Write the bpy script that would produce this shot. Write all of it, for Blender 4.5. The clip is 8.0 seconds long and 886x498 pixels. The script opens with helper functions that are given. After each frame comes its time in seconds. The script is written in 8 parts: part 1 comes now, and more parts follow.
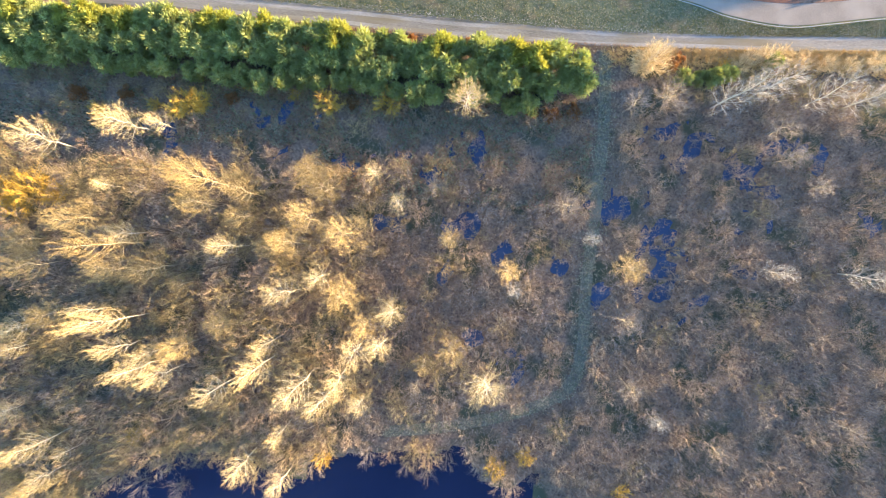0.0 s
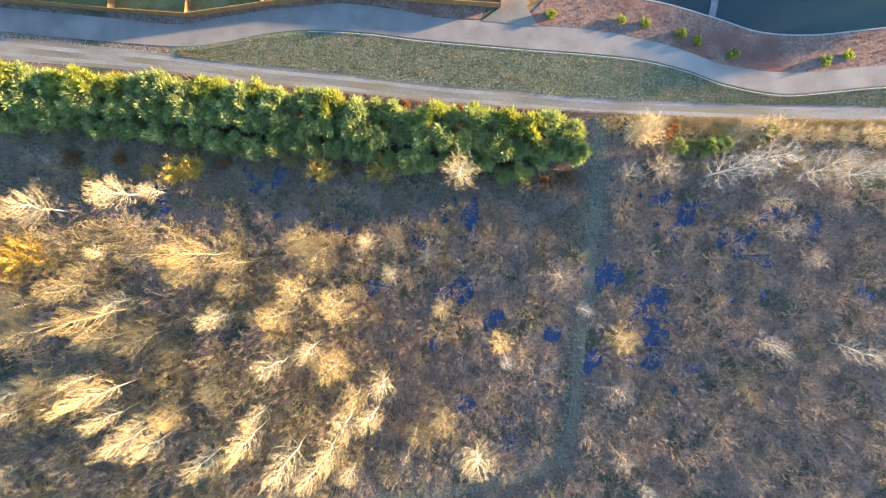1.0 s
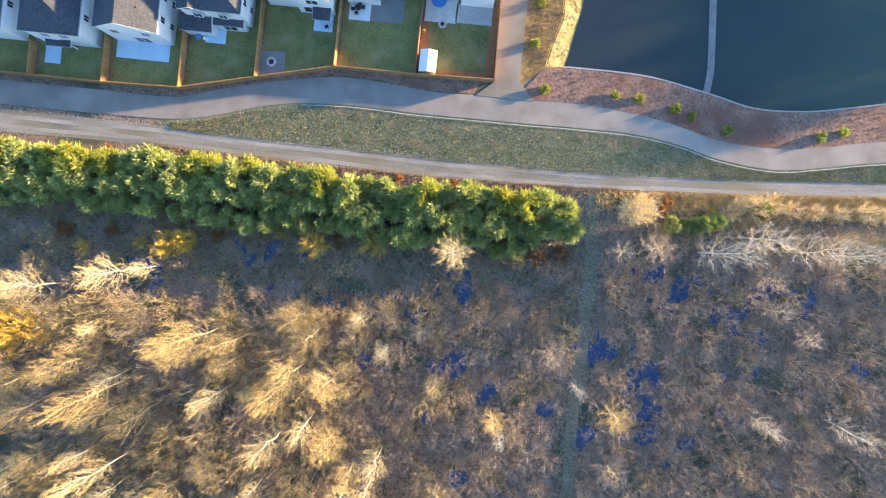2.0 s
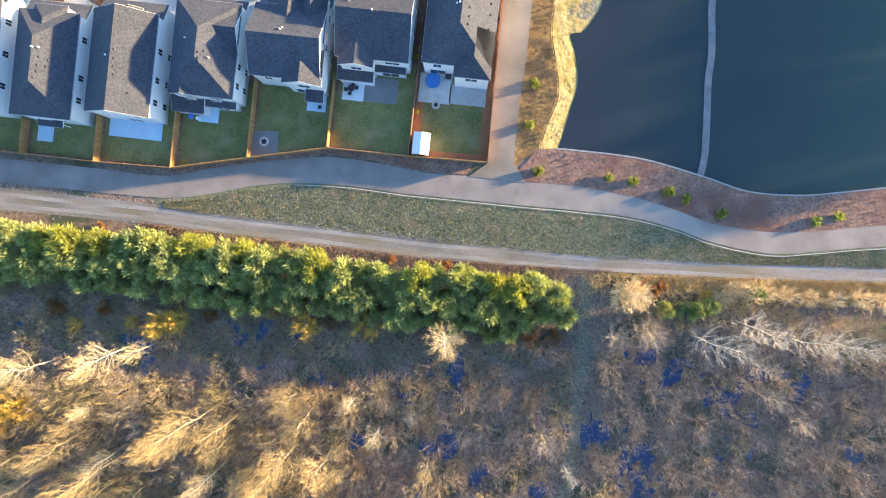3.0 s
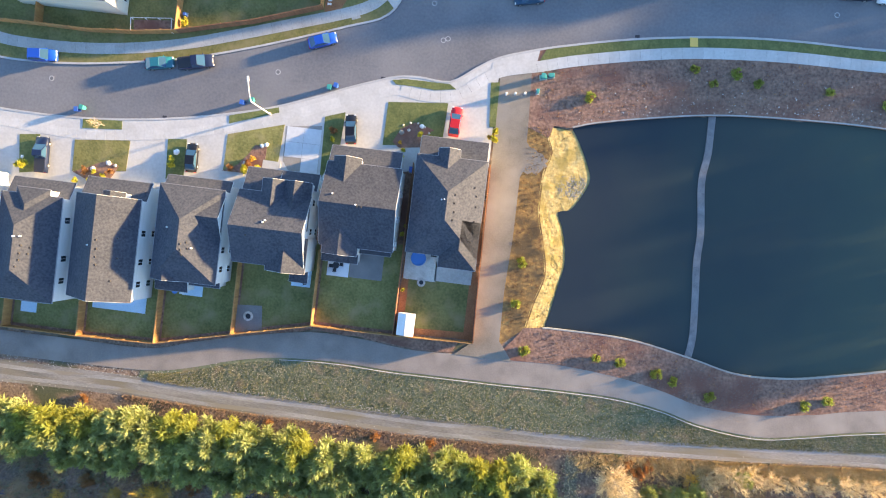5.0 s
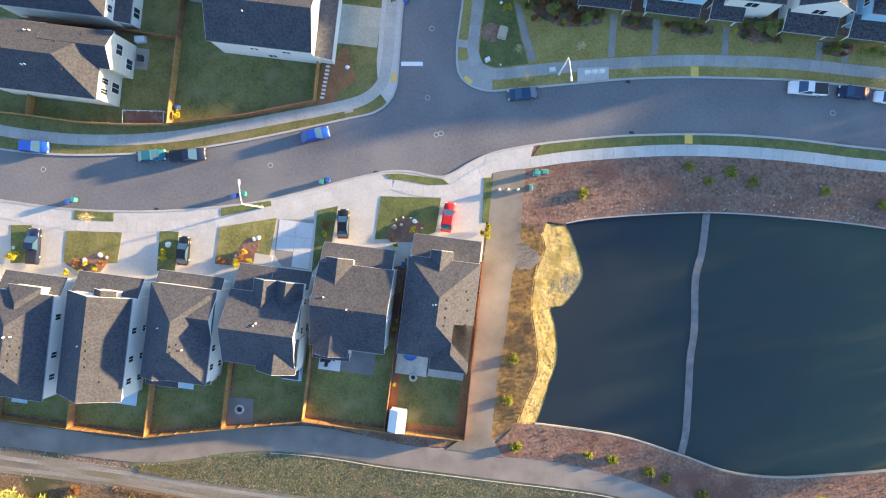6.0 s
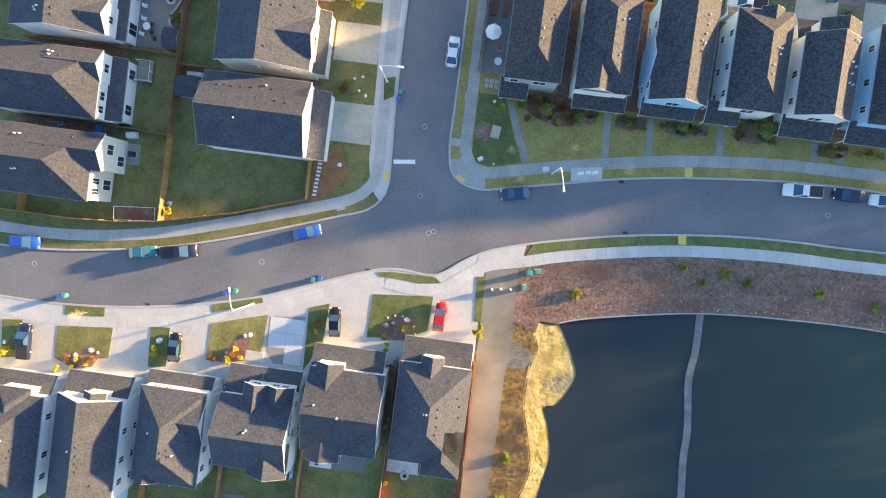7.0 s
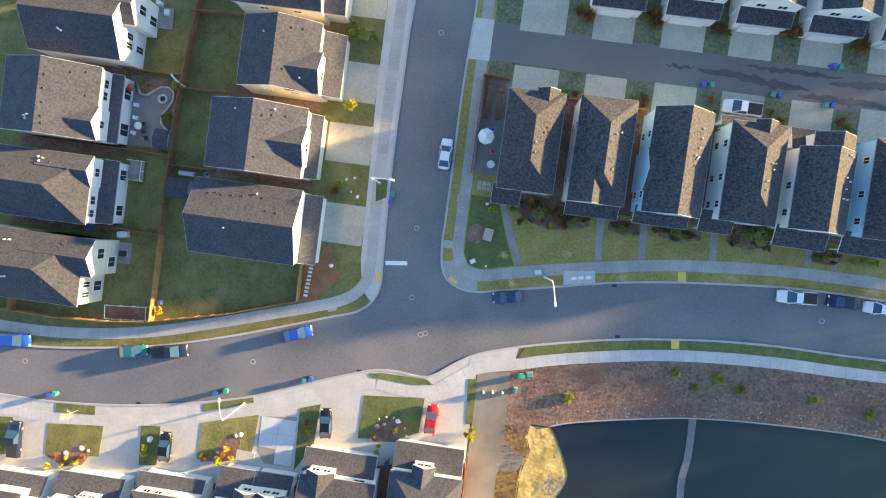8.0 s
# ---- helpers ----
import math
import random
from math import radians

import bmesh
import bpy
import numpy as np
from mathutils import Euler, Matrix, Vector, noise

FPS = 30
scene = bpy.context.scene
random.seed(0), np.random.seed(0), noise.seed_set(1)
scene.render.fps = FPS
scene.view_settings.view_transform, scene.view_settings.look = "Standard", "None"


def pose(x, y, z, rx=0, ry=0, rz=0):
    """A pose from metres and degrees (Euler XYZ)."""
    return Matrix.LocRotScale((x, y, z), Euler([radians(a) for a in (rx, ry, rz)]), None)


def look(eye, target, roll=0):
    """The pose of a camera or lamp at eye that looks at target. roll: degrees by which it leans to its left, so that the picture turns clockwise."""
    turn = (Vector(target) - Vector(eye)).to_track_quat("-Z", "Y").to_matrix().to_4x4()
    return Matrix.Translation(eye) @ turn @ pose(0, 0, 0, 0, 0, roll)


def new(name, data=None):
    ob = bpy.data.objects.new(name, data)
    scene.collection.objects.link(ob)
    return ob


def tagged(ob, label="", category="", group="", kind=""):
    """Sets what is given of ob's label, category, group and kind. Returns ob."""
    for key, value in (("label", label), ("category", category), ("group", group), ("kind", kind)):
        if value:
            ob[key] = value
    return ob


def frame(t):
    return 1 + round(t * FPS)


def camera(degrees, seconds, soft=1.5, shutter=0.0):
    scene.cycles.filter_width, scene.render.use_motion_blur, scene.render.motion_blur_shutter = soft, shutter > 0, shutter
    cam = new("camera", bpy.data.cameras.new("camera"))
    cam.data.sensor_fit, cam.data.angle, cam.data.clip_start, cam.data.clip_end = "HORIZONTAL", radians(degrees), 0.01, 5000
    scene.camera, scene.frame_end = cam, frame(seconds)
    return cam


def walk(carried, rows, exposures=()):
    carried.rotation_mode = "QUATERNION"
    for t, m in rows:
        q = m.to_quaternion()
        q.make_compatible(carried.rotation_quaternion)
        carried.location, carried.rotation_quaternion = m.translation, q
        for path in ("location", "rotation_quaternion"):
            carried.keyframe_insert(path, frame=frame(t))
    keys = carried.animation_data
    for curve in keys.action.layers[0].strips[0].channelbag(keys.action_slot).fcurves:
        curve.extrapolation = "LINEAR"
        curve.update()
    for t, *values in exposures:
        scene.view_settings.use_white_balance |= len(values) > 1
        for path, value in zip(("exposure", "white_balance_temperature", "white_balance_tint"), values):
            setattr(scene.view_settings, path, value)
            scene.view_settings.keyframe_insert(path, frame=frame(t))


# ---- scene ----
# ---- camera ----
cam = camera(76.0, 8.0, soft=1.1)
ROWS = [
    (0.0, -1.750, -0.659, 93.232, -0.705, 1.085, 5.825),
    (0.5, -1.626, 4.751, 93.111, -0.750, 1.149, 5.946),
    (1.0, -1.547, 10.493, 92.950, -0.796, 1.212, 6.067),
    (1.5, -1.511, 16.547, 92.750, -0.841, 1.276, 6.188),
    (2.0, -1.517, 22.885, 92.516, -0.887, 1.340, 6.309),
    (2.5, -1.563, 29.476, 92.250, -0.932, 1.404, 6.429),
    (3.0, -1.647, 36.291, 91.954, -0.978, 1.467, 6.550),
    (3.5, -1.767, 43.301, 91.633, -1.023, 1.531, 6.671),
    (4.0, -1.923, 50.482, 91.287, -1.068, 1.595, 6.792),
    (4.5, -2.111, 57.812, 90.922, -1.114, 1.658, 6.913),
    (5.0, -2.330, 65.276, 90.538, -1.159, 1.722, 7.034),
    (5.5, -2.579, 72.861, 90.139, -1.205, 1.786, 7.154),
    (6.0, -2.856, 80.560, 89.729, -1.250, 1.850, 7.275),
    (6.5, -3.159, 88.366, 89.309, -1.296, 1.913, 7.396),
    (7.0, -3.486, 96.275, 88.883, -1.341, 1.977, 7.517),
    (7.5, -3.836, 104.278, 88.453, -1.386, 2.041, 7.638),
    (8.0, -4.206, 112.362, 88.022, -1.432, 2.105, 7.759),
]
EXPO = [(0.0, 2.84, 7100, 17), (1.5, 2.74, 7000, 17), (3.0, 2.7, 6950, 18), (4.5, 2.6, 7200, 20), (6.0, 2.48, 7700, 20), (7.0, 2.5, 8200, 20), (8.0, 2.43, 8400, 19)]
walk(cam, [(t, pose(x, y, z, rx, ry, rz)) for t, x, y, z, rx, ry, rz in ROWS], EXPO)

# ---- light ----
SUN_DIR = Vector((0.93, 0.37, 0.0)).normalized()
SUN_ELEV = radians(6.8)
world = bpy.data.worlds.new("sky")
scene.world = world
world.use_nodes = True
wn = world.node_tree
wn.nodes.clear()
sky = wn.nodes.new("ShaderNodeTexSky")
sky.sky_type = "NISHITA"
sky.sun_disc = False
sky.sun_elevation = SUN_ELEV
sky.sun_rotation = math.atan2(SUN_DIR.x, SUN_DIR.y)
bg = wn.nodes.new("ShaderNodeBackground")
bg.inputs["Strength"].default_value = 0.15
sky.air_density, sky.dust_density, sky.ozone_density = 1.0, 0.3, 3.6
wo = wn.nodes.new("ShaderNodeOutputWorld")
wn.links.new(sky.outputs[0], bg.inputs[0])
wn.links.new(bg.outputs[0], wo.inputs[0])

sun = new("sun", bpy.data.lights.new("sun", "SUN"))
sun.data.energy = 4.2
sun.data.angle = radians(1.6)
sun.data.color = (1.0, 0.77, 0.42)
to_sun = Vector((SUN_DIR.x * math.cos(SUN_ELEV), SUN_DIR.y * math.cos(SUN_ELEV), math.sin(SUN_ELEV)))
sun.matrix_world = look(to_sun * 200, (0, 0, 0))


# ---- materials ----
def mat(name, a, b, rough=0.85, big=0.25, fine=6.0, bump=0.3, metal=0.0, mix=0.5, vary=0.0, c=None, c_scale=0.08, c_lo=0.5, c_hi=0.62, bump_scale=None, stretch=None):
    """A surface with colours a and b mixed by noise at two sizes (big, fine: per metre), and a third colour c in patches."""
    m = bpy.data.materials.new(name)
    m.use_nodes = True
    nt = m.node_tree
    nd, ln = nt.nodes, nt.links
    p = nd["Principled BSDF"]
    p.inputs["Roughness"].default_value = rough
    p.inputs["Metallic"].default_value = metal
    geo = nd.new("ShaderNodeNewGeometry")
    src = geo.outputs["Position"]
    if stretch:
        mp = nd.new("ShaderNodeVectorMath")
        mp.operation = "MULTIPLY"
        mp.inputs[1].default_value = stretch
        ln.new(src, mp.inputs[0])
        src = mp.outputs[0]

    def noise_of(scale, detail):
        n = nd.new("ShaderNodeTexNoise")
        n.inputs["Scale"].default_value = scale
        n.inputs["Detail"].default_value = detail
        ln.new(src, n.inputs["Vector"])
        return n.outputs["Fac"]

    n1, n2 = noise_of(big, 3.0), noise_of(fine, 5.0)
    s = nd.new("ShaderNodeMix")
    s.inputs[0].default_value = mix
    ln.new(n1, s.inputs[2])
    ln.new(n2, s.inputs[3])
    r = nd.new("ShaderNodeMapRange")
    r.inputs[1].default_value, r.inputs[2].default_value = 0.34, 0.66
    ln.new(s.outputs[0], r.inputs[0])
    fac = r.outputs[0]
    cm = nd.new("ShaderNodeMix")
    cm.data_type = "RGBA"
    cm.inputs[6].default_value = (*a, 1)
    cm.inputs[7].default_value = (*b, 1)
    ln.new(fac, cm.inputs[0])
    col = cm.outputs[2]
    if c:
        n3 = noise_of(c_scale, 4.0)
        r3 = nd.new("ShaderNodeMapRange")
        r3.inputs[1].default_value, r3.inputs[2].default_value = c_lo, c_hi
        ln.new(n3, r3.inputs[0])
        c3 = nd.new("ShaderNodeMix")
        c3.data_type = "RGBA"
        ln.new(r3.outputs[0], c3.inputs[0])
        ln.new(col, c3.inputs[6])
        c3.inputs[7].default_value = (*c, 1)
        col = c3.outputs[2]
    if vary:
        oi = nd.new("ShaderNodeObjectInfo")
        rv = nd.new("ShaderNodeMapRange")
        rv.inputs[3].default_value, rv.inputs[4].default_value = 1 - vary, 1 + vary
        ln.new(oi.outputs["Random"], rv.inputs[0])
        hs = nd.new("ShaderNodeHueSaturation")
        ln.new(rv.outputs[0], hs.inputs["Value"])
        ln.new(col, hs.inputs["Color"])
        col = hs.outputs[0]
    ln.new(col, p.inputs["Base Color"])
    if bump:
        bn = nd.new("ShaderNodeBump")
        bn.inputs["Strength"].default_value = bump
        bn.inputs["Distance"].default_value = 0.05
        ln.new(noise_of(bump_scale, 4.0) if bump_scale else n2, bn.inputs["Height"])
        ln.new(bn.outputs[0], p.inputs["Normal"])
    return m


def plain(name, a, rough=0.5, metal=0.0, coat=0.0, spec=0.5):
    m = bpy.data.materials.new(name)
    m.use_nodes = True
    p = m.node_tree.nodes["Principled BSDF"]
    p.inputs["Base Color"].default_value = (*a, 1)
    p.inputs["Roughness"].default_value = rough
    p.inputs["Metallic"].default_value = metal
    p.inputs["Coat Weight"].default_value = coat
    p.inputs["Specular IOR Level"].default_value = spec
    return m


def water_mat(name, deep, shallow, rough, ripple):
    m = mat(name, deep, shallow, rough=rough, big=0.02, fine=0.06, bump=ripple, bump_scale=2.2)
    m.node_tree.nodes["Principled BSDF"].inputs["IOR"].default_value = 1.33
    return m


def pond_mat():
    """Dark water, clouded green in its broad eastern part."""
    m = water_mat("pond_water", (0.02, 0.032, 0.045), (0.03, 0.042, 0.05), 0.10, 0.06)
    nd, ln = m.node_tree.nodes, m.node_tree.links
    p = nd["Principled BSDF"]
    plain_col = p.inputs["Base Color"].links[0].from_socket
    geo = nd.new("ShaderNodeNewGeometry")
    xyz = nd.new("ShaderNodeSeparateXYZ")
    ln.new(geo.outputs["Position"], xyz.inputs[0])
    n = nd.new("ShaderNodeTexNoise")
    n.inputs["Scale"].default_value = 0.05
    n.inputs["Detail"].default_value = 3.0
    ln.new(geo.outputs["Position"], n.inputs["Vector"])
    add = nd.new("ShaderNodeMath")
    add.operation = "MULTIPLY_ADD"
    add.inputs[1].default_value = 36.0
    ln.new(n.outputs["Fac"], add.inputs[0])
    ln.new(xyz.outputs["X"], add.inputs[2])
    r = nd.new("ShaderNodeMapRange")
    r.inputs[1].default_value, r.inputs[2].default_value = 36.0, 80.0
    ln.new(add.outputs[0], r.inputs[0])
    c = nd.new("ShaderNodeMix")
    c.data_type = "RGBA"
    ln.new(r.outputs[0], c.inputs[0])
    ln.new(plain_col, c.inputs[6])
    c.inputs[7].default_value = (0.048, 0.074, 0.058, 1)
    ln.new(c.outputs[2], p.inputs["Base Color"])
    return m


M = dict(
    litter=mat("leaf_litter", (0.09, 0.063, 0.05), (0.33, 0.23, 0.165), 0.95, 0.9, 2.6, 1.0, mix=0.65, c=(0.075, 0.085, 0.05), c_scale=0.13, c_lo=0.5, c_hi=0.62),
    road=mat("asphalt_road", (0.132, 0.134, 0.143), (0.208, 0.207, 0.21), 0.9, 0.09, 2.4, 0.25, mix=0.45, c=(0.21, 0.203, 0.2), c_scale=0.045, c_lo=0.5, c_hi=0.75),
    alley=mat("asphalt_alley", (0.148, 0.142, 0.138), (0.19, 0.18, 0.174), 0.88, 0.1, 14, 0.25, mix=0.35),
    wet=mat("damp_asphalt", (0.06, 0.06, 0.065), (0.085, 0.085, 0.09), 0.45, 0.4, 8, 0.2),
    trail=mat("asphalt_trail", (0.19, 0.165, 0.145), (0.285, 0.25, 0.22), 0.92, 0.22, 5, 0.3, mix=0.4, c=(0.31, 0.275, 0.24), c_scale=0.1),
    gravel=mat("packed_gravel", (0.135, 0.13, 0.118), (0.3, 0.285, 0.262), 0.95, 0.5, 9, 0.6, mix=0.45, stretch=(0.22, 1.0, 1.0), c=(0.20, 0.175, 0.125), c_scale=0.35, c_lo=0.48, c_hi=0.66),
    gravel_path=mat("compacted_path", (0.165, 0.143, 0.113), (0.265, 0.232, 0.187), 0.95, 0.25, 6, 0.4, mix=0.35, c=(0.29, 0.258, 0.215), c_scale=0.11, c_lo=0.5, c_hi=0.7),
    concrete=mat("concrete", (0.45, 0.44, 0.412), (0.56, 0.55, 0.52), 0.85, 0.35, 2.4, 0.1, vary=0.06),
    drive_tan=mat("tan_driveway_concrete", (0.35, 0.34, 0.275), (0.49, 0.475, 0.395), 0.88, 0.25, 3, 0.12, vary=0.04),
    # One driveway's concrete, its colour carrying the pale blue light of shade.
    drive_sky_shade=mat("sky_shade_driveway", (0.52, 0.535, 0.54), (0.62, 0.635, 0.64), 0.85, 0.3, 2.0, 0.1, vary=0.03),
    tan_paint=mat("tan_cabinet_paint", (0.44, 0.34, 0.24), (0.54, 0.43, 0.31), 0.6, 0.4, 4, 0.05),
    deck_timber=mat("silvered_deck_boards", (0.2, 0.2, 0.18), (0.33, 0.325, 0.29), 0.85, 0.8, 4, 0.3, vary=0.12),
    cover_ring=mat("worn_iron_ring", (0.36, 0.35, 0.33), (0.48, 0.47, 0.45), 0.6, 0.5, 8, 0.1),
    concrete_old=mat("stained_concrete", (0.34, 0.335, 0.31), (0.47, 0.46, 0.43), 0.88, 0.3, 4, 0.15, vary=0.06),
    walk_grey=mat("grey_footway_concrete", (0.3, 0.288, 0.265), (0.43, 0.417, 0.388), 0.88, 0.3, 4, 0.15, vary=0.08),
    kerb=mat("kerb_concrete", (0.36, 0.355, 0.345), (0.48, 0.475, 0.46), 0.85, 0.5, 6, 0.15),
    lawn=mat("mown_lawn", (0.115, 0.12, 0.034), (0.255, 0.235, 0.08), 0.95, 0.35, 2.6, 0.9, mix=0.55, vary=0.18, c=(0.26, 0.22, 0.10), c_scale=0.3, c_lo=0.5, c_hi=0.72),
    verge=mat("verge_grass", (0.07, 0.095, 0.028), (0.17, 0.185, 0.062), 0.95, 0.5, 3.0, 0.9, mix=0.55, vary=0.1),
    dry_lawn=mat("dry_lawn", (0.25, 0.19, 0.05), (0.43, 0.33, 0.115), 0.95, 0.3, 2.8, 0.8, mix=0.55, vary=0.1),
    rough_grass=mat("rough_grass", (0.07, 0.09, 0.045), (0.2, 0.21, 0.125), 0.95, 0.45, 2.4, 1.0, mix=0.7, c=(0.22, 0.17, 0.10), c_scale=0.3, c_lo=0.55, c_hi=0.7),
    mulch=mat("bark_mulch", (0.13, 0.07, 0.05), (0.36, 0.21, 0.15), 0.95, 0.6, 2.2, 1.0, mix=0.7, c=(0.19, 0.085, 0.06), c_scale=0.12, c_lo=0.5, c_hi=0.66),
    bark_red=mat("red_bark", (0.23, 0.09, 0.04), (0.4, 0.175, 0.075), 0.95, 0.6, 5, 0.8, mix=0.6),
    dry_grass=mat("dry_bank_grass", (0.14, 0.072, 0.03), (0.43, 0.26, 0.085), 0.95, 0.6, 1.6, 1.0, mix=0.7, c=(0.13, 0.085, 0.04), c_scale=0.3, c_lo=0.45, c_hi=0.6),
    rock=mat("pale_rock", (0.32, 0.23, 0.075), (0.62, 0.48, 0.2), 0.9, 0.75, 2.2, 1.0, mix=0.65, vary=0.15, c=(0.37, 0.275, 0.08), c_scale=0.35, c_lo=0.5, c_hi=0.62),
    rock_grey=mat("grey_cobble", (0.2, 0.185, 0.155), (0.33, 0.305, 0.255), 0.9, 0.6, 6, 0.6, vary=0.25),
    shingle=mat("asphalt_shingles", (0.028, 0.035, 0.051), (0.074, 0.079, 0.094), 0.92, 0.5, 3.0, 0.5, mix=0.75, vary=0.12),
    shingle_b=mat("mottled_shingles", (0.018, 0.022, 0.03), (0.078, 0.08, 0.09), 0.92, 0.9, 3.0, 0.5, mix=0.9, vary=0.1),
    siding=mat("white_siding", (0.70, 0.70, 0.68), (0.80, 0.80, 0.78), 0.6, 0.3, 3, 0.1, stretch=(0.2, 0.2, 6.0)),
    siding_cream=mat("cream_siding", (0.62, 0.58, 0.48), (0.72, 0.68, 0.58), 0.6, 0.3, 3, 0.1, stretch=(0.2, 0.2, 6.0)),
    siding_grey=mat("grey_siding", (0.34, 0.36, 0.38), (0.44, 0.46, 0.48), 0.6, 0.3, 3, 0.1, stretch=(0.2, 0.2, 6.0)),
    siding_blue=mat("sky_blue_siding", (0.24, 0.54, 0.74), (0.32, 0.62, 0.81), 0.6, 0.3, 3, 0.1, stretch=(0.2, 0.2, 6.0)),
    # Lit copy of the evergreen foliage, the low sun's gold put into its colour.
    evergreen_gold=mat("lit_copy_evergreen_foliage", (0.2, 0.225, 0.05), (0.36, 0.38, 0.085), 0.7, 0.7, 4, 0.2, mix=0.5, vary=0.2),
    straw=mat("pale_straw", (0.38, 0.33, 0.20), (0.55, 0.49, 0.33), 0.95, 0.6, 6, 0.2),
    straw_green=mat("pale_green_stalks", (0.25, 0.27, 0.17), (0.42, 0.42, 0.29), 0.95, 0.6, 6, 0.2),
    rut=mat("worn_gravel", (0.2, 0.198, 0.19), (0.36, 0.35, 0.335), 0.95, 0.5, 8, 0.5, mix=0.5, stretch=(0.25, 1.0, 1.0), c=(0.24, 0.215, 0.17), c_scale=0.4, c_lo=0.5, c_hi=0.62),
    cream=mat("cream_twigs", (0.56, 0.43, 0.24), (0.74, 0.61, 0.38), 0.92, 0.5, 6, 0.2, vary=0.1),
    tawny=mat("tawny_dry_grass", (0.4, 0.285, 0.13), (0.58, 0.44, 0.22), 0.95, 0.4, 5, 0.3),
    trim=mat("white_trim", (0.74, 0.74, 0.72), (0.82, 0.82, 0.80), 0.5, 0.6, 5, 0.05),
    glass=plain("window_glass", (0.03, 0.04, 0.05), 0.06, 0.0, 0.0, 0.8),
    # Car windows: a blue base colour does duty for reflected sky.
    car_glass_sky=plain("car_glass_sky_blue", (0.03, 0.085, 0.15), 0.08, 0.0, 0.0, 0.6),
    gutter_grey=mat("dull_grey_gutter", (0.3, 0.31, 0.33), (0.4, 0.41, 0.43), 0.6, 0.6, 5, 0.05),
    vent=plain("dark_vent_metal", (0.06, 0.055, 0.05), 0.6, 0.3),
    pipe=plain("pale_pvc", (0.75, 0.75, 0.73), 0.5),
    cedar=mat("cedar_fence", (0.30, 0.15, 0.055), (0.46, 0.25, 0.09), 0.85, 0.8, 4, 0.4, stretch=(1, 1, 0.3), vary=0.1),
    cedar_dark=mat("weathered_cedar", (0.205, 0.092, 0.046), (0.34, 0.155, 0.072), 0.88, 0.8, 4, 0.4, stretch=(1, 1, 0.3), vary=0.1),
    # Pale concrete patios with the blue of skylit shade painted in.
    patio_sky_shade=mat("sky_shade_patio", (0.42, 0.6, 0.7), (0.55, 0.72, 0.8), 0.8, 0.5, 5, 0.15),
    walk_old=mat("worn_walk_concrete", (0.23, 0.215, 0.195), (0.34, 0.32, 0.29), 0.9, 0.4, 5, 0.2),
    deck=mat("patio_slab", (0.6, 0.63, 0.65), (0.76, 0.79, 0.8), 0.85, 0.5, 6, 0.15),
    paver=mat("grey_pavers", (0.17, 0.165, 0.16), (0.25, 0.24, 0.23), 0.9, 0.5, 7, 0.4),
    # Puddles: the sky's blue reflection is put into the base colour.
    water=water_mat("pool_sky_blue", (0.03, 0.06, 0.13), (0.055, 0.10, 0.19), 0.08, 0.08),
    water_deep=water_mat("still_dark_water", (0.008, 0.014, 0.045), (0.014, 0.022, 0.06), 0.07, 0.08),
    pond=pond_mat(),
    bark=mat("pale_bark", (0.46, 0.41, 0.32), (0.62, 0.56, 0.45), 0.9, 0.7, 8, 0.4),
    bark_gold=mat("buff_twigs", (0.29, 0.22, 0.105), (0.46, 0.36, 0.185), 0.9, 0.5, 6, 0.3, vary=0.2),
    grey_limb=mat("pale_grey_branches", (0.38, 0.34, 0.29), (0.52, 0.48, 0.42), 0.92, 0.2, 5, 0.3, vary=0.2),
    pale_twig=mat("pale_buff_twigs", (0.44, 0.335, 0.165), (0.62, 0.5, 0.27), 0.9, 0.5, 6, 0.3, vary=0.2),
    bark_tan=mat("tan_bark", (0.36, 0.28, 0.17), (0.5, 0.41, 0.27), 0.9, 0.7, 8, 0.4),
    ride=mat("trodden_ride_grass", (0.14, 0.125, 0.09), (0.28, 0.255, 0.19), 0.95, 0.5, 3.0, 0.8, mix=0.6, c=(0.21, 0.2, 0.13), c_scale=0.3, c_lo=0.5, c_hi=0.65),
    tree_twig=mat("golden_brown_twigs", (0.25, 0.18, 0.08), (0.41, 0.305, 0.14), 0.9, 0.5, 6, 0.3, vary=0.3),
    twig=mat("brown_twigs", (0.27, 0.19, 0.125), (0.43, 0.325, 0.22), 0.92, 0.12, 5, 0.3, vary=0.25),
    twig_grey=mat("grey_twigs", (0.2, 0.165, 0.14), (0.32, 0.275, 0.235), 0.92, 0.2, 5, 0.3, vary=0.2),
    gold_twig=mat("golden_twigs", (0.5, 0.3, 0.045), (0.7, 0.47, 0.09), 0.85, 0.6, 5, 0.2, vary=0.15),
    russet=mat("russet_foliage", (0.24, 0.12, 0.055), (0.38, 0.21, 0.09), 0.85, 0.6, 5, 0.2, vary=0.2),
    evergreen=mat("evergreen_foliage", (0.29, 0.33, 0.125), (0.44, 0.47, 0.19), 0.75, 0.7, 4, 0.2, mix=0.5, vary=0.2),
    shrub_green=mat("shrub_foliage", (0.24, 0.27, 0.05), (0.42, 0.44, 0.1), 0.75, 0.7, 5, 0.2, vary=0.25),
    undergrowth=mat("undergrowth", (0.09, 0.13, 0.06), (0.24, 0.27, 0.14), 0.9, 0.3, 6, 0.3, vary=0.3),
    metal=plain("galvanised_steel", (0.62, 0.63, 0.64), 0.4, 0.7),
    lamp_paint=plain("pale_lamp_paint", (0.78, 0.78, 0.76), 0.4),
    rubber=plain("tyre_rubber", (0.02, 0.02, 0.02), 0.85),
    paint_white=plain("road_paint", (0.78, 0.78, 0.76), 0.7),
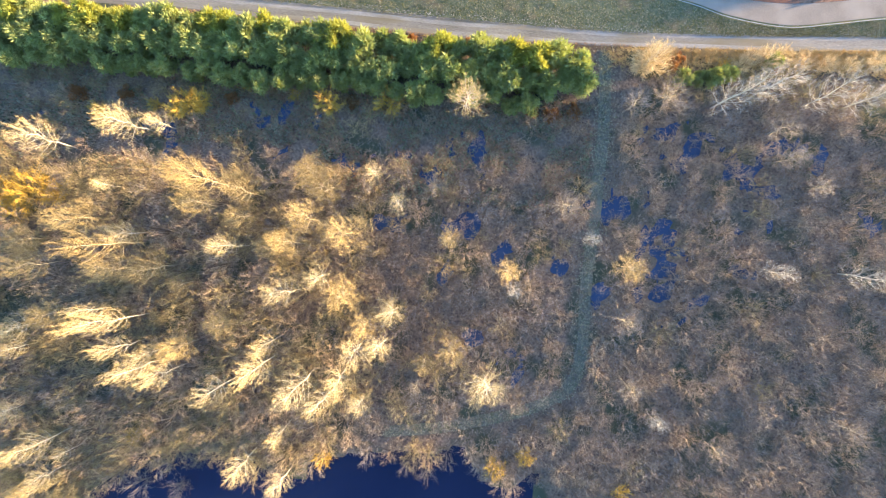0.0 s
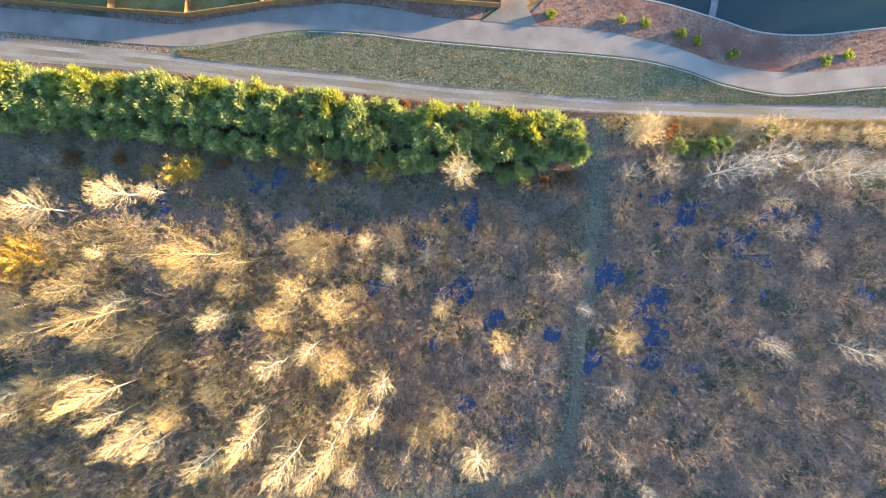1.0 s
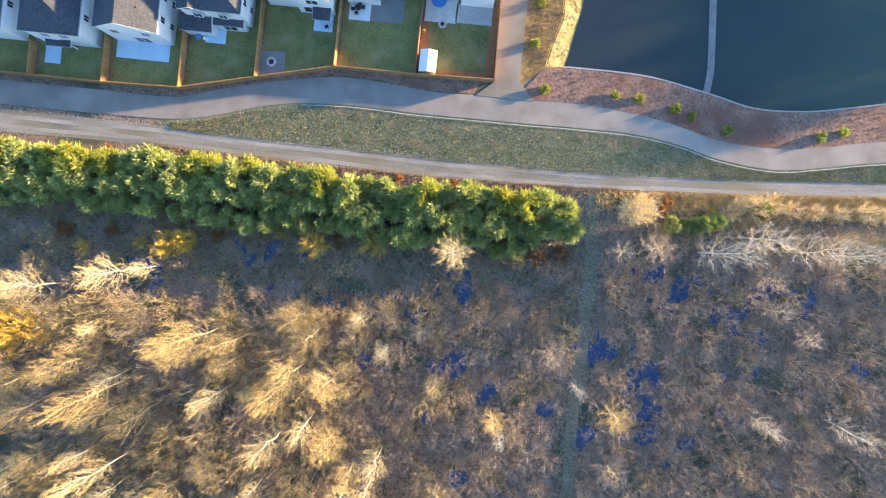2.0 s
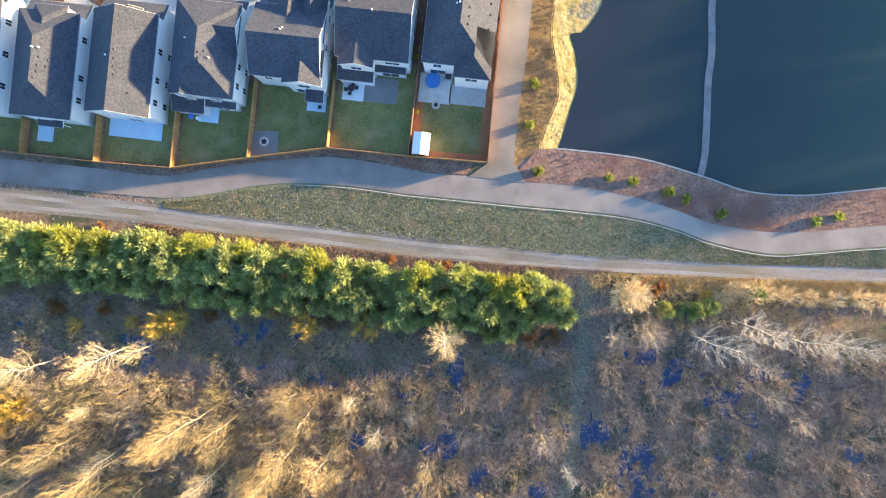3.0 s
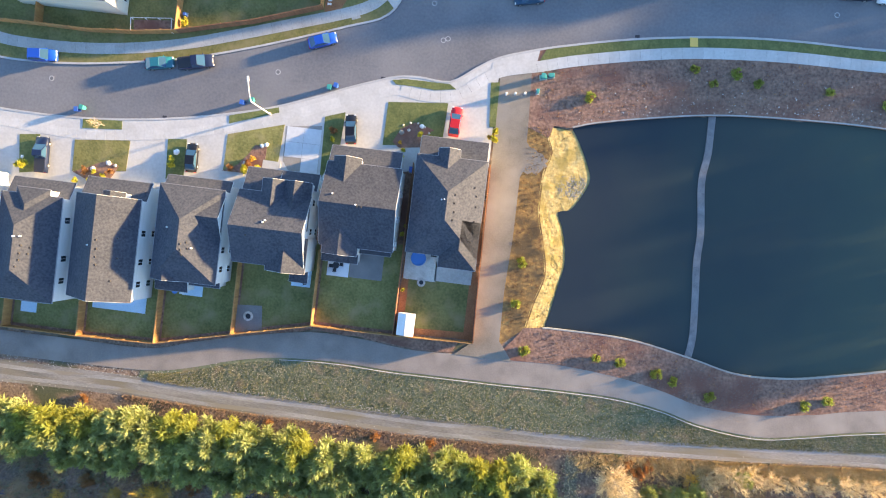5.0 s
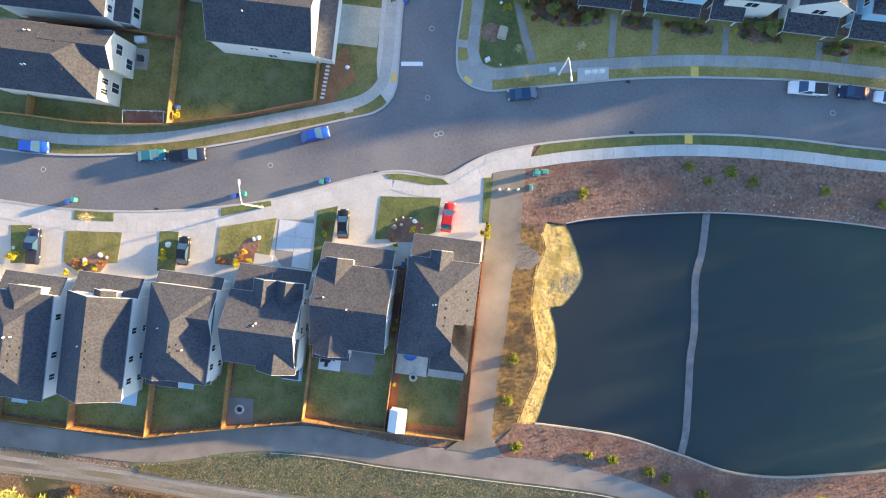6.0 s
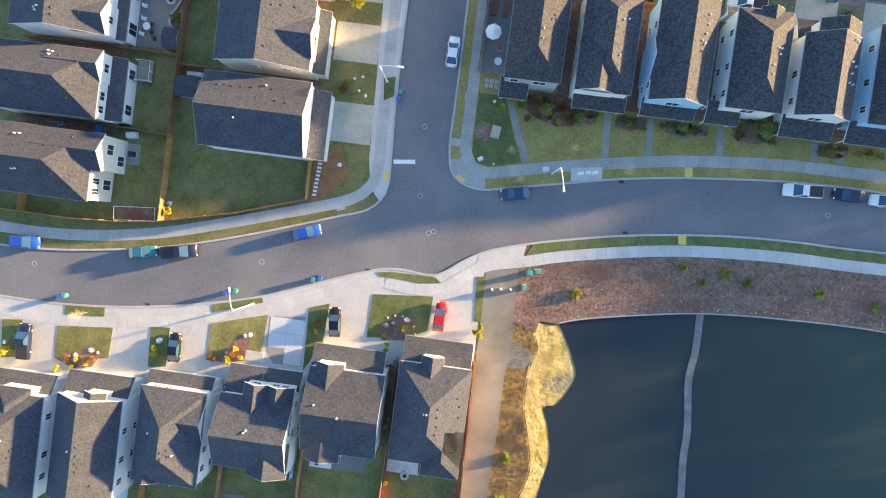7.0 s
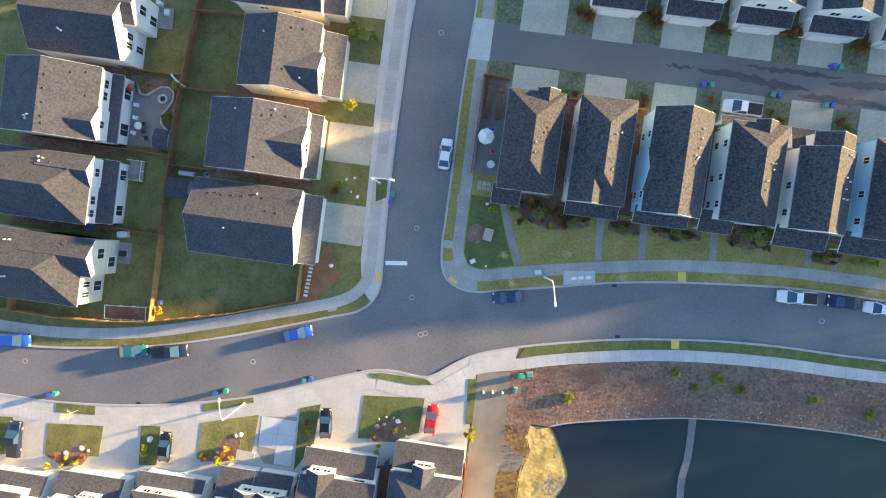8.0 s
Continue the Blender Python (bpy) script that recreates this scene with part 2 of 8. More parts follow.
    paint_yellow=plain("tactile_yellow", (0.8, 0.5, 0.12), 0.7),
    cover=plain("cast_iron", (0.15, 0.15, 0.155), 0.7, 0.2),
    bin_blue=plain("blue_bin_plastic", (0.03, 0.12, 0.42), 0.5),
    bin_green=plain("teal_bin_plastic", (0.03, 0.30, 0.26), 0.5),
    dark=plain("black_plastic", (0.025, 0.025, 0.03), 0.5),
    bracken=mat("dead_bracken", (0.2, 0.13, 0.085), (0.38, 0.25, 0.165), 0.95, 0.3, 5, 0.2, vary=0.2),
    mulch_stalk=mat("dull_brown_stalks", (0.14, 0.105, 0.09), (0.25, 0.195, 0.165), 0.95, 0.4, 6, 0.2),
    baffle=mat("grey_mesh_gabion", (0.12, 0.122, 0.125), (0.25, 0.25, 0.25), 0.9, 0.8, 9, 0.5),
    wattle=mat("straw_wattle", (0.4, 0.42, 0.45), (0.56, 0.58, 0.61), 0.9, 0.6, 8, 0.4),
    blue_tarp=plain("blue_fabric", (0.04, 0.22, 0.55), 0.6),
    red=plain("red_plastic", (0.55, 0.03, 0.03), 0.5),
    stone_blk=mat("garden_stone", (0.42, 0.38, 0.32), (0.60, 0.56, 0.50), 0.9, 1, 6, 0.5, vary=0.15),
)


def leafy_mat(m, amount, colour):
    """Lets light through thin leaves."""
    nt = m.node_tree
    out, p = nt.nodes["Material Output"], nt.nodes["Principled BSDF"]
    tr = nt.nodes.new("ShaderNodeBsdfTranslucent")
    tr.inputs[0].default_value = (*colour, 1)
    mx = nt.nodes.new("ShaderNodeMixShader")
    mx.inputs[0].default_value = amount
    nt.links.new(p.outputs[0], mx.inputs[1])
    nt.links.new(tr.outputs[0], mx.inputs[2])
    nt.links.new(mx.outputs[0], out.inputs[0])


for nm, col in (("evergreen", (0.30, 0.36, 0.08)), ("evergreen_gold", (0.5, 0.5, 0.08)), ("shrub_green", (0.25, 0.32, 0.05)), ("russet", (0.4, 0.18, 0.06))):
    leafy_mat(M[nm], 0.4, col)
PAINT = {n: plain("car_paint_" + n, c, 0.35, 0.0, 0.25, 0.35) for n, c in dict(
    blue=(0.006, 0.075, 0.42), navy=(0.012, 0.022, 0.06), teal=(0.012, 0.15, 0.19), white=(0.80, 0.80, 0.80), red=(0.55, 0.02, 0.025), black=(0.008, 0.009, 0.014),
    slate=(0.01, 0.06, 0.12)).items()}


# ---- mesh helpers ----
def mesh_of(name, verts, faces, material, smooth=False):
    me = bpy.data.meshes.new(name)
    me.from_pydata([tuple(v) for v in verts], [], faces)
    me.materials.append(material)
    if smooth:
        me.polygons.foreach_set("use_smooth", [True] * len(me.polygons))
    me.update()
    return me


def big_mesh(name, verts, quads, material, tris=None):
    """A mesh of quads, and triangles if given, from arrays."""
    me = bpy.data.meshes.new(name)
    n, f = len(verts), len(quads)
    tris = np.zeros((0, 3), dtype=np.int32) if tris is None else np.asarray(tris, dtype=np.int32)
    g = len(tris)
    me.vertices.add(n)
    me.vertices.foreach_set("co", np.asarray(verts, dtype=np.float32).ravel())
    me.loops.add(4 * f + 3 * g)
    me.loops.foreach_set("vertex_index", np.r_[np.asarray(quads, dtype=np.int32).ravel(), tris.ravel()])
    me.polygons.add(f + g)
    me.polygons.foreach_set("loop_start", np.r_[np.arange(0, 4 * f, 4, dtype=np.int32), 4 * f + np.arange(0, 3 * g, 3, dtype=np.int32)])
    me.materials.append(material)
    me.update(calc_edges=True)
    return me


def bm_mesh(name, bm, material):
    me = bpy.data.meshes.new(name)
    bm.normal_update()
    bm.to_mesh(me)
    bm.free()
    me.materials.append(material)
    return me


def part(name, data, parent=None, label="", m=None):
    ob = new(name, data)
    if parent:
        ob.parent = parent
    if m is not None:
        ob.matrix_basis = m
    if label:
        tagged(ob, label)
    return ob


def thing(name, label, category, m=None, group="", kind="", data=None):
    ob = new(name, data)
    if m is not None:
        ob.matrix_basis = m
    return tagged(ob, label, category, group, kind)


def box_data(name, x0, x1, y0, y1, z0, z1, material, bevel=0.0):
    bm = bmesh.new()
    bmesh.ops.create_cube(bm, size=1)
    for v in bm.verts:
        v.co = ((x0 + x1) / 2 + v.co.x * (x1 - x0), (y0 + y1) / 2 + v.co.y * (y1 - y0), (z0 + z1) / 2 + v.co.z * (z1 - z0))
    if bevel:
        bmesh.ops.bevel(bm, geom=bm.edges[:], offset=bevel, segments=2, affect="EDGES", profile=0.5)
    return bm_mesh(name, bm, material)


def cyl_data(name, r0, r1, z0, z1, material, sides=12, x=0.0, y=0.0):
    v, f = [], []
    for r, z in ((r0, z0), (r1, z1)):
        for i in range(sides):
            a = 2 * math.pi * i / sides
            v.append((x + r * math.cos(a), y + r * math.sin(a), z))
    for i in range(sides):
        j = (i + 1) % sides
        f.append((i, j, sides + j, sides + i))
    f.append(tuple(range(sides - 1, -1, -1)))
    f.append(tuple(range(sides, 2 * sides)))
    return mesh_of(name, v, f, material)


def smooth_line(pts, step=1.0):
    """Catmull-Rom through the points, resampled about every step metres."""
    p = [Vector(q) for q in pts]
    p = [2 * p[0] - p[1]] + p + [2 * p[-1] - p[-2]]
    out = []
    for i in range(1, len(p) - 2):
        n = max(1, int((p[i + 1] - p[i]).length / step))
        for k in range(n):
            t = k / n
            a, b, c, d = p[i - 1:i + 3]
            out.append(0.5 * ((2 * b) + (c - a) * t + (2 * a - 5 * b + 4 * c - d) * t * t + (3 * b - a - 3 * c + d) * t ** 3))
    out.append(p[-2])
    return [(q.x, q.y) for q in out]


def shifted(line, d):
    """The line moved d metres to its left."""
    out = []
    for i, q in enumerate(line):
        a, b = Vector(line[max(i - 1, 0)]), Vector(line[min(i + 1, len(line) - 1)])
        t = (b - a).normalized()
        out.append((q[0] - t.y * d, q[1] + t.x * d))
    return out


def slab_data(name, poly, z0, z1, material):
    """A plate with the outline poly from z0 up to z1."""
    bm = bmesh.new()
    top = [bm.verts.new((x, y, z1)) for x, y in poly]
    low = [bm.verts.new((x, y, z0)) for x, y in poly]
    f = bm.faces.new(top)
    f.normal_update()
    n = len(poly)
    for i in range(n):
        j = (i + 1) % n
        bm.faces.new((top[i], low[i], low[j], top[j]))
    bmesh.ops.triangulate(bm, faces=[f])
    bmesh.ops.recalc_face_normals(bm, faces=bm.faces[:])
    return bm_mesh(name, bm, material)


def strip_data(name, left, right, z0, z1, material):
    """A plate between two lines with the same count of points."""
    v, f = [], []
    for (a, b), (c, d) in zip(left, right):
        v += [(a, b, z1), (c, d, z1), (a, b, z0), (c, d, z0)]
    for i in range(len(left) - 1):
        k = 4 * i
        f += [(k, k + 1, k + 5, k + 4), (k, k + 4, k + 6, k + 2), (k + 1, k + 3, k + 7, k + 5)]
    k = 4 * (len(left) - 1)
    f += [(0, 2, 3, 1), (k, k + 1, k + 3, k + 2)]
    bm = bmesh.new()
    vs = [bm.verts.new(q) for q in v]
    for q in f:
        bm.faces.new([vs[i] for i in q])
    bmesh.ops.recalc_face_normals(bm, faces=bm.faces[:])
    return bm_mesh(name, bm, material)


def resample(pts, n):
    """n points evenly along a line."""
    p = np.array(pts, dtype=float)
    d = np.r_[0, np.cumsum(np.hypot(*np.diff(p, axis=0).T))]
    s = np.linspace(0, d[-1], n)
    return list(zip(np.interp(s, d, p[:, 0]), np.interp(s, d, p[:, 1])))


def inside(poly, x, y):
    hit = False
    n = len(poly)
    for i in range(n):
        (x0, y0), (x1, y1) = poly[i], poly[(i + 1) % n]
        if (y0 > y) != (y1 > y) and x < (x1 - x0) * (y - y0) / (y1 - y0) + x0:
            hit = not hit
    return hit


def structure(name, data, label, category="ground"):
    return tagged(new(name, data), label, category, kind="structure")


# ---- plan lines ----
KERB_NW = smooth_line([(-95, 86.5), (-82.8, 85.4), (-77.1, 85.0), (-68.0, 85.4), (-58.9, 86.6), (-50.0, 88.2), (-41.1, 90.6), (-32.4, 93.4), (-23.8, 96.4), (-19.0, 98.1), (-16.8, 100.1), (-15.9, 102.7), (-16.0, 106.3), (-16.4, 115.0), (-16.6, 125), (-16.6, 134.4), (-16.6, 142.2), (-16.4, 147.4), (-16.2, 165)])
KERB_NE = smooth_line([(-7.1, 165), (-7.2, 148.4), (-7.5, 138.0), (-7.6, 131.1), (-7.5, 122.4), (-7.5, 114.5), (-7.5, 110.1), (-6.8, 106.2), (-5.1, 104.4), (-2.8, 103.7), (-0.6, 103.7), (2.0, 104.3), (10.6, 106.1), (19.1, 107.9), (27.7, 109.2), (36.3, 110.1), (44.8, 110.8), (53.4, 111.0), (59.3, 110.9), (65.5, 110.6), (95, 108)])
KERB_S = smooth_line([(-95, 78.3), (-81.9, 77.4), (-76.3, 77.1), (-67.1, 77.1), (-57.9, 77.8), (-48.9, 79.1), (-40.0, 81.0), (-33.9, 82.7), (-26.9, 85.3), (-22.6, 87.1), (-17.9, 88.8), (-15.3, 89.6), (-11.8, 89.9), (-8.1, 89.6), (-5.9, 90.2), (-2.7, 92.6), (0.6, 94.5), (6.5, 96.4), (11.7, 97.7), (20.2, 99.5), (28.8, 100.8), (37.4, 101.7), (46.1, 102.1), (54.7, 102.1), (60.5, 102.2), (66.7, 102.1), (95, 100)])
WALK_NW = smooth_line([(-95, 90.0), (-83.1, 88.8), (-77.5, 88.1), (-68.3, 88.1), (-59.2, 89.0), (-50.2, 90.7), (-41.4, 93.2), (-32.7, 95.9), (-24.0, 98.7), (-20.2, 100.6), (-18.4, 102.9), (-18.0, 105.6), (-18.1, 110.4), (-18.4, 118.3), (-18.5, 135), (-18.3, 165)])
WALK_NE = smooth_line([(-5.2, 165), (-5.2, 146.9), (-5.1, 139.2), (-5.0, 129.7), (-4.9, 121.0), (-4.9, 113.1), (-4.7, 109.4), (-3.3, 107.1), (-0.9, 106.5), (1.7, 107.0), (10.2, 108.9), (18.8, 110.5), (27.3, 111.9), (35.9, 112.8), (44.5, 113.4), (53.1, 113.5), (58.9, 113.5), (65.1, 113.2), (95, 110.5)])
WALK_S = smooth_line([(-14.6, 87.4), (-10.1, 86.9), (-5.7, 87.6), (-2.4, 90.0), (0.9, 92.1), (6.9, 93.6), (12.0, 95.0), (20.6, 96.8), (29.2, 98.2), (37.8, 99.0), (46.4, 99.4), (55.1, 99.4), (60.9, 99.5), (67.1, 99.4), (95, 97.3)])
WALK_SW = smooth_line([(-95, 76.5), (-76.1, 74.9), (-66.8, 74.4), (-57.7, 75.1), (-48.6, 76.5), (-41.5, 78.3), (-32.8, 81.0), (-25.8, 83.7), (-18.9, 86.3), (-14.8, 87.4)])
TRAIL_N = smooth_line([(-110, 41.0), (-82.1, 41.0), (-63.3, 41.1), (-50.3, 41.2), (-43.1, 43.2), (-34.0, 45.4), (-24.1, 47.2), (-15.8, 47.1), (-7.5, 46.4), (1.6, 46.8), (8.3, 46.8), (16.0, 47.0), (25.1, 46.3), (32.4, 45.0), (38.9, 43.4), (47.9, 43.2), (56.6, 44.4), (66.7, 46.4), (110, 53)])
TRAIL_S = smooth_line([(-110, 37.1), (-81.7, 37.1), (-62.9, 37.2), (-49.8, 37.6), (-42.6, 39.1), (-36.3, 41.0), (-29.0, 42.4), (-19.9, 42.9), (-10.7, 42.7), (-1.6, 42.8), (7.5, 42.9), (16.5, 43.1), (25.5, 43.0), (32.8, 42.0), (39.3, 40.4), (48.3, 39.7), (56.1, 41.0), (67.2, 43.1), (110, 50)])
TRACK_N = smooth_line([(-110, 36.2), (-81.6, 36.2), (-56.2, 36.3), (-37.5, 35.9), (-19.1, 35.8), (-0.7, 35.8), (17.4, 36.0), (35.3, 37.0), (52.9, 38.5), (67.7, 39.6), (110, 42)], 2.0)
TRACK_S = smooth_line([(-110, 32.5), (-81.3, 32.5), (-55.9, 32.9), (-37.2, 32.6), (-18.7, 32.6), (-0.4, 32.7), (17.7, 33.6), (35.6, 34.7), (53.3, 36.1), (68.0, 37.3), (110, 39.6)], 2.0)
POND_N = smooth_line([(13.2, 84.7), (16.7, 85.8), (24.3, 87.4), (34.6, 89.1), (46.2, 89.9), (60.9, 90.1), (72.6, 89.0), (95, 86)])
POND_S = smooth_line([(95, 58), (77.4, 55.3), (66.1, 52.5), (58.6, 50.8), (51.7, 49.5), (43.7, 49.2), (36.1, 50.8), (26.2, 52.5), (15.4, 52.7), (12.5, 52.6)])
POND_W = smooth_line([(12.7, 52.4), (13.3, 54.8), (14.0, 59.0), (14.7, 63.6), (13.7, 68.5), (12.6, 71.2), (14.3, 71.6), (15.7, 73.5), (17.0, 76.6), (16.2, 79.4), (14.3, 83.0), (13.4, 84.3)], 0.6)
BANK_TOP = smooth_line([(9.9, 52.3), (10.7, 56.3), (11.9, 61.0), (11.0, 65.9), (9.8, 70.3), (9.6, 73.7), (9.7, 77.0), (10.6, 80.4), (9.8, 82.4), (10.1, 84.3)])
FENCE_S = [(-86.0, 42.0), (-73.6, 42.1), (-61.5, 42.1), (-48.9, 42.5), (-36.5, 45.5), (-23.9, 48.5), (-11.0, 48.6), (1.7, 49.0)]
POND = POND_N + POND_S + POND_W
LOTS = [-86.0, -73.7, -61.5, -48.9, -36.7, -24.1, -10.9, 1.6]
POOLS = [(33.0, 20.9, 3.3), (31.6, 16.1, 1.5), (23.8, 7.4, 3.0), (31.9, 5.4, 2.6), (33.5, -0.9, 2.2), (33.1, -6.1, 3.0), (39.6, -5.9, 1.0), (23.0, -7.2, 1.5), (41.5, 14.8, 1.6), (48.3, 19.6, 1.6), (47.9, 15.4, 2.7), (56.8, 21.4, 3.1), (56.4, 17.2, 1.5), (44.5, 8.1, 2.2), (45.5, -0.6, 1.5), (63.7, 8.7, 1.9), (1.0, 2.3, 2.7), (-12.6, 1.9, 1.6), (-2.4, -6.5, 1.0),
         (5.7, -2.8, 1.5), (11.1, 3.8, 1.2), (16.0, -2.7, 1.3), (0.7, -13.7, 1.6), (3.7, -15.5, 1.2), (12.2, -20.5, 2.5), (-72.9, 13.8, 1.3), (-50.7, 12.7, 2.5), (-30.6, 11.4, 1.5), (-34.0, 17.1, 1.9), (-20.3, 12.4, 1.9), (-9.8, 10.6, 2.2), (1.1, 14.5, 2.5), (-26.4, 16.9, 1.8)]
RIDE = smooth_line([(19.6, 33.0), (20.6, 22.8), (20.8, 13.6), (20.9, 4.3), (20.6, -5.0), (20.9, -11.5), (21.0, -16.6), (19.6, -22.4), (15.5, -25.8), (8.3, -28.8), (-0.8, -31.4), (-10.0, -33.1)])
SOUTH_POND = [(-62, -80), (-58.5, -49), (-52.1, -42.9), (-43.7, -40.3), (-34.2, -39.6), (-28.2, -42.0), (-22.4, -43.2), (-21.4, -38.6), (-13.5, -37.2), (-2.2, -35.8), (3.4, -35.2), (6.7, -39.6), (11.5, -40.9), (14.9, -37.5), (17, -44), (22, -52), (24, -80)]


def dist_line(line, x, y):
    p = np.asarray(line)
    a, b = p[:-1], p[1:]
    d = b - a
    t = np.clip(((x - a[:, 0]) * d[:, 0] + (y - a[:, 1]) * d[:, 1]) / (d ** 2).sum(1), 0, 1)
    return float(np.min(np.hypot(a[:, 0] + t * d[:, 0] - x, a[:, 1] + t * d[:, 1] - y)))


def ground_z(x, y):
    """Height of the soil."""
    if y > 28:
        z = -0.05
        if x > 8 and 47 < y < 92:
            if inside(POND, x, y):
                z = -1.0 - min(2.0, 0.5 * min(dist_line(POND_W, x, y), dist_line(POND, x, y)))
            elif x < 20 and inside(BANK_TOP + POND_W[::-1], x, y):
                d0, d1 = dist_line(BANK_TOP, x, y), dist_line(POND_W, x, y)
                z = -0.35 - 0.6 * d0 / (d0 + d1 + 0.01)
        return z
    k = min(1.0, (28 - y) / 8)
    z = -0.08 - k * (0.30 - 0.22 * noise.noise((x * 0.13, y * 0.13, 3.1)) - 0.12 * noise.noise((x * 0.5, y * 0.5, 7.7)))
    for px_, py_, r in POOLS:
        d = math.hypot(x - px_, (y - py_) * 1.15) / (1.9 * r) + 1.1 * noise.noise((x * 0.33, y * 0.33, 1.3)) + 0.7 * noise.noise((x * 0.8, y * 0.8, 5.3)) + 0.08
        if d < 1.0:
            z -= 0.5 * (1.0 - d) * k
    if y < -33 and inside(SOUTH_POND, x + 1.5 * noise.noise((x * 0.2, y * 0.2, 4)), y + 1.5 * noise.noise((x * 0.2, y * 0.2, 9))):
        z -= 0.8
    return z


# ---- the setting: ground, roads, pavements, water ----
xs = np.r_[np.array([-2600, -1400, -700, -350, -200, -140]), np.arange(-112, -81, 1.0), np.arange(-81, 76, 0.75), np.arange(76, 112.1, 1.0), np.array([140, 200, 350, 700, 1400, 2600])]
ys = np.r_[np.array([-2600, -1400, -700, -350, -180, -110]), np.arange(-82, -50, 1.0), np.arange(-50, 28, 0.75), np.arange(28, 112.1, 1.0), np.arange(116, 190, 8.0), np.array([250, 400, 700, 1400, 2600])]
gv = [(x, y, ground_z(x, y)) for y in ys for x in xs]
nx = len(xs)
gq = [(j * nx + i, j * nx + i + 1, (j + 1) * nx + i + 1, (j + 1) * nx + i) for j in range(len(ys) - 1) for i in range(nx - 1)]
ground = structure("ground", big_mesh("ground", gv, gq, M["litter"]), "brown leaf-littered ground with mossy green patches")

structure("wetland_water", slab_data("wetland_water", [(-112, -82), (112, -82), (112, 26), (-112, 26)], -0.9, -0.62, M["water"]), "shallow still water lying between the shrubs, sky blue added to its colour", "water")
structure("wood_pond", slab_data("wood_pond", [(-66, -80), (-64, -46), (-46, -38), (-20, -37), (6, -33), (20, -36), (28, -80)], -0.9, -0.6, M["water_deep"]), "deep still dark water at the edge of the wood", "water")
structure("pond_water", slab_data("pond_water", POND, -1.1, -0.38, M["pond"]), "dark still water of the stormwater pond", "water")

road_low = shifted(KERB_S, -1.5)
bk_top, bk_low, bk_v, bk_q = [(x - 0.3, y) for x, y in resample(BANK_TOP, 220)], resample(POND_W, 220), [], []
for i in range(220):
    for j in range(23):
        u = j / 22
        x, y = bk_top[i][0] * (1 - u) + bk_low[i][0] * u, bk_top[i][1] * (1 - u) + bk_low[i][1] * u
        lump = 0.09 * noise.noise((x * 0.8, y * 0.8, 2)) + 0.05 * noise.noise((x * 2.2, y * 2.2, 7)) + 0.045 * noise.noise((x * 4.5, y * 4.5, 5))
        bk_v.append((x, y, 0.06 - 0.52 * u + lump * math.sin(math.pi * min(1.0, 0.08 + u * 0.9))))
        if i and j:
            k = i * 23 + j
            bk_q.append((k - 24, k - 1, k, k - 23))
structure("bank_slope", big_mesh("bank_slope", bk_v, bk_q, M["rock"]), "pale rubbly slope of the pond bank", "ground")
structure("road", slab_data("road", road_low + [(95, 165), (-95, 165)], -0.4, 0.0, M["road"]), "grey asphalt residential street with worn paler lanes", "road")
structure("lot_ground_west", slab_data("lot_ground_west", KERB_NW + [(-95, 165)], -0.3, 0.10, M["lawn"]), "mown green lawn of the corner lots and verges", "lawn")
structure("lot_ground_east", slab_data("lot_ground_east", KERB_NE + [(95, 165)], -0.3, 0.10, M["dry_lawn"]), "mown green lawn before the row houses and verges", "lawn")
n_w = min(range(len(KERB_S)), key=lambda i: abs(KERB_S[i][0] - 0.6))
front = KERB_S[:n_w + 1] + [(0.8, 77), (-11, 75), (-24.5, 71.0), (-37, 68), (-50, 66), (-62, 65.5), (-95, 64)]
structure("forecourt", slab_data("forecourt", front, -0.3, 0.10, M["concrete"]), "pale concrete driveways and pavement before the houses", "pavement")
bank_n = KERB_S[n_w:] + shifted(POND_N, -0.1)[::-1] + [(10.2, 84.6), (9.6, 82.6), (6.0, 84.0), (5.7, 92.5)]
structure("bank_north", slab_data("bank_north", bank_n, -0.3, 0.08, M["mulch"]), "brown bark-mulched slope between the street and pond", "ground")
bank_s = [q for q in TRAIL_N if q[0] > 5.6] + [(110, 60)] + [q for q in POND_S if q[0] < 94] + [(9.5, 52.2), (8.0, 50), (6.0, 47.5)]
structure("bank_south", slab_data("bank_south", bank_s, -0.3, 0.06, M["mulch"]), "brown mulched strip between the trail and the pond", "ground")
structure("bank_west", slab_data("bank_west", [(5.6, 48.6), (5.7, 58.0), (6.0, 66.1), (5.9, 76.4), (6.2, 84.1), (10.0, 85.2)] + BANK_TOP[::-1], -0.3, 0.05, M["dry_grass"]), "dry tawny grass strip above the rocky bank", "ground")
structure("yard_soil", slab_data("yard_soil", FENCE_S + [(1.2, 77), (-11, 75), (-24.5, 71.0), (-37, 68), (-50, 66), (-62, 65.5), (-86, 64)], -0.3, 0.02, M["mulch"]), "bare brown soil along the side yards", "ground")
structure("trail", strip_data("trail", resample(TRAIL_N, 160), resample(TRAIL_S, 160), -0.3, 0.03, M["trail"]), "grey-brown paved walking trail with soft bends", "path")
structure("gravel_track", strip_data("gravel_track", resample(TRACK_N, 90), resample(TRACK_S, 90), -0.3, -0.025, M["gravel"]), "pale gravel service track with wheel ruts", "path")
structure("grass_strip", strip_data("grass_strip", resample([q for q in TRAIL_S if q[0] > -52], 120), resample([q for q in TRACK_N if q[0] > -52], 120), -0.3, -0.02, M["rough_grass"]), "rough patchy grass strip between trail and gravel track", "grass")
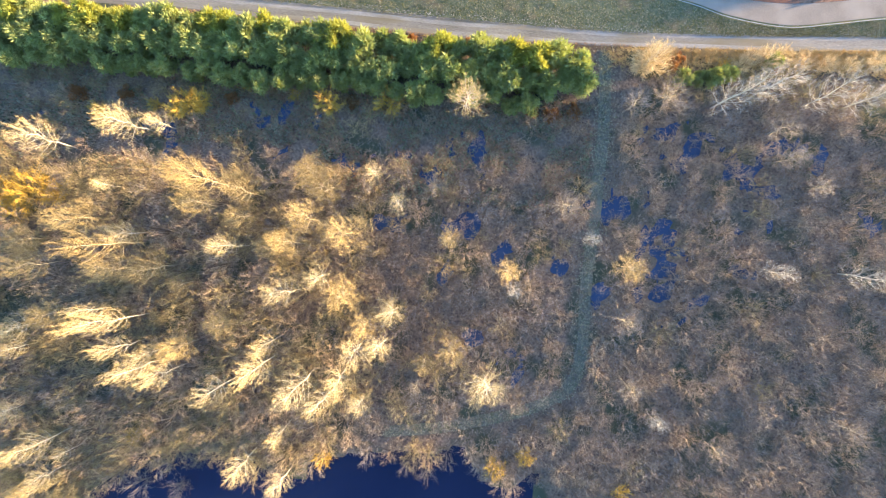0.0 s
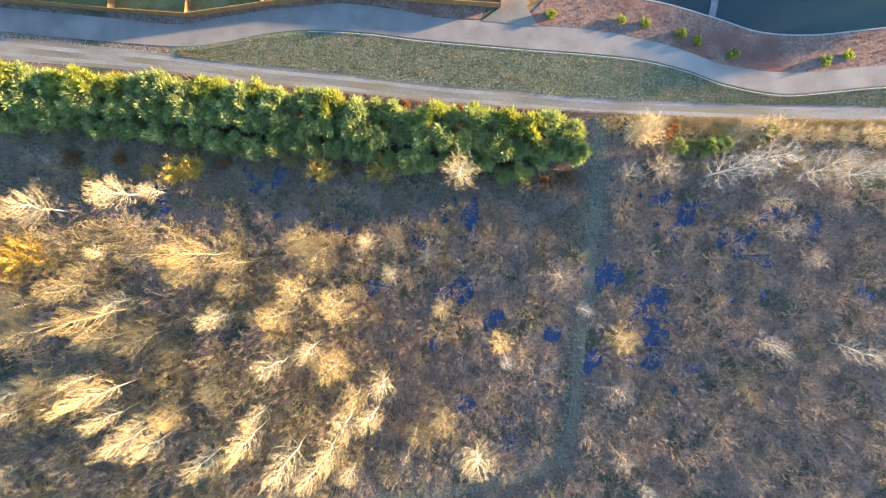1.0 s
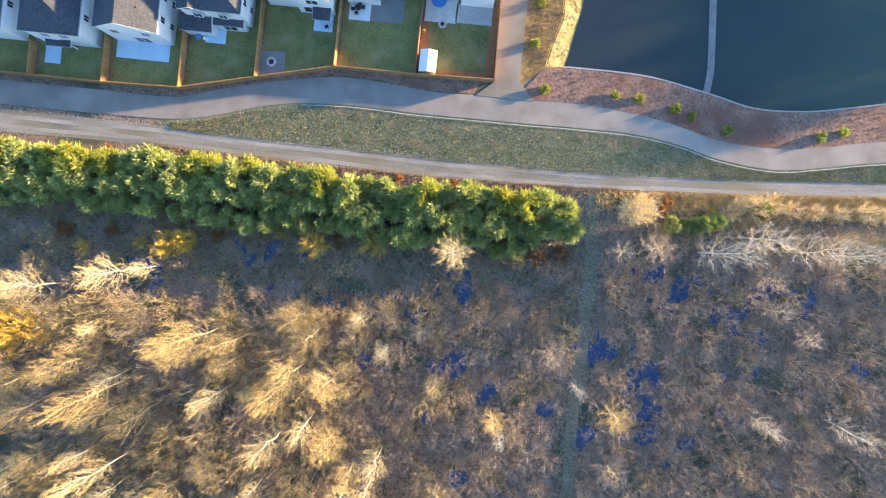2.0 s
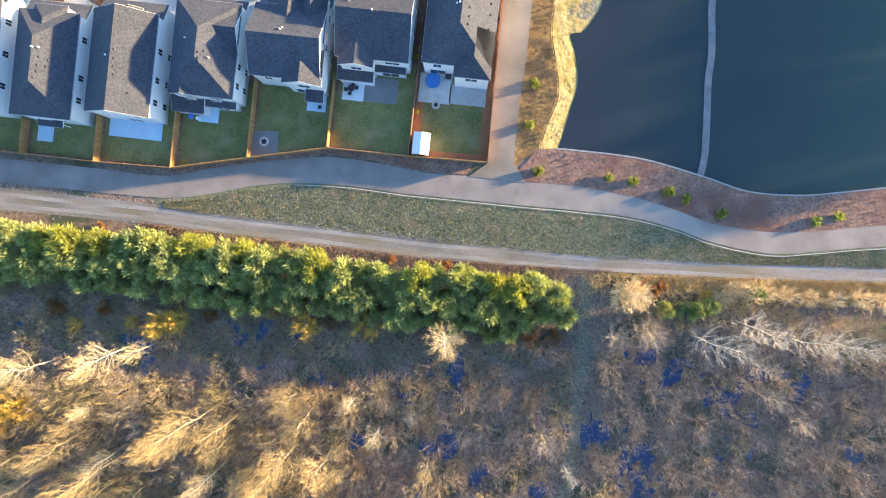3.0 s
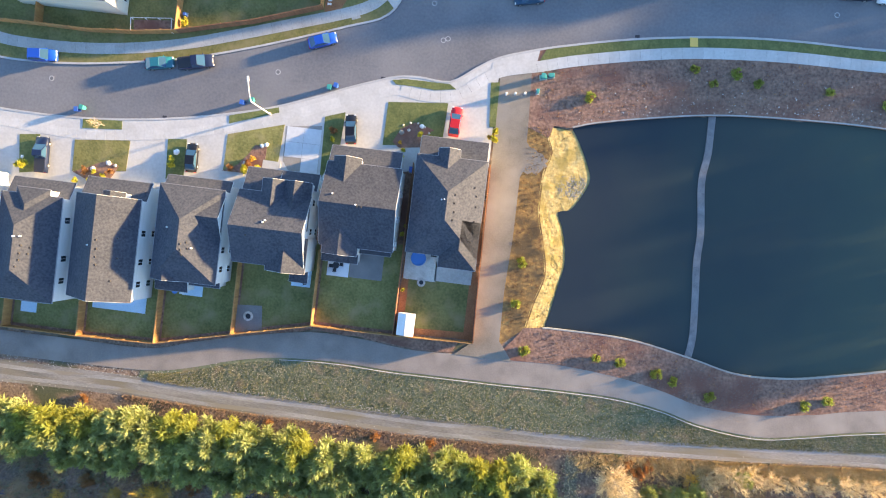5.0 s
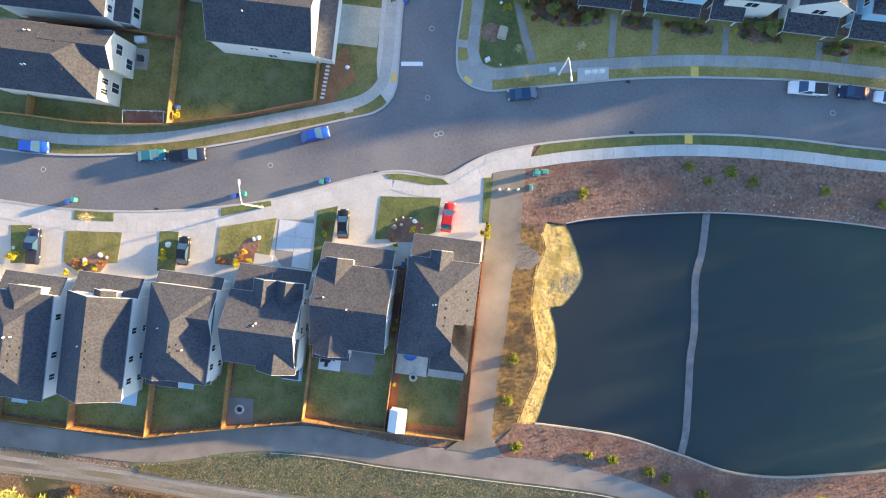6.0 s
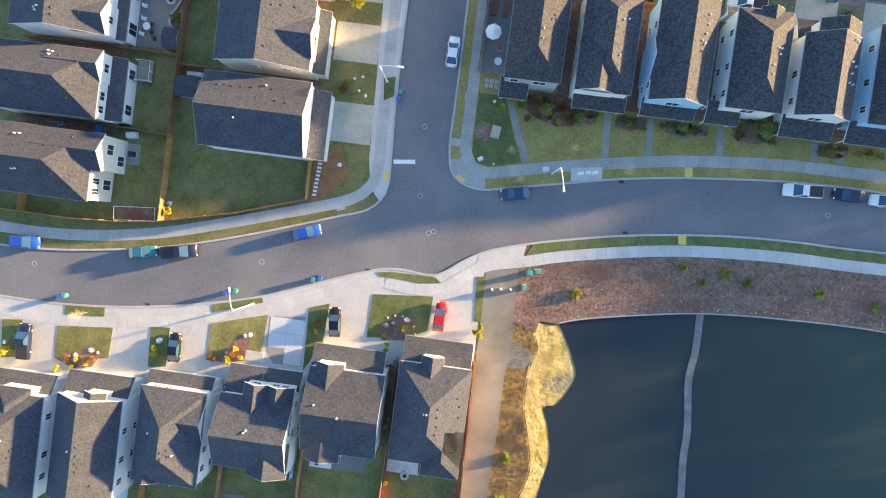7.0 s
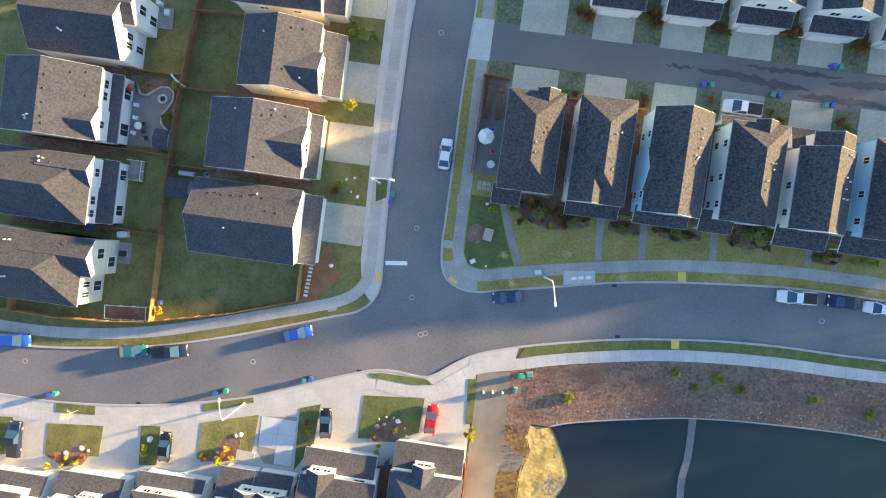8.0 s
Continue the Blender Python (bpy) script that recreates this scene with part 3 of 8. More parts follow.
structure("path_link", slab_data("path_link", [(0.8, 92.0), (1.1, 79.9), (1.3, 72.7), (1.5, 61.9), (1.7, 49.0), (-1.0, 46.6), (8.3, 46.6), (5.9, 49.6), (5.7, 58.0), (6.0, 66.1), (5.9, 75.9), (6.3, 76.9), (7.0, 76.5), (7.7, 76.9), (8.4, 76.6), (9.0, 77.2), (9.3, 77.7), (9.9, 78.1), (9.7, 78.6), (10.1, 79.1), (9.5, 79.3), (9.0, 80.0), (8.3, 80.1), (7.7, 80.7), (6.9, 80.8), (6.3, 81.6), (6.2, 84.1), (5.7, 93.0)], -0.3, 0.085, M["gravel_path"]), "tan compacted gravel path linking the street to the trail", "path")
structure("fence_bed", slab_data("fence_bed", [(-50, 41.6), (-36.5, 44.9), (-24, 47.6), (-15.8, 47.4), (-7.5, 46.6), (-1.5, 46.8), (-0.5, 48.7)] + FENCE_S[:2:-1], -0.3, 0.045, M["mulch"]), "dark mulch bed below the back fence", "ground")

rd_v, rd_q = [], []
for i, (a, b) in enumerate(zip(shifted(RIDE, 0.95), shifted(RIDE, -0.95))):
    for j in range(7):
        u = j / 6 + 0.06 * noise.noise((a[0] * 0.5 + j, a[1] * 0.5, 0))
        x, y = a[0] + (b[0] - a[0]) * u, a[1] + (b[1] - a[1]) * u
        rd_v.append((x, y, max(ground_z(x, y), -0.6) + 0.05))
        if i and j:
            k = i * 7 + j
            rd_q.append((k - 8, k - 1, k, k - 7))
structure("ride", big_mesh("ride", rd_v, rd_q, M["ride"]), "trodden grass ride through the wet wood", "path")
mid = [((a[0] + b[0]) / 2, (a[1] + b[1]) / 2) for a, b in zip(resample(TRACK_N, 90), resample(TRACK_S, 90))]
for k, o in enumerate((0.8, -0.85)):
    nm = f"track_rut_{k + 1}"
    wob = [(x, y + 0.12 * math.sin(x * 0.21 + k)) for x, y in shifted(mid, o)]
    structure(nm, strip_data(nm, shifted(wob, 0.32), shifted(wob, -0.32), -0.2, -0.019, M["rut"]), "pale worn wheel rut in the gravel track", "path")



def kerb(name, line, label="pale concrete kerb along the asphalt"):
    structure(name, strip_data(name, line, shifted(line, 0.32), -0.1, 0.15, M["kerb"]), label, "kerb")


kerb("kerb_north_west", KERB_NW)
kerb("kerb_north_east", KERB_NE)
kerb("kerb_south", shifted(KERB_S, -0.32))


def pavement(name, line, width, label, every=1.6, z=0.135, m="concrete"):
    """A footway laid in slabs with open joints."""
    length = sum(math.dist(a, b) for a, b in zip(line, line[1:]))
    n = max(2, int(length / every))
    fine = resample(line, n * 3 + 1)
    le, ri = shifted(fine, width / 2), shifted(fine, -width / 2)
    base = structure(name, strip_data(name, shifted(fine, width / 2 - 0.02), shifted(fine, 0.02 - width / 2), -0.05, z - 0.03, M["paver"]), label, "pavement")
    for k in range(n):
        if k >= 290:
            break
        v, f = [], []
        for j in range(4):
            i = 3 * k + j
            a, b = Vector(le[i]), Vector(ri[i])
            if j in (0, 3):
                i2 = min(max(i + (1 if j == 0 else -1), 0), len(le) - 1)
                s = 0.014 / max(0.2, math.dist(fine[i], fine[i2]))
                a, b = a.lerp(Vector(le[i2]), s), b.lerp(Vector(ri[i2]), s)
            v += [(a.x, a.y, z), (b.x, b.y, z), (a.x, a.y, z - 0.08), (b.x, b.y, z - 0.08)]
        for j in range(3):
            q = 4 * j
            f += [(q, q + 1, q + 5, q + 4), (q, q + 4, q + 6, q + 2), (q + 1, q + 3, q + 7, q + 5)]
        f += [(0, 2, 3, 1), (12, 13, 15, 14)]
        part("slab", mesh_of("slab", v, f, M[m]), base)
    return base


def lawn(poly, label="small mown front lawn edged by concrete", z=0.16, m="lawn", cat="lawn", name="lawn_patch"):
    return structure(name, slab_data(name, poly, 0.0, z, M[m]), label, cat)


pavement("pavement_north_west", WALK_NW, 1.75, "grey concrete footway slabs behind the verge", m="concrete_old")
pavement("pavement_north_east", WALK_NE, 1.75, "grey concrete footway slabs curving round the corner", m="walk_grey")
pavement("pavement_south", WALK_S, 1.75, "pale concrete footway slabs above the mulched bank")
pavement("pavement_south_west", WALK_SW, 1.6, "pale concrete footway slabs crossing the driveways", z=0.125)
structure("verge_south", strip_data("verge_south", *[resample([q for q in ln if q[0] > 6.6], 80) for ln in (shifted(KERB_S, -0.34), shifted(WALK_S, 0.9))], 0.0, 0.12, M["verge"]), "narrow mown grass verge beside the kerb", "lawn")
# widened concrete by the side street
structure("apron_west", slab_data("apron_west", [(-17.1, 99.95), (-16.2, 101.4), (-15.98, 102.8), (-16.08, 106.3), (-16.48, 115), (-16.7, 125), (-16.7, 142), (-16.5, 147.4), (-16.3, 165), (-20.7, 165), (-20.6, 133), (-20.1, 121), (-19.6, 106.3), (-19.1, 103.5), (-18.2, 101.1)], 0.0, 0.128, M["concrete"]), "pale concrete corner and driveway aprons along the side street", "pavement")
structure("corner_ramp", slab_data("corner_ramp", [(-7.25, 107.9), (-6.85, 106.3), (-5.15, 104.5), (-2.8, 103.8), (-0.95, 103.8), (-1.25, 106.4), (-3.3, 107.2), (-4.6, 109.2), (-5.75, 108.0)], 0.0, 0.128, M["walk_grey"]), "grey concrete dropped-kerb fan at the street corner", "pavement")
for q in ([(-7.25, 110.0), (-5.6, 110.0), (-5.6, 111.2), (-7.25, 111.2)], [(-6.0, 117.4), (-5.3, 117.4), (-5.3, 118.5), (-6.0, 118.5)], [(-23.6, 97.5), (-22.3, 98.0), (-22.6, 98.9), (-23.9, 98.4)]):
    structure("verge_crossing", slab_data("verge_crossing", q, 0.0, 0.129, M["walk_grey"]), "small concrete crossing through the grass verge", "pavement")
structure("bulge_pavement", slab_data("bulge_pavement", [q for q in shifted(KERB_S, -0.33) if -1.5 < q[0] < 6.6] + [q for q in shifted(WALK_S, -0.8) if -1.8 < q[0] < 6.6][::-1], 0.0, 0.118, M["concrete"]), "broad pale concrete crossing at the path", "pavement")

for q, lab, mm in [
    ([(-75.4, 73.2), (-72.0, 73.6), (-71.6, 67.6), (-74.8, 67.0)], "", "verge"), ([(-66.2, 73.4), (-57.1, 74.3), (-57.3, 69.3), (-66.1, 68.3)], "", "lawn"),
    ([(-51.0, 75.3), (-47.9, 75.6), (-47.8, 69.3), (-50.7, 68.9)], "", "verge"), ([(-41.4, 77.2), (-32.4, 79.8), (-32.8, 73.3), (-41.5, 71.3)], "", "lawn"),
    ([(-65.2, 76.9), (-58.8, 77.3), (-58.7, 75.9), (-65.2, 75.4)], "", "verge"), ([(-41.5, 80.2), (-33.7, 82.4), (-33.5, 81.6), (-41.4, 78.9)], "", "verge"),
    ([(-26.1, 81.8), (-22.9, 82.9), (-23.2, 76.3), (-25.8, 71.8)], "", "verge"), ([(-16.3, 85.3), (-6.8, 86.2), (-7.0, 80.7), (-10.0, 79.2), (-16.4, 78.4)], "", "verge"),
    ([(-0.5, 90.2), (0.9, 90.4), (1.1, 83.3), (0.1, 83.2)], "", "verge"), ([(-16.1, 88.8), (-13.9, 89.2), (-10.3, 89.2), (-6.9, 89.2), (-5.8, 88.5), (-9.3, 88.0), (-12.4, 88.2), (-15.4, 88.2)], "", "verge"),
    ([(-18.85, 119.0), (-17.05, 119.5), (-16.95, 116.5), (-18.5, 115.6)], "", "verge")]:
    lawn(q, m=mm)
# Panels coloured for the blue skylight in the shade before this house.
shade_drive = structure("driveway", slab_data("driveway", [(-32.2, 79.6), (-26.4, 80.3), (-26.3, 72.2), (-30.7, 72.2), (-32.1, 74.0)], 0.0, 0.106, M["walk_old"]), "pale concrete driveway in six panels, blue shade light in its colour", "driveway")
for i in range(2):
    for j in range(3):
        a, c = -31.95 + 2.8 * i, 72.3 + 2.45 * j
        if (i, j) == (0, 0):
            continue
        part("panel", box_data("panel", a + 0.02, a + 2.78, c + 0.02, c + 2.43, 0.0, 0.122, M["drive_sky_shade"]), shade_drive)
# back lawns, lot by lot
for i in range(7):
    a, b = LOTS[i] + 0.35, LOTS[i + 1] - 0.35
    fy = [np.interp(x, [p[0] for p in FENCE_S], [p[1] for p in FENCE_S]) + 0.5 for x in (a, (a + b) / 2, b)]
    top = [51, 52, 55, 58, 62, 63, 63][i]
    if i == 6:
        a, b, fy = a + 0.9, b - 1.2, [q + 0.8 for q in fy]
    lawn([(a, fy[0]), ((a + b) / 2, fy[1]), (b, fy[2]), (b, top), (a, top)], "fenced back lawn with thin patches behind the house", 0.06, "lawn")
structure("red_bed", slab_data("red_bed", [(-10.8, 48.9), (1.5, 49.2), (1.2, 61), (-10.8, 61)], 0.0, 0.045, M["bark_red"]), "red bark border round the corner lawn", "ground")


# ---- houses ----
OVER = 0.2
ROOF_T = 0.24


def roof_shape(kind, x0, x1, y0, y1, z, pitch):
    """Corner and ridge points and the top faces of a roof; z is the eave's top edge."""
    w, d = x1 - x0, y1 - y0
    c = [(x0, y0, z), (x1, y0, z), (x1, y1, z), (x0, y1, z)]
    if kind in ("gy", "hy", "hys", "hyn"):
        h, xm = z + pitch * w / 2, (x0 + x1) / 2
        ys_, yn = y0, y1
        if kind in ("hy", "hys"):
            ys_ = y0 + w / 2
        if kind in ("hy", "hyn"):
            yn = y1 - w / 2
        if ys_ > yn:
            ys_ = yn = (ys_ + yn) / 2
        v = c + [(xm, ys_, h), (xm, yn, h)]
        f = [(1, 2, 5, 4), (3, 0, 4, 5)]
        if kind in ("hy", "hys"):
            f.append((0, 1, 4))
        if kind in ("hy", "hyn"):
            f.append((2, 3, 5))
        return v, f
    if kind in ("gx", "hx", "hxe", "hxw"):
        h, ym = z + pitch * d / 2, (y0 + y1) / 2
        xw, xe = x0, x1
        if kind in ("hx", "hxw"):
            xw = x0 + d / 2
        if kind in ("hx", "hxe"):
            xe = x1 - d / 2
        v = c + [(xw, ym, h), (xe, ym, h)]
        f = [(0, 1, 5, 4), (2, 3, 4, 5)]
        if kind in ("hx", "hxw"):
            f.append((3, 0, 4))
        if kind in ("hx", "hxe"):
            f.append((1, 2, 5))
        return v, f
    lift = {"sn": (pitch * d, pitch * d, 0, 0), "ss": (0, 0, pitch * d, pitch * d), "se": (pitch * w, 0, 0, pitch * w), "sw": (0, pitch * w, pitch * w, 0)}[kind]
    return [(p[0], p[1], p[2] + l) for p, l in zip(c, lift)], [(0, 1, 2, 3)]


def roof_data(kind, x0, x1, y0, y1, z, pitch, material):
    v, f = roof_shape(kind, x0, x1, y0, y1, z, pitch)
    n = len(v)
    edges = {}
    for q in f:
        for a, b in zip(q, q[1:] + q[:1]):
            edges[(a, b)] = edges.get((b, a), 0)
    rim = [(a, b) for (a, b) in edges if (b, a) not in edges]
    vv = list(v) + [(a, b, c - ROOF_T) for a, b, c in v]
    ff = list(f) + [tuple(n + i for i in reversed(q)) for q in f] + [(b, a, n + a, n + b) for a, b in rim]
    return mesh_of("roof", vv, ff, material), v, f, rim


def bar_data(name, a, b, w, h, material):
    """A straight bar from a to b, w wide and h high, its top on the line."""
    a, b = Vector(a), Vector(b)
    t = (b - a).normalized()
    s = t.cross(Vector((0, 0, 1)))
    s = s.normalized() if s.length > 1e-4 else Vector((1, 0, 0))
    u = s.cross(t)
    v = [p + s * w / 2 * i + u * h * j for p in (a, b) for i, j in ((-1, -1), (1, -1), (1, 0), (-1, 0))]
    return mesh_of(name, v, [(0, 1, 2, 3), (7, 6, 5, 4), (0, 4, 5, 1), (1, 5, 6, 2), (2, 6, 7, 3), (3, 7, 4, 0)], material)


def wall_data(kind, x0, x1, y0, y1, z, pitch, material, base=0.0):
    """Walls under a roof, set in by the overhang, with gable ends."""
    v, f = roof_shape(kind, x0, x1, y0, y1, z, pitch)
    a, b, c, d = x0 + OVER, x1 - OVER, y0 + OVER, y1 - (0.75 if kind == "sn" else OVER)  # deeper eaves over the garage doors
    low = ROOF_T + 0.02
    if kind[0] == "s":
        lift = {"sn": (1, 1, 0, 0), "ss": (0, 0, 1, 1), "se": (1, 0, 0, 1), "sw": (0, 1, 1, 0)}[kind]
        rise = pitch * ((y1 - y0) if kind in ("sn", "ss") else (x1 - x0))
        tops = [z - low + rise * (0.9 if l else 0.08) for l in lift]
    else:
        tops = [z - low + pitch * OVER * 0.9] * 4
    p = [(a, c), (b, c), (b, d), (a, d)]
    vv = [(x, y, base) for x, y in p] + [(x, y, t) for (x, y), t in zip(p, tops)]
    ff = [(i, (i + 1) % 4, 4 + (i + 1) % 4, 4 + i) for i in range(4)] + [(4, 5, 6, 7)]
    if kind in ("gy", "hys", "hyn"):
        h = v[4][2] - low
        if kind in ("gy", "hyn"):
            vv += [((x0 + x1) / 2, c, h)]
            ff += [(4, 5, len(vv) - 1)]
        if kind in ("gy", "hys"):
            vv += [((x0 + x1) / 2, d, h)]
            ff += [(6, 7, len(vv) - 1)]
    if kind in ("gx", "hxe", "hxw"):
        h = v[4][2] - low
        if kind in ("gx", "hxe"):
            vv += [(a, (y0 + y1) / 2, h)]
            ff += [(7, 4, len(vv) - 1)]
        if kind in ("gx", "hxw"):
            vv += [(b, (y0 + y1) / 2, h)]
            ff += [(5, 6, len(vv) - 1)]
    return mesh_of("wall", vv, ff, material)


WIN_CACHE = {}


def window_mesh(w, h):
    key = (round(w, 2), round(h, 2))
    if key not in WIN_CACHE:
        t = 0.09
        bm = bmesh.new()
        for x0, x1, z0, z1 in ((-w / 2 - t, -w / 2, -t, h + t), (w / 2, w / 2 + t, -t, h + t), (-w / 2, w / 2, -t, 0), (-w / 2, w / 2, h, h + t), (-0.025, 0.025, 0, h)):
            r = bmesh.ops.create_cube(bm, size=1)
            for q in r["verts"]:
                q.co = ((x0 + x1) / 2 + q.co.x * (x1 - x0), -0.04 + q.co.y * 0.1, (z0 + z1) / 2 + q.co.z * (z1 - z0))
        WIN_CACHE[key] = (bm_mesh("window_frame", bm, M["trim"]), box_data("pane", -w / 2, w / 2, -0.035, 0.03, 0, h, M["glass"]))
    return WIN_CACHE[key]


def window(parent, x, y, z, side, w=1.2, h=1.4):
    """A window in the outer face at x, y, its sill at z, facing n, s, e or w."""
    fr, pa = window_mesh(w, h)
    dx, dy = {"s": (0, -0.2), "e": (0.2, 0), "n": (0, 0.2), "w": (-0.2, 0)}[side]
    x, y = x + dx, y + dy
    ob = part("window", fr, parent, m=pose(x, y, z, 0, 0, {"s": 0, "e": 90, "n": 180, "w": -90}[side]))
    part("pane", pa, ob)
    return ob


VENT = PIPE = None


def roof_z(roofs, x, y):
    """Height of the highest roof above a place."""
    best = None
    for kind, x0, x1, y0, y1, z, pitch in roofs:
        if not (x0 < x < x1 and y0 < y < y1):
            continue
        if kind[0] == "g":
            e = min(x - x0, x1 - x) if kind == "gy" else min(y - y0, y1 - y)
        elif kind[0] == "h":
            sides = []
            if kind[1] == "y":
                sides = [x - x0, x1 - x] + ([y - y0] if kind in ("hy", "hys") else []) + ([y1 - y] if kind in ("hy", "hyn") else [])
            else:
                sides = [y - y0, y1 - y] + ([x - x0] if kind in ("hx", "hxw") else []) + ([x1 - x] if kind in ("hx", "hxe") else [])
            e = min(sides)
        else:
            e = {"sn": y1 - y, "ss": y - y0, "se": x1 - x, "sw": x - x0}[kind]
        hz = z + pitch * e
        best = hz if best is None else max(best, hz)
    return best


def house(label, roofs, siding="siding", shingle="shingle", windows=(), vents=(), pipes=(), garages=(), lows=(), group="houses of the estate"):
    """roofs: (kind, x0, x1, y0, y1, eave, pitch); lows: the same for porches that stand on posts."""
    cx = sum(r[1] + r[2] for r in roofs) / (2 * len(roofs))
    cy = sum(r[3] + r[4] for r in roofs) / (2 * len(roofs))
    h = thing("house", label, "house", pose(cx, cy, 0.1), group)

    def loc(r):
        return (r[0], r[1] - cx, r[2] - cx, r[3] - cy, r[4] - cy, r[5] - 0.1, r[6])

    for r in [*roofs, *lows]:
        q = loc(r)
        me, v, f, rim = roof_data(*q, M[shingle])
        ro = part("roof", me, h)
        for a, b in rim:
            up = Vector((0, 0, -0.03))
            va, vb = Vector(v[a]), Vector(v[b])
            out = (vb - va).cross(Vector((0, 0, 1)))
            level = abs(va.z - vb.z) < 0.01
            out = out.normalized() * (0.035 if level else 0.02)
            part("gutter" if level else "bargeboard", bar_data("gutter", va + out + up, vb + out + up, 0.05 if level else 0.04, 0.15, M["gutter_grey" if level else "trim"]), ro)
        if r in lows:
            for px_, py_ in ((q[1] + 0.5, q[3] + 0.5), (q[2] - 0.5, q[3] + 0.5), (q[1] + 0.5, q[4] - 0.5), (q[2] - 0.5, q[4] - 0.5)):
                part("post", box_data("post", px_ - 0.08, px_ + 0.08, py_ - 0.08, py_ + 0.08, -0.05, q[5] - 0.2, M["trim"]), h)
        else:
            part("wall", wall_data(*q, M[siding], -0.1), h)
    for x, y, z, s, *wh in windows:
        window(h, x - cx, y - cy, z - 0.1, s, *wh)
    for x, y in vents:
        z = roof_z(roofs, x, y)
        if z:
            part("roof_vent", VENT, h, m=pose(x - cx, y - cy, z - 0.1))
    for x, y in pipes:
        z = roof_z(roofs, x, y)
        if z:
            part("vent_pipe", PIPE, h, m=pose(x - cx, y - cy, z - 0.1))
    for x0, x1, y, s in garages:
        y -= 0.35
        g = box_data("garage_door", x0 - cx, x1 - cx, y - cy - 0.06, y - cy + 0.06, -0.05, 2.2, M["trim"])
        part("garage_door", g, h)
    return h


VENT = box_data("roof_vent", -0.13, 0.13, -0.13, 0.13, -0.1, 0.12, M["vent"], 0.03)
PIPE = cyl_data("vent_pipe", 0.13, 0.11, -0.2, 0.34, M["pipe"], 10)
E1 = 6.3


def side_windows(x, ys_, side, zs=(1.0, 3.9), w=0.9, h=1.2):
    return [(x, y, z, side, w, h) for y in ys_ for z in zs]


house("two-storey house with white siding and grey shingle gable roof", [("gy", -85, -75.07, 47.58, 64.89, E1, 0.59), ("sn", -86.1, -76.02, 64.36, 67.46, 3.2, 0.45)], windows=side_windows(-75.47, (52.03, 56.98, 61.92), "e"), vents=[(-79.05, 55), (-79.05, 56.98)], pipes=[(-81.03, 57.97)])
house("two-storey house with white siding and hipped grey shingle roof", [("hy", -72.29, -62.77, 47.67, 63.87, E1, 0.61), ("hyn", -69.93, -64.77, 55.94, 64.84, E1, 0.61), ("sn", -72.99, -63.03, 63.27, 66.38, 3.2, 0.45)],
      windows=side_windows(-63.17, (51.03, 54.48, 60.41), "e") + [(-69.12, 48.05, 3.9, "s"), (-66.14, 48.05, 3.9, "s"), (-69.12, 48.05, 0.8, "s", 2.0, 1.9)], vents=[(-66.74, 53.99), (-66.74, 54.98), (-66.64, 56.17), (-65.84, 54.98), (-65.64, 55.97), (-67.03, 53)], pipes=[(-67.43, 57.45), (-66.74, 57.55)], garages=[(-69.96, -64.96, 65.98, "n")], lows=[("ss", -70.5, -66.38, 46.81, 48.81, 2.6, 0.08)])
house("two-storey house with white siding and tall grey shingle gable roof", [("gy", -60.69, -50.68, 49.31, 65.02, E1, 0.59), ("sn", -61.23, -50.88, 64.35, 67.76, 3.2, 0.45), ("gy", -56.77, -53.3, 62.34, 65.8, E1 - 0.2, 0.61)],
      windows=side_windows(-51.08, (51.98, 55.44, 59.88), "e") + [(-58.21, 49.71, 3.9, "s"), (-53.26, 49.71, 3.9, "s"), (-55.24, 49.71, 0.5, "s", 2.4, 2.1), (-55.8, 65.4, 5.2, "n", 0.9, 0.7), (-54.4, 65.4, 5.2, "n", 0.9, 0.7)], vents=[(-55.24, 58.4), (-55.14, 57.12), (-55.14, 55.93), (-55.04, 54.75), (-52.86, 58.9), (-52.67, 55.93), (-53.26, 52.47)], pipes=[(-56.53, 57.51)], garages=[(-57.9, -52.9, 67.36, "n")])
house("two-storey house with white siding and cross-hipped shingle roof", [("hy", -48.11, -38.11, 53.54, 67.95, E1, 0.59), ("gx", -43.85, -38.01, 60.45, 66.97, E1, 0.61), ("sn", -48.68, -38.35, 66.24, 69.54, 3.2, 0.45), ("gy", -47.94, -43.78, 53.45, 57.89, E1 - 0.2, 0.55), ("ss", -49.01, -43.8, 51.43, 54.04, 2.8, 0.25), ("ss", -43.7, -38.79, 52.7, 54.2, 2.8, 0.25)],
      windows=side_windows(-38.51, (55.91, 58.87, 63.81), "e") + [(-45.36, 53.55, 3.9, "s"), (-41.38, 53.64, 3.9, "s"), (-41.39, 53.08, 0.6, "s", 2.2, 1.6), (-46.2, 67.55, 4.95, "n", 1.0, 0.8), (-44.4, 67.55, 4.95, "n", 1.0, 0.8)], vents=[(-42.77, 59.36), (-42.07, 59.66), (-42.67, 58.48), (-41.88, 58.77), (-42.57, 57.78)], pipes=[(-45.44, 61.54), (-41.38, 58.87)], garages=[(-45.36, -40.36, 69.14, "n")])
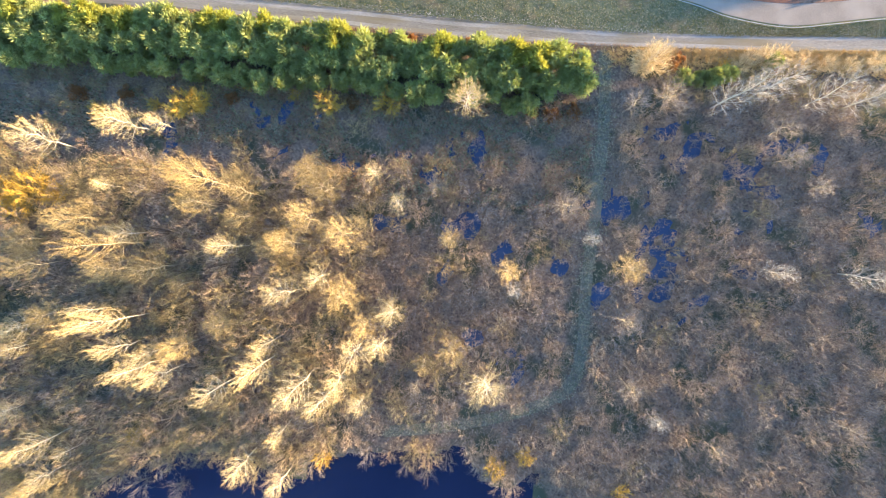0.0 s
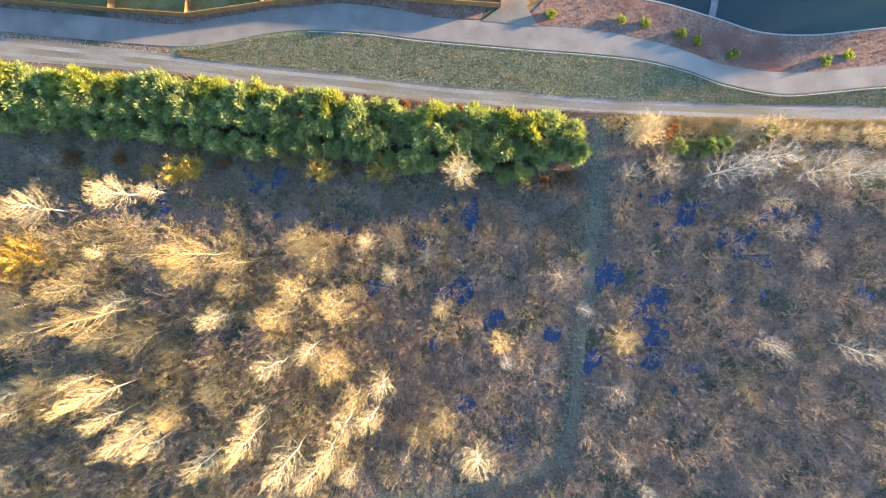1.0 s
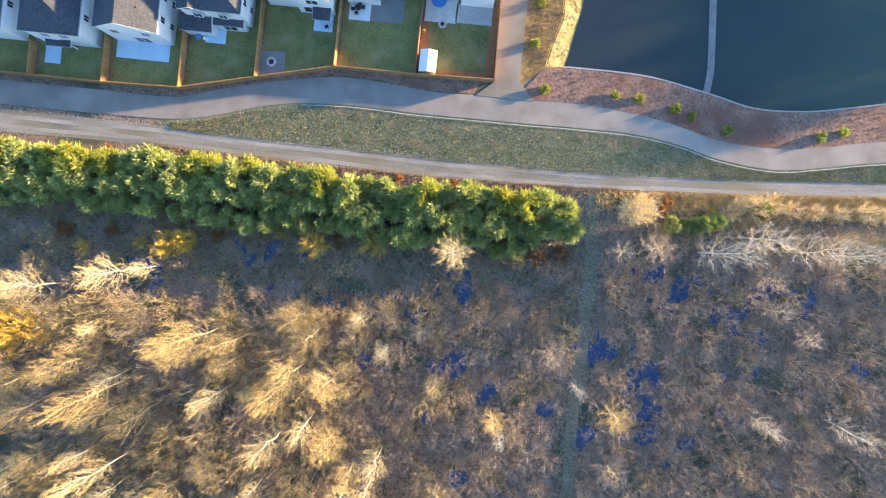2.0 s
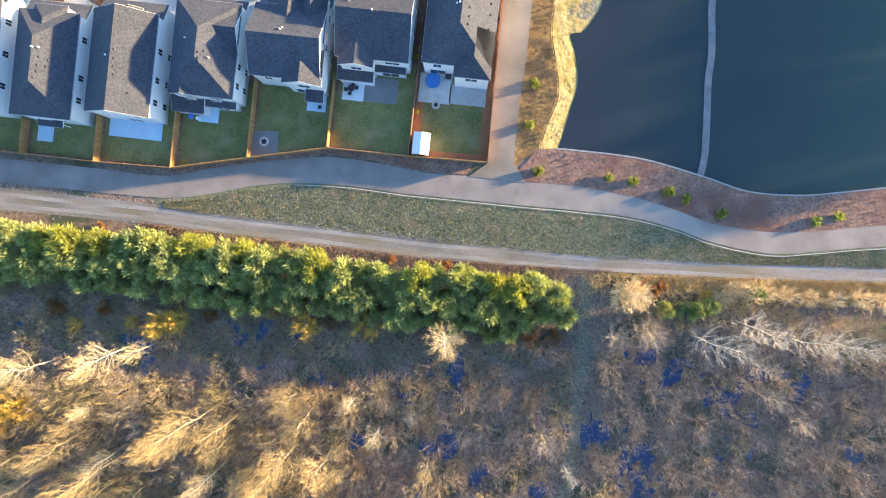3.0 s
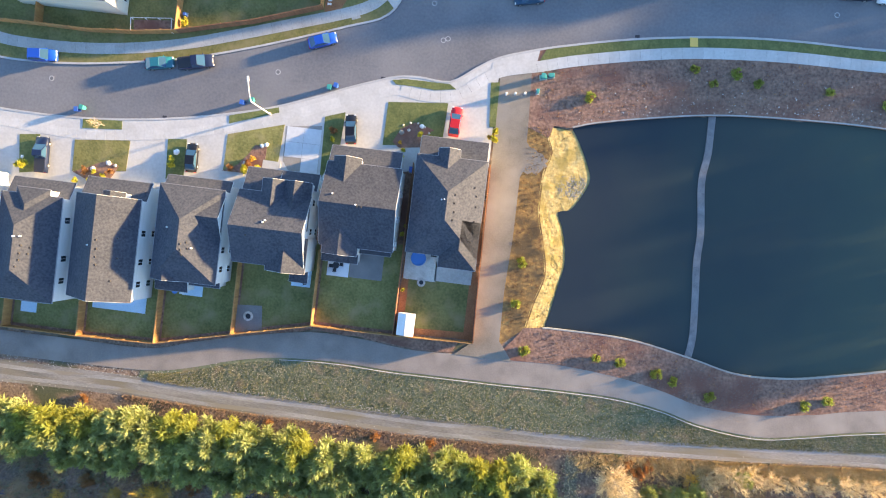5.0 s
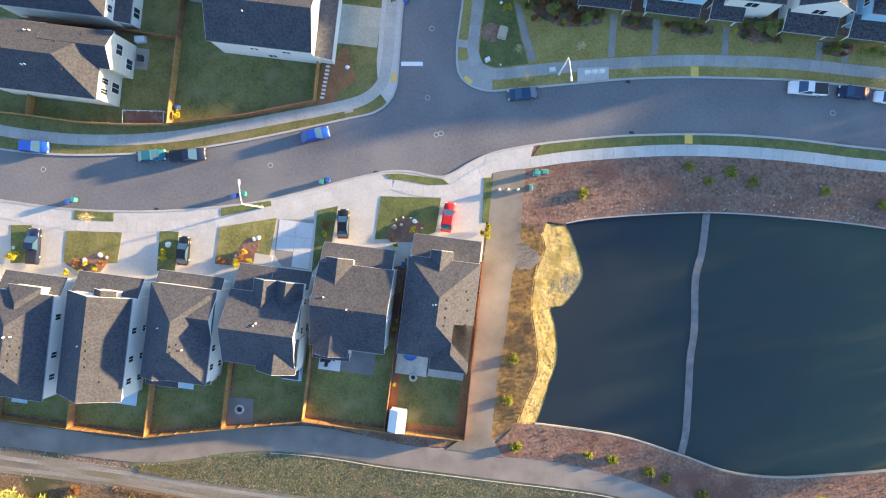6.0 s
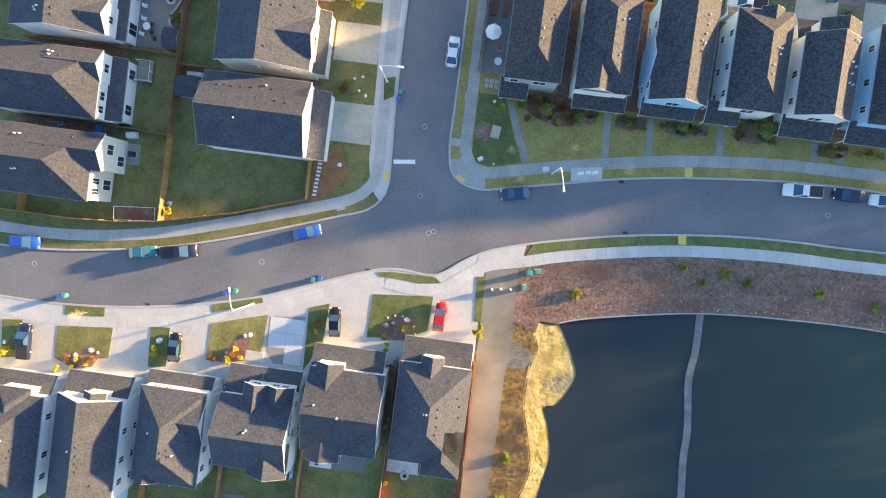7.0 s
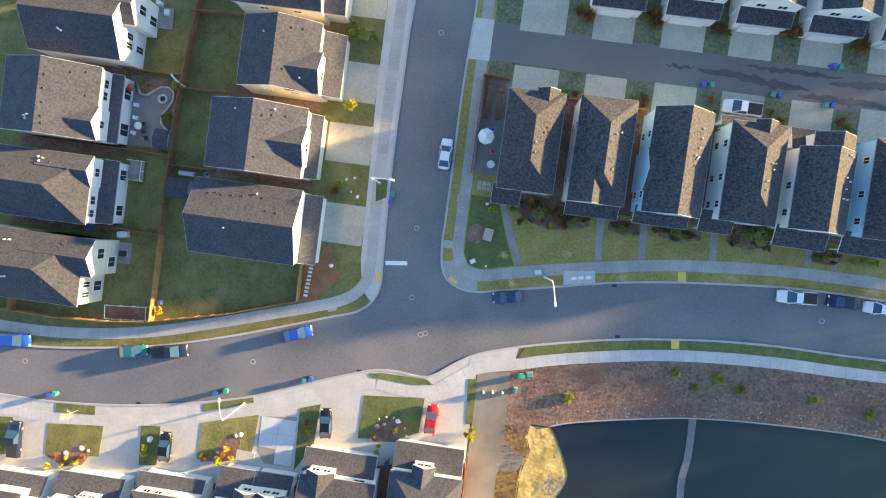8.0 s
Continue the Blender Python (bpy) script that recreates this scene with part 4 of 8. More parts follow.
house("two-storey house with pale siding and two street gables", [("gx", -36.03, -25.06, 57.58, 68.53, E1, 0.56), ("gy", -32.67, -28.82, 63.34, 70.55, E1, 0.67), ("gy", -29.7, -25.16, 63.35, 70.6, E1, 0.61), ("gy", -30.9, -24.87, 56.88, 62.3, E1, 0.55), ("sn", -36.24, -30.83, 68.22, 72.22, 3.2, 0.42), ("sn", -30.8, -24.9, 69.6, 72.25, 3.2, 0.45)],
      windows=side_windows(-25.36, (59.85, 63.3, 67.74), "e") + [(-33.46, 57.98, 3.9, "s"), (-27.84, 57.28, 3.9, "s", 1.8, 1.4), (-28.53, 57.28, 0.6, "s", 2.4, 2.0), (-31.0, 70.15, 5.1, "n", 1.1, 0.8), (-28.1, 70.2, 5.1, "n", 1.0, 0.8), (-26.7, 70.2, 5.1, "n", 1.0, 0.8)], pipes=[(-31.09, 63.99), (-30.8, 64.29)], vents=[(-33.46, 61.82)], garages=[(-30.03, -25.53, 71.85, "n")], lows=[("ss", -28.07, -25.17, 55.22, 57.42, 2.7, 0.12)])
house("two-storey house with pale siding and wide front porch roof", [("gx", -23.28, -12.02, 61.78, 74.3, E1, 0.46), ("gy", -22.38, -18.24, 69.31, 75.13, E1, 0.67), ("gy", -22.69, -17.36, 60.53, 64.77, E1, 0.49), ("ss", -23.35, -17.65, 59.18, 61.77, 2.9, 0.25), ("ss", -17.74, -12.65, 60.96, 62.86, 2.9, 0.25), ("sn", -23.62, -12.62, 74.03, 77.12, 3.2, 0.42)],
      windows=side_windows(-12.42, (62.86, 66.81, 70.75), "e") + [(-20.12, 60.91, 4.0, "s", 1.6, 1.2), (-14.69, 62.16, 4.2, "s", 2.2, 1.0), (-15.18, 61.36, 0.5, "s", 2.6, 1.7), (-21.2, 74.73, 5.2, "n", 1.0, 0.8), (-19.5, 74.73, 5.2, "n", 1.0, 0.8), (-14.6, 73.9, 5.1, "n", 1.6, 0.7)], pipes=[(-21.5, 69.37), (-17.85, 68.09)], vents=[(-17.65, 67.79), (-17.06, 67.89)], garages=[(-20.82, -15.82, 76.72, "n")])
house("two-storey corner house with hipped mottled shingle roof", [("hy", -10.15, 0.49, 62.2, 76.88, E1, 0.59), ("hys", -5.13, 0.49, 60.55, 67.74, E1, 0.59), ("gy", -6.99, -3.74, 71.85, 78.15, E1, 0.67), ("sn", -10.02, 0.35, 76.46, 80.15, 3.2, 0.42)],
      windows=side_windows(0.09, (64.86, 68.8, 72.74), "e") + [(-7.78, 62.6, 3.9, "s"), (-2.37, 60.95, 3.9, "s", 1.8, 1.4), (-7.78, 62.6, 0.5, "s", 2.4, 2.0), (-5.9, 77.75, 5.2, "n", 0.9, 0.8), (-4.8, 77.75, 5.2, "n", 0.9, 0.8)], pipes=[(-5.62, 70.38), (-5.22, 70.47)],
      vents=[(-3.74, 71.26), (-3.74, 70.08), (-3.65, 68.8), (-3.74, 67.62), (-1.08, 72.74), (-0.69, 71.56), (-0.59, 69.98), (-0.59, 67.82), (-0.49, 66.34), (-1.08, 64.86), (-0.79, 64.76)], garages=[(-8.33, -3.33, 79.75, "n")])
# upper block, west of the side street
house("two-storey house with cream siding and east-facing gables", [("hx", -77.29, -59.62, 94.02, 104.33, E1, 0.61), ("gx", -68.3, -57.93, 98.69, 104.33, E1, 0.63)], siding="siding_cream",
      windows=[(-58.31, 102.16, 3.7, "e", 1.5, 1.5), (-58.31, 100.77, 0.8, "e", 1.5, 1.6), (-60.02, 97.19, 3.6, "e", 0.8, 1.6), (-60.02, 95.61, 3.6, "e", 0.8, 1.6), (-60.02, 96.8, 0.8, "e", 1.5, 1.8)], vents=[(-65.31, 101.36), (-62.31, 103.14), (-63.81, 97.39)], pipes=[(-70.7, 102.64), (-70, 102.74), (-69.7, 97.39), (-69.2, 97.49)])
house("two-storey house with white siding and lean-to over the patio doors", [("hx", -77.37, -59.79, 106.3, 116.41, E1, 0.59), ("gx", -67.4, -59.61, 111.79, 116.45, E1, 0.63), ("se", -60.9, -57.67, 106.64, 116.36, 3.2, 0.25)],
      windows=[(-60.01, 114.17, 4.4, "e", 1.2, 1.0), (-60.19, 109.97, 4.4, "e", 1.2, 1.0), (-60.19, 107.99, 4.4, "e", 1.0, 1.0), (-58.05, 114.35, 0.8, "e", 1.5, 1.6), (-58.05, 108.84, 0.8, "e", 1.5, 1.6)], vents=[(-65.38, 114.72), (-62.39, 114.13), (-63.38, 108.68)], pipes=[(-66.88, 114.72), (-66.58, 115.22), (-67.28, 115.32)])
house("two-storey house with white siding and long shingle slopes", [("gy", -74.49, -59.91, 118.7, 129.5, E1, 0.37), ("gx", -64.97, -59.68, 118.83, 123.78, E1, 0.63), ("se", -61.03, -58.51, 118.97, 129.39, 3.1, 0.25)],
      windows=[(-60.08, 121.31, 4.6, "e", 1.0, 1.0), (-60.31, 125.63, 4.2, "e", 1.2, 0.9), (-60.31, 127.42, 4.2, "e", 1.2, 0.9), (-58.89, 126.89, 0.8, "e", 1.7, 1.6), (-58.89, 121.37, 0.4, "e", 1.8, 2.0)],
      vents=[(-66.5, 127.02), (-66.5, 125.04), (-66.4, 123.06), (-66.4, 121.08), (-66.3, 120.09), (-63.5, 128.01), (-61.7, 128.41), (-61.5, 125.04), (-63, 121.08)], pipes=[(-69.1, 120.88), (-68.5, 121.08), (-68.8, 120.48)])
house("two-storey white house with windowed east gable", [("gx", -71.4, -57.43, 130.9, 141.5, E1, 0.55), ("gx", -65.63, -55.86, 136.17, 141.32, E1, 0.61)],
      windows=[(-57.81, 133.57, 3.6, "e", 0.9, 1.5), (-57.81, 134.96, 3.6, "e", 0.9, 1.5), (-57.81, 133.77, 0.7, "e", 0.9, 1.8), (-56.24, 138.94, 3.7, "e", 1.3, 1.6), (-56.24, 138.44, 0.7, "e", 1.3, 1.8)], pipes=[(-65.91, 133.87), (-65.51, 133.67)], vents=[(-67.61, 137.93)])
house("two-storey house with grey shingle gable over a broad lawn", [("gx", -44.05, -28.2, 104.6, 115.56, E1, 0.51), ("se", -29.0, -25.95, 104.8, 115.2, 3.2, 0.36)], windows=[(-37.52, 105, 3.9, "s", 1.3, 0.8), (-32.56, 105, 3.9, "s", 1.3, 0.8), (-35.53, 105, 1.0, "s", 1.3, 1.2)],
      pipes=[(-38.21, 108.75), (-34.54, 114.18)], vents=[(-41.48, 113.39), (-40.49, 113.58), (-39.5, 113.39), (-38.11, 113.48), (-36.52, 113.58), (-32.56, 111.91), (-31.07, 111.81), (-33.55, 113.68)], garages=[])
house("two-storey house with grey shingle roof and street gable", [("gy", -43.17, -28.91, 117.23, 127.4, E1, 0.39), ("gx", -34.13, -28.69, 118.93, 124.85, E1 + 0.2, 0.61), ("se", -29.61, -27.35, 117.58, 127.16, 3.2, 0.35)],
      windows=[(-29.09, 121.89, 4.6, "e", 1.3, 1.0), (-37.63, 117.63, 4.2, "s", 1.2, 0.7), (-32.67, 117.63, 4.2, "s", 1.2, 0.7)], pipes=[(-38.81, 125.82), (-33.17, 126.41)], vents=[(-34.65, 125.23), (-33.46, 125.52), (-31.68, 125.72), (-35.05, 119.31)], siding="siding_cream")
house("two-storey house with cream siding and east shingle gable", [("gy", -39.91, -28.43, 129.58, 139.74, E1, 0.44), ("gx", -32.75, -27.81, 129.69, 135.61, E1 + 0.1, 0.61), ("se", -29.12, -25.4, 130.05, 139.43, 3.2, 0.32)],
      windows=[(-28.21, 132.55, 4.6, "e", 1.3, 1.0), (-35.75, 129.98, 4.2, "s", 1.2, 0.7), (-31.79, 129.98, 4.2, "s", 1.2, 0.7)], pipes=[(-36.15, 137.08), (-30.41, 131.36)], vents=[(-32.29, 138.07), (-30.8, 138.26), (-32.78, 132.15)], siding="siding_cream")
house("two-storey house with grey-beige siding and dark gable roof", [("gx", -42.21, -28.93, 141.41, 151.88, E1, 0.51), ("gx", -33.17, -25.88, 142.03, 151.39, 4.2, 0.39)], windows=[(-37.85, 141.81, 4.2, "s", 1.2, 0.7), (-32.89, 141.81, 4.2, "s", 1.2, 0.7)], siding="siding_cream")
# row houses north of the street, with rear garages on the alley
row = "two-storey row house with mottled shingle roof and low south porch"
house(row, [("hy", -0.57, 7.57, 119.77, 134.11, E1, 0.67), ("gy", 3.51, 6.65, 129.4, 134.6, E1, 0.67)], shingle="shingle_b", windows=[(1, 120.17, 3.9, "s"), (4.73, 120.17, 3.9, "s", 1.8, 1.4)], vents=[(5.32, 128.8), (4.93, 128.02), (5.51, 128.22)], pipes=[(3.95, 126.45), (4.04, 125.07)], lows=[("ss", -0.93, 3.34, 117.7, 120.59, 2.9, 0.25)], siding="siding_grey")
house(row, [("hy", 9.73, 17.75, 119.35, 134.45, E1, 0.67), ("hyn", 9.71, 15.63, 119.25, 126.99, E1, 0.78)], shingle="shingle_b", windows=side_windows(10.13, (122.59, 126.51, 130.43), "w") + [(13.55, 119.75, 3.9, "s", 1.8, 1.4)], vents=[(15.89, 124.35), (16.09, 123.08), (15.31, 124.74)], pipes=[(14.91, 129.06), (15.7, 129.45), (15.01, 124.16)], lows=[("ss", 10.1, 17.94, 117.5, 120.08, 2.9, 0.25)])
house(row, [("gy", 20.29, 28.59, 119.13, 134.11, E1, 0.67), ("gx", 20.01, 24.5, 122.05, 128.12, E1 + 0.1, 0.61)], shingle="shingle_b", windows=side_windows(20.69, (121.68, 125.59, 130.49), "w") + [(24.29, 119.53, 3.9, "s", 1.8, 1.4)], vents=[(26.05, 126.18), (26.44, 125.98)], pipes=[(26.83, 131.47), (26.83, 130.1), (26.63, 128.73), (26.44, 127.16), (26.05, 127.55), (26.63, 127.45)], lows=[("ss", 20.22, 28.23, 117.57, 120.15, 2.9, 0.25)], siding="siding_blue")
house(row, [("hy", 31.22, 39.1, 119.4, 133.58, E1, 0.67), ("gy", 34.38, 37.49, 129.57, 134.07, E1, 0.67), ("sn", 30.73, 39.02, 133.48, 134.87, 3.2, 0.35)], shingle="shingle_b", windows=side_windows(31.62, (121.75, 125.66, 130.55), "w") + [(35.01, 119.8, 3.9, "s", 1.8, 1.4)], vents=[(36.76, 127.42)], pipes=[(36.57, 127.81), (37.15, 127.91), (36.96, 127.03), (35.98, 125.27), (36.08, 124.09)], lows=[("ss", 29.81, 34.75, 117.63, 120.8, 2.9, 0.25)])
house(row, [("gy", 40.95, 48.81, 119.47, 131.18, E1, 0.67), ("gy", 42.75, 48.37, 128.65, 133.43, E1, 0.67), ("sn", 41, 48.86, 131.16, 134.33, 3.2, 0.3)], shingle="shingle_b", windows=side_windows(41.35, (121.81, 125.72), "w") + [(44.74, 119.87, 3.9, "s", 1.8, 1.4)], pipes=[(47.16, 130.4), (47.84, 130.31), (47.07, 127.28), (47.26, 125.72), (47.84, 124.35), (47.94, 126.89), (46.97, 124.35)], lows=[("ss", 40.77, 48.44, 117.02, 120.09, 2.9, 0.25)])
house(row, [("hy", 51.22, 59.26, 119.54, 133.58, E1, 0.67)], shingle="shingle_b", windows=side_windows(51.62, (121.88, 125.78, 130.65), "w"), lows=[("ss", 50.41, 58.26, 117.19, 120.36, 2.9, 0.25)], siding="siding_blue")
for x in (9.6, 20.4, 30.6, 41.0, 51.4):
    house("two-storey alley house with rear garage wing", [("gy", x, x + 8.2, 150.2, 162, E1, 0.5), ("ss", x + 0.2, x + 8.0, 148.3, 151, 3.3, 0.35)], shingle="shingle_b", windows=[(x + 2.6, 150.6, 4.6, "s", 1.3, 0.9), (x + 5.6, 150.6, 4.6, "s", 1.3, 0.9)], garages=[(x + 1.4, x + 6.6, 148.7, "s")], group="houses of the alley")

# ---- yards: patios, driveways, walks ----


def plate(poly, mm, label, z=0.13, name="patio", cat="patio"):
    return structure(name, slab_data(name, poly, 0.0, z, M[mm]), label, cat)


def rect(x0, x1, y0, y1):
    return [(x0, y0), (x1, y0), (x1, y1), (x0, y1)]


for r in ((-76, -60.2, 105.0, 107.2), (-76, -60.2, 117.3, 119.7), (-75, -60.3, 130.4, 132.0), (-44.4, -28.6, 116.2, 118.0), (-43.4, -29.0, 128.2, 130.5), (-42.0, -29.0, 140.7, 142.5)):
    plate(rect(*r), "mulch", "bare brown soil between two houses", 0.116, "side_soil", "ground")
for x0, x1 in ((8.0, 10.0), (18.4, 20.8), (29.5, 32.0), (40.3, 42.0), (50.3, 52.6)):
    plate(rect(x0, x1, 118.6, 135.0), "mulch", "bare brown soil between the row houses", 0.116, "side_soil", "ground")
for q in ([(3.7, 119.9), (3.6, 117.0), (5.4, 115.8), (8.6, 114.9), (12.2, 115.4), (14.6, 116.2), (14.7, 118.4), (9.9, 119.6)], [(17.6, 117.8), (17.5, 116.1), (20.0, 115.6), (22.2, 116.4), (22.3, 117.9)], [(25.2, 117.8), (25.2, 116.2), (28.4, 115.5), (31.6, 116.4), (31.7, 117.8)], [(35.3, 119.8), (35.2, 116.8), (38.4, 115.9), (41.8, 116.6), (42.2, 118.9), (40.4, 119.6)], [(47.8, 117.4), (47.7, 115.6), (51.0, 115.2), (53.0, 116.0), (53.0, 117.4)]):
    plate(q, "mulch", "brown mulched bed along the house front", 0.122, "front_bed", "garden bed")
for r in ((-60.4, -51.6, 46.7, 49.6), (-72.2, -69.6, 44.6, 47.8), (-45.9, -42.6, 50.6, 53.4), (-28.4, -25.3, 54.3, 57.2)):
    plate(rect(*r), "patio_sky_shade", "pale concrete patio behind the house, blue sky shade in its colour")
plate(rect(-5.6, 0.3, 57.9, 61), "concrete_old", "grey concrete patio behind the corner house")
for r in ((-22.9, -19.4, 56.7, 59.5),):
    plate(rect(*r), "deck", "pale concrete patio behind the house")
plate(rect(-19.3, -14.0, 56.8, 60.8), "paver", "square grey paver patio behind the house")
plate(rect(-10.6, -5.4, 57.7, 62.4), "stone_blk", "speckled stone patio behind the corner house")
plate([(-37.0, 45.6), (-32.3, 46.2), (-32.7, 50.4), (-37.0, 50.1)], "paver", "dark gravel pad under the fire ring", 0.09)
for x0, x1, y0, y1 in ((-26.6, -19.8, 108.4, 114.6), (-27.2, -20.2, 121.0, 127.0), (-26.2, -20.6, 130.5, 136.6), (-28, -20.7, 143.6, 150)):
    d = plate(rect(x0, x1, y0, y1), "drive_tan", "smooth tan concrete driveway in four panels", 0.115, "driveway", "driveway")
    for i in range(2):
        for j in range(2):
            a, b = x0 + (x1 - x0) * i / 2 + 0.01, x0 + (x1 - x0) * (i + 1) / 2 - 0.01
            c, e = y0 + (y1 - y0) * j / 2 + 0.01, y0 + (y1 - y0) * (j + 1) / 2 - 0.01
            part("panel", box_data("panel", a, b, c, e, 0.0, 0.134, M["drive_tan"]), d)
plate([(-3.9, 131.5), (95, 131.5), (95, 165), (-3.9, 165)], "rough_grass", "brownish mown grass between the rear garages", 0.108, "rear_lawn", "lawn")
alley = structure("alley", slab_data("alley", [(-4.2, 145.4), (7.2, 145.0), (56, 144.2), (95, 143.6), (95, 137.8), (56.6, 138.4), (7.9, 139.4), (-4.0, 139.6)], 0.0, 0.125, M["alley"]), "grey asphalt rear alley between garages", "road")
for i, (x0, x1) in enumerate(((0.0, 6.9), (11.0, 17.2), (21.4, 27.8), (31.6, 38.0), (42.0, 48.3), (52.3, 58))):
    plate(rect(x0, x1, 134.0, 139.2), "drive_tan", "grey concrete garage apron on the alley", 0.135, "driveway", "driveway")
    plate(rect(x0, x1, 144.5, 150.5), "drive_tan", "grey concrete garage apron on the alley", 0.135, "driveway", "driveway")
plate([(-7.2, 145.6), (-4.0, 145.6), (-4.0, 139.3), (-7.3, 139.3)], "concrete", "broad concrete crossing at the alley mouth", 0.139, "crossing", "pavement")
for q in ([(0.7, 117.9), (1.7, 117.6), (3.6, 113), (5.3, 109.2), (4.2, 109.0), (2.6, 112.5)], [(15.7, 117.8), (16.8, 117.8), (17.2, 111.3), (16.2, 111.1)], [(22.4, 117.8), (23.4, 117.8), (23.7, 112.4), (22.7, 112.2)], [(33.1, 117.8), (34.0, 117.8), (34.4, 113.6), (33.4, 113.5)], [(47.5, 117.2), (48.4, 117.2), (48.6, 114.6), (47.7, 114.5)], [(51.4, 117.2), (52.3, 117.2), (52.5, 114.6), (51.6, 114.5)]):
    plate(q, "walk_old", "narrow concrete front walk across the lawn", 0.128, "front_walk", "path")
plate([(-3.85, 118.6), (0.4, 118.6), (0.6, 117.6), (2.4, 112.5), (4.1, 108.7), (-1.0, 107.5), (-2.9, 107.9), (-3.75, 109.5)], "verge", "darker mown lawn at the street corner", 0.111, "corner_lawn", "lawn")
plate([(-59.0, 119.3), (-53.9, 119.3), (-51.6, 121.5), (-51.5, 129.6), (-53.6, 130.3), (-59.4, 130.3)], "paver", "dark paver patio behind the house", 0.128)
plate(rect(-58.9, -56.0, 100.6, 103.9), "walk_old", "small pale slab behind the cream house", 0.13)
plate([(-26.2, 105.2), (-25.6, 107.4), (-24.4, 108.3), (-23.9, 106.4), (-23.3, 104.9), (-22.7, 103.9), (-22.7, 102.8), (-23.5, 101.8), (-24.5, 101.2), (-25.2, 99.8), (-25.7, 98.8), (-28.2, 98.3), (-28.2, 105)], "bark_red", "orange-red bark bed beside the house", 0.128, "bark_bed", "ground")
for i in range(9):
    a = thing("stepping_stone", "square pale stepping stone in red bark", "stepping stone", pose(-27.5 + 0.04 * i, 99.6 + 0.62 * i, 0.128), "stepping stones", data=box_data("stepping_stone", -0.32, 0.32, -0.17, 0.17, 0, 0.05, M["trim"], 0.015))
plate(rect(-4.1, 0.2, 122, 136.6), "paver", "side yard of brown gravel beside the end house", 0.11, "side_yard", "ground")
for ax, ay, bx, by, wide in ((22.4, 142.0, 27.0, 142.0, 0.28), (27.4, 142.0, 44.5, 141.0, 0.85), (34.6, 143.4, 49.0, 143.3, 0.5), (42.6, 140.0, 57.0, 139.8, 0.75), (47.0, 142.2, 62.0, 143.4, 0.8)):
    line = [(ax + (bx - ax) * i / 40, ay + (by - ay) * i / 40 + 0.35 * noise.noise((i * 0.3, ax, 0))) for i in range(41)]
    fat = [wide * math.sin(math.pi * i / 40) ** 0.5 * (1.0 + 0.9 * noise.noise((ax + i * 0.45, 5, 0))) + 0.02 for i in range(41)]
    up = [(x, y + f * (0.6 + 0.7 * abs(noise.noise((x * 0.9, 9, 1))))) for (x, y), f in zip(line, fat)]
    low = [(x, y - f * (0.6 + 0.7 * abs(noise.noise((x * 0.9, 2, 4))))) for (x, y), f in zip(line, fat)]
    structure("damp_patch", strip_data("damp_patch", up, low, 0.0, 0.131, M["wet"]), "damp dark stain drying on the alley", "stain")

# ---- fences ----


def fence(name, pts, label, material, height=1.8, z0=0.05, board=0.30):
    """A close-board fence: posts, rails and each board."""
    f = thing(name, label, "fence", kind="structure", group="yard fences")
    for (x0, y0), (x1, y1) in zip(pts, pts[1:]):
        length = math.dist((x0, y0), (x1, y1))
        ang = math.degrees(math.atan2(y1 - y0, x1 - x0))
        n = max(1, round(length / 2.4))
        for i in range(n + 1):
            if i == n and (x1, y1) != pts[-1]:
                continue
            part("post", POST[material], f, m=pose(x0 + (x1 - x0) * i / n, y0 + (y1 - y0) * i / n, z0, 0, 0, ang))
        for z in (0.35, 1.5):
            part("rail", box_data("rail", 0, length, 0.02, 0.06, z - 0.045, z + 0.045, M[material]), f, m=pose(x0, y0, z0, 0, 0, ang))
        nb = max(1, round(length / board))
        w = length / nb
        key = (material, round(w, 3))
        if key not in BOARD:
            BOARD[key] = box_data("board", 0.006, w - 0.006, -0.012, 0.012, 0.02, height, M[material])
        for i in range(nb):
            part("board", BOARD[key], f, m=pose(x0 + (x1 - x0) * i / nb, y0 + (y1 - y0) * i / nb, z0, 0, 0, ang))
        part("cap", box_data("cap", 0, length, -0.06, 0.06, height, height + 0.04, M[material]), f, m=pose(x0, y0, z0, 0, 0, ang))
    return f


BOARD = {}
POST = {m: box_data("post", -0.06, 0.06, 0.0, 0.12, 0, 1.9, M[m], 0.01) for m in ("cedar", "cedar_dark")}
for (a, b) in zip(FENCE_S, FENCE_S[1:]):
    fence("back_fence", [a, b], "cedar board fence along the back of the yards", "cedar")
for x, y0, y1 in ((-73.7, 42.1, 47.6), (-61.5, 42.1, 50.2), (-48.9, 42.5, 53.4), (-36.7, 45.5, 58.2), (-24.1, 48.5, 60.5), (-11.0, 48.6, 76.0)):
    fence("side_fence", [(x, y0), (x, y1)], "cedar board fence dividing two back yards", "cedar" if x < -12 else "cedar_dark")
fence("side_fence", [(1.7, 49.0), (1.2, 66), (1.0, 77)], "cedar board fence beside the gravel path", "cedar_dark")
UF = [(-51.0, 92.4), (-51.0, 106), (-51.0, 118.6), (-50.9, 125.6), (-50.2, 134.3), (-49.2, 144), (-48.6, 155)]
for a, b in zip(UF, UF[1:]):
    fence("boundary_fence", [a, b], "tall cedar fence between the back yards", "cedar" if b[1] < 107 else "cedar_dark")
fence("street_fence", [(-86, 90.9), (-73.1, 91.0), (-65.4, 90.9), (-57.8, 91.4), (-51.0, 92.3)], "cedar fence along the footway", "cedar")
fence("street_fence", [(-51.0, 92.3), (-39.0, 95.2), (-28.3, 98.7)], "cedar fence along the footway", "cedar_dark")
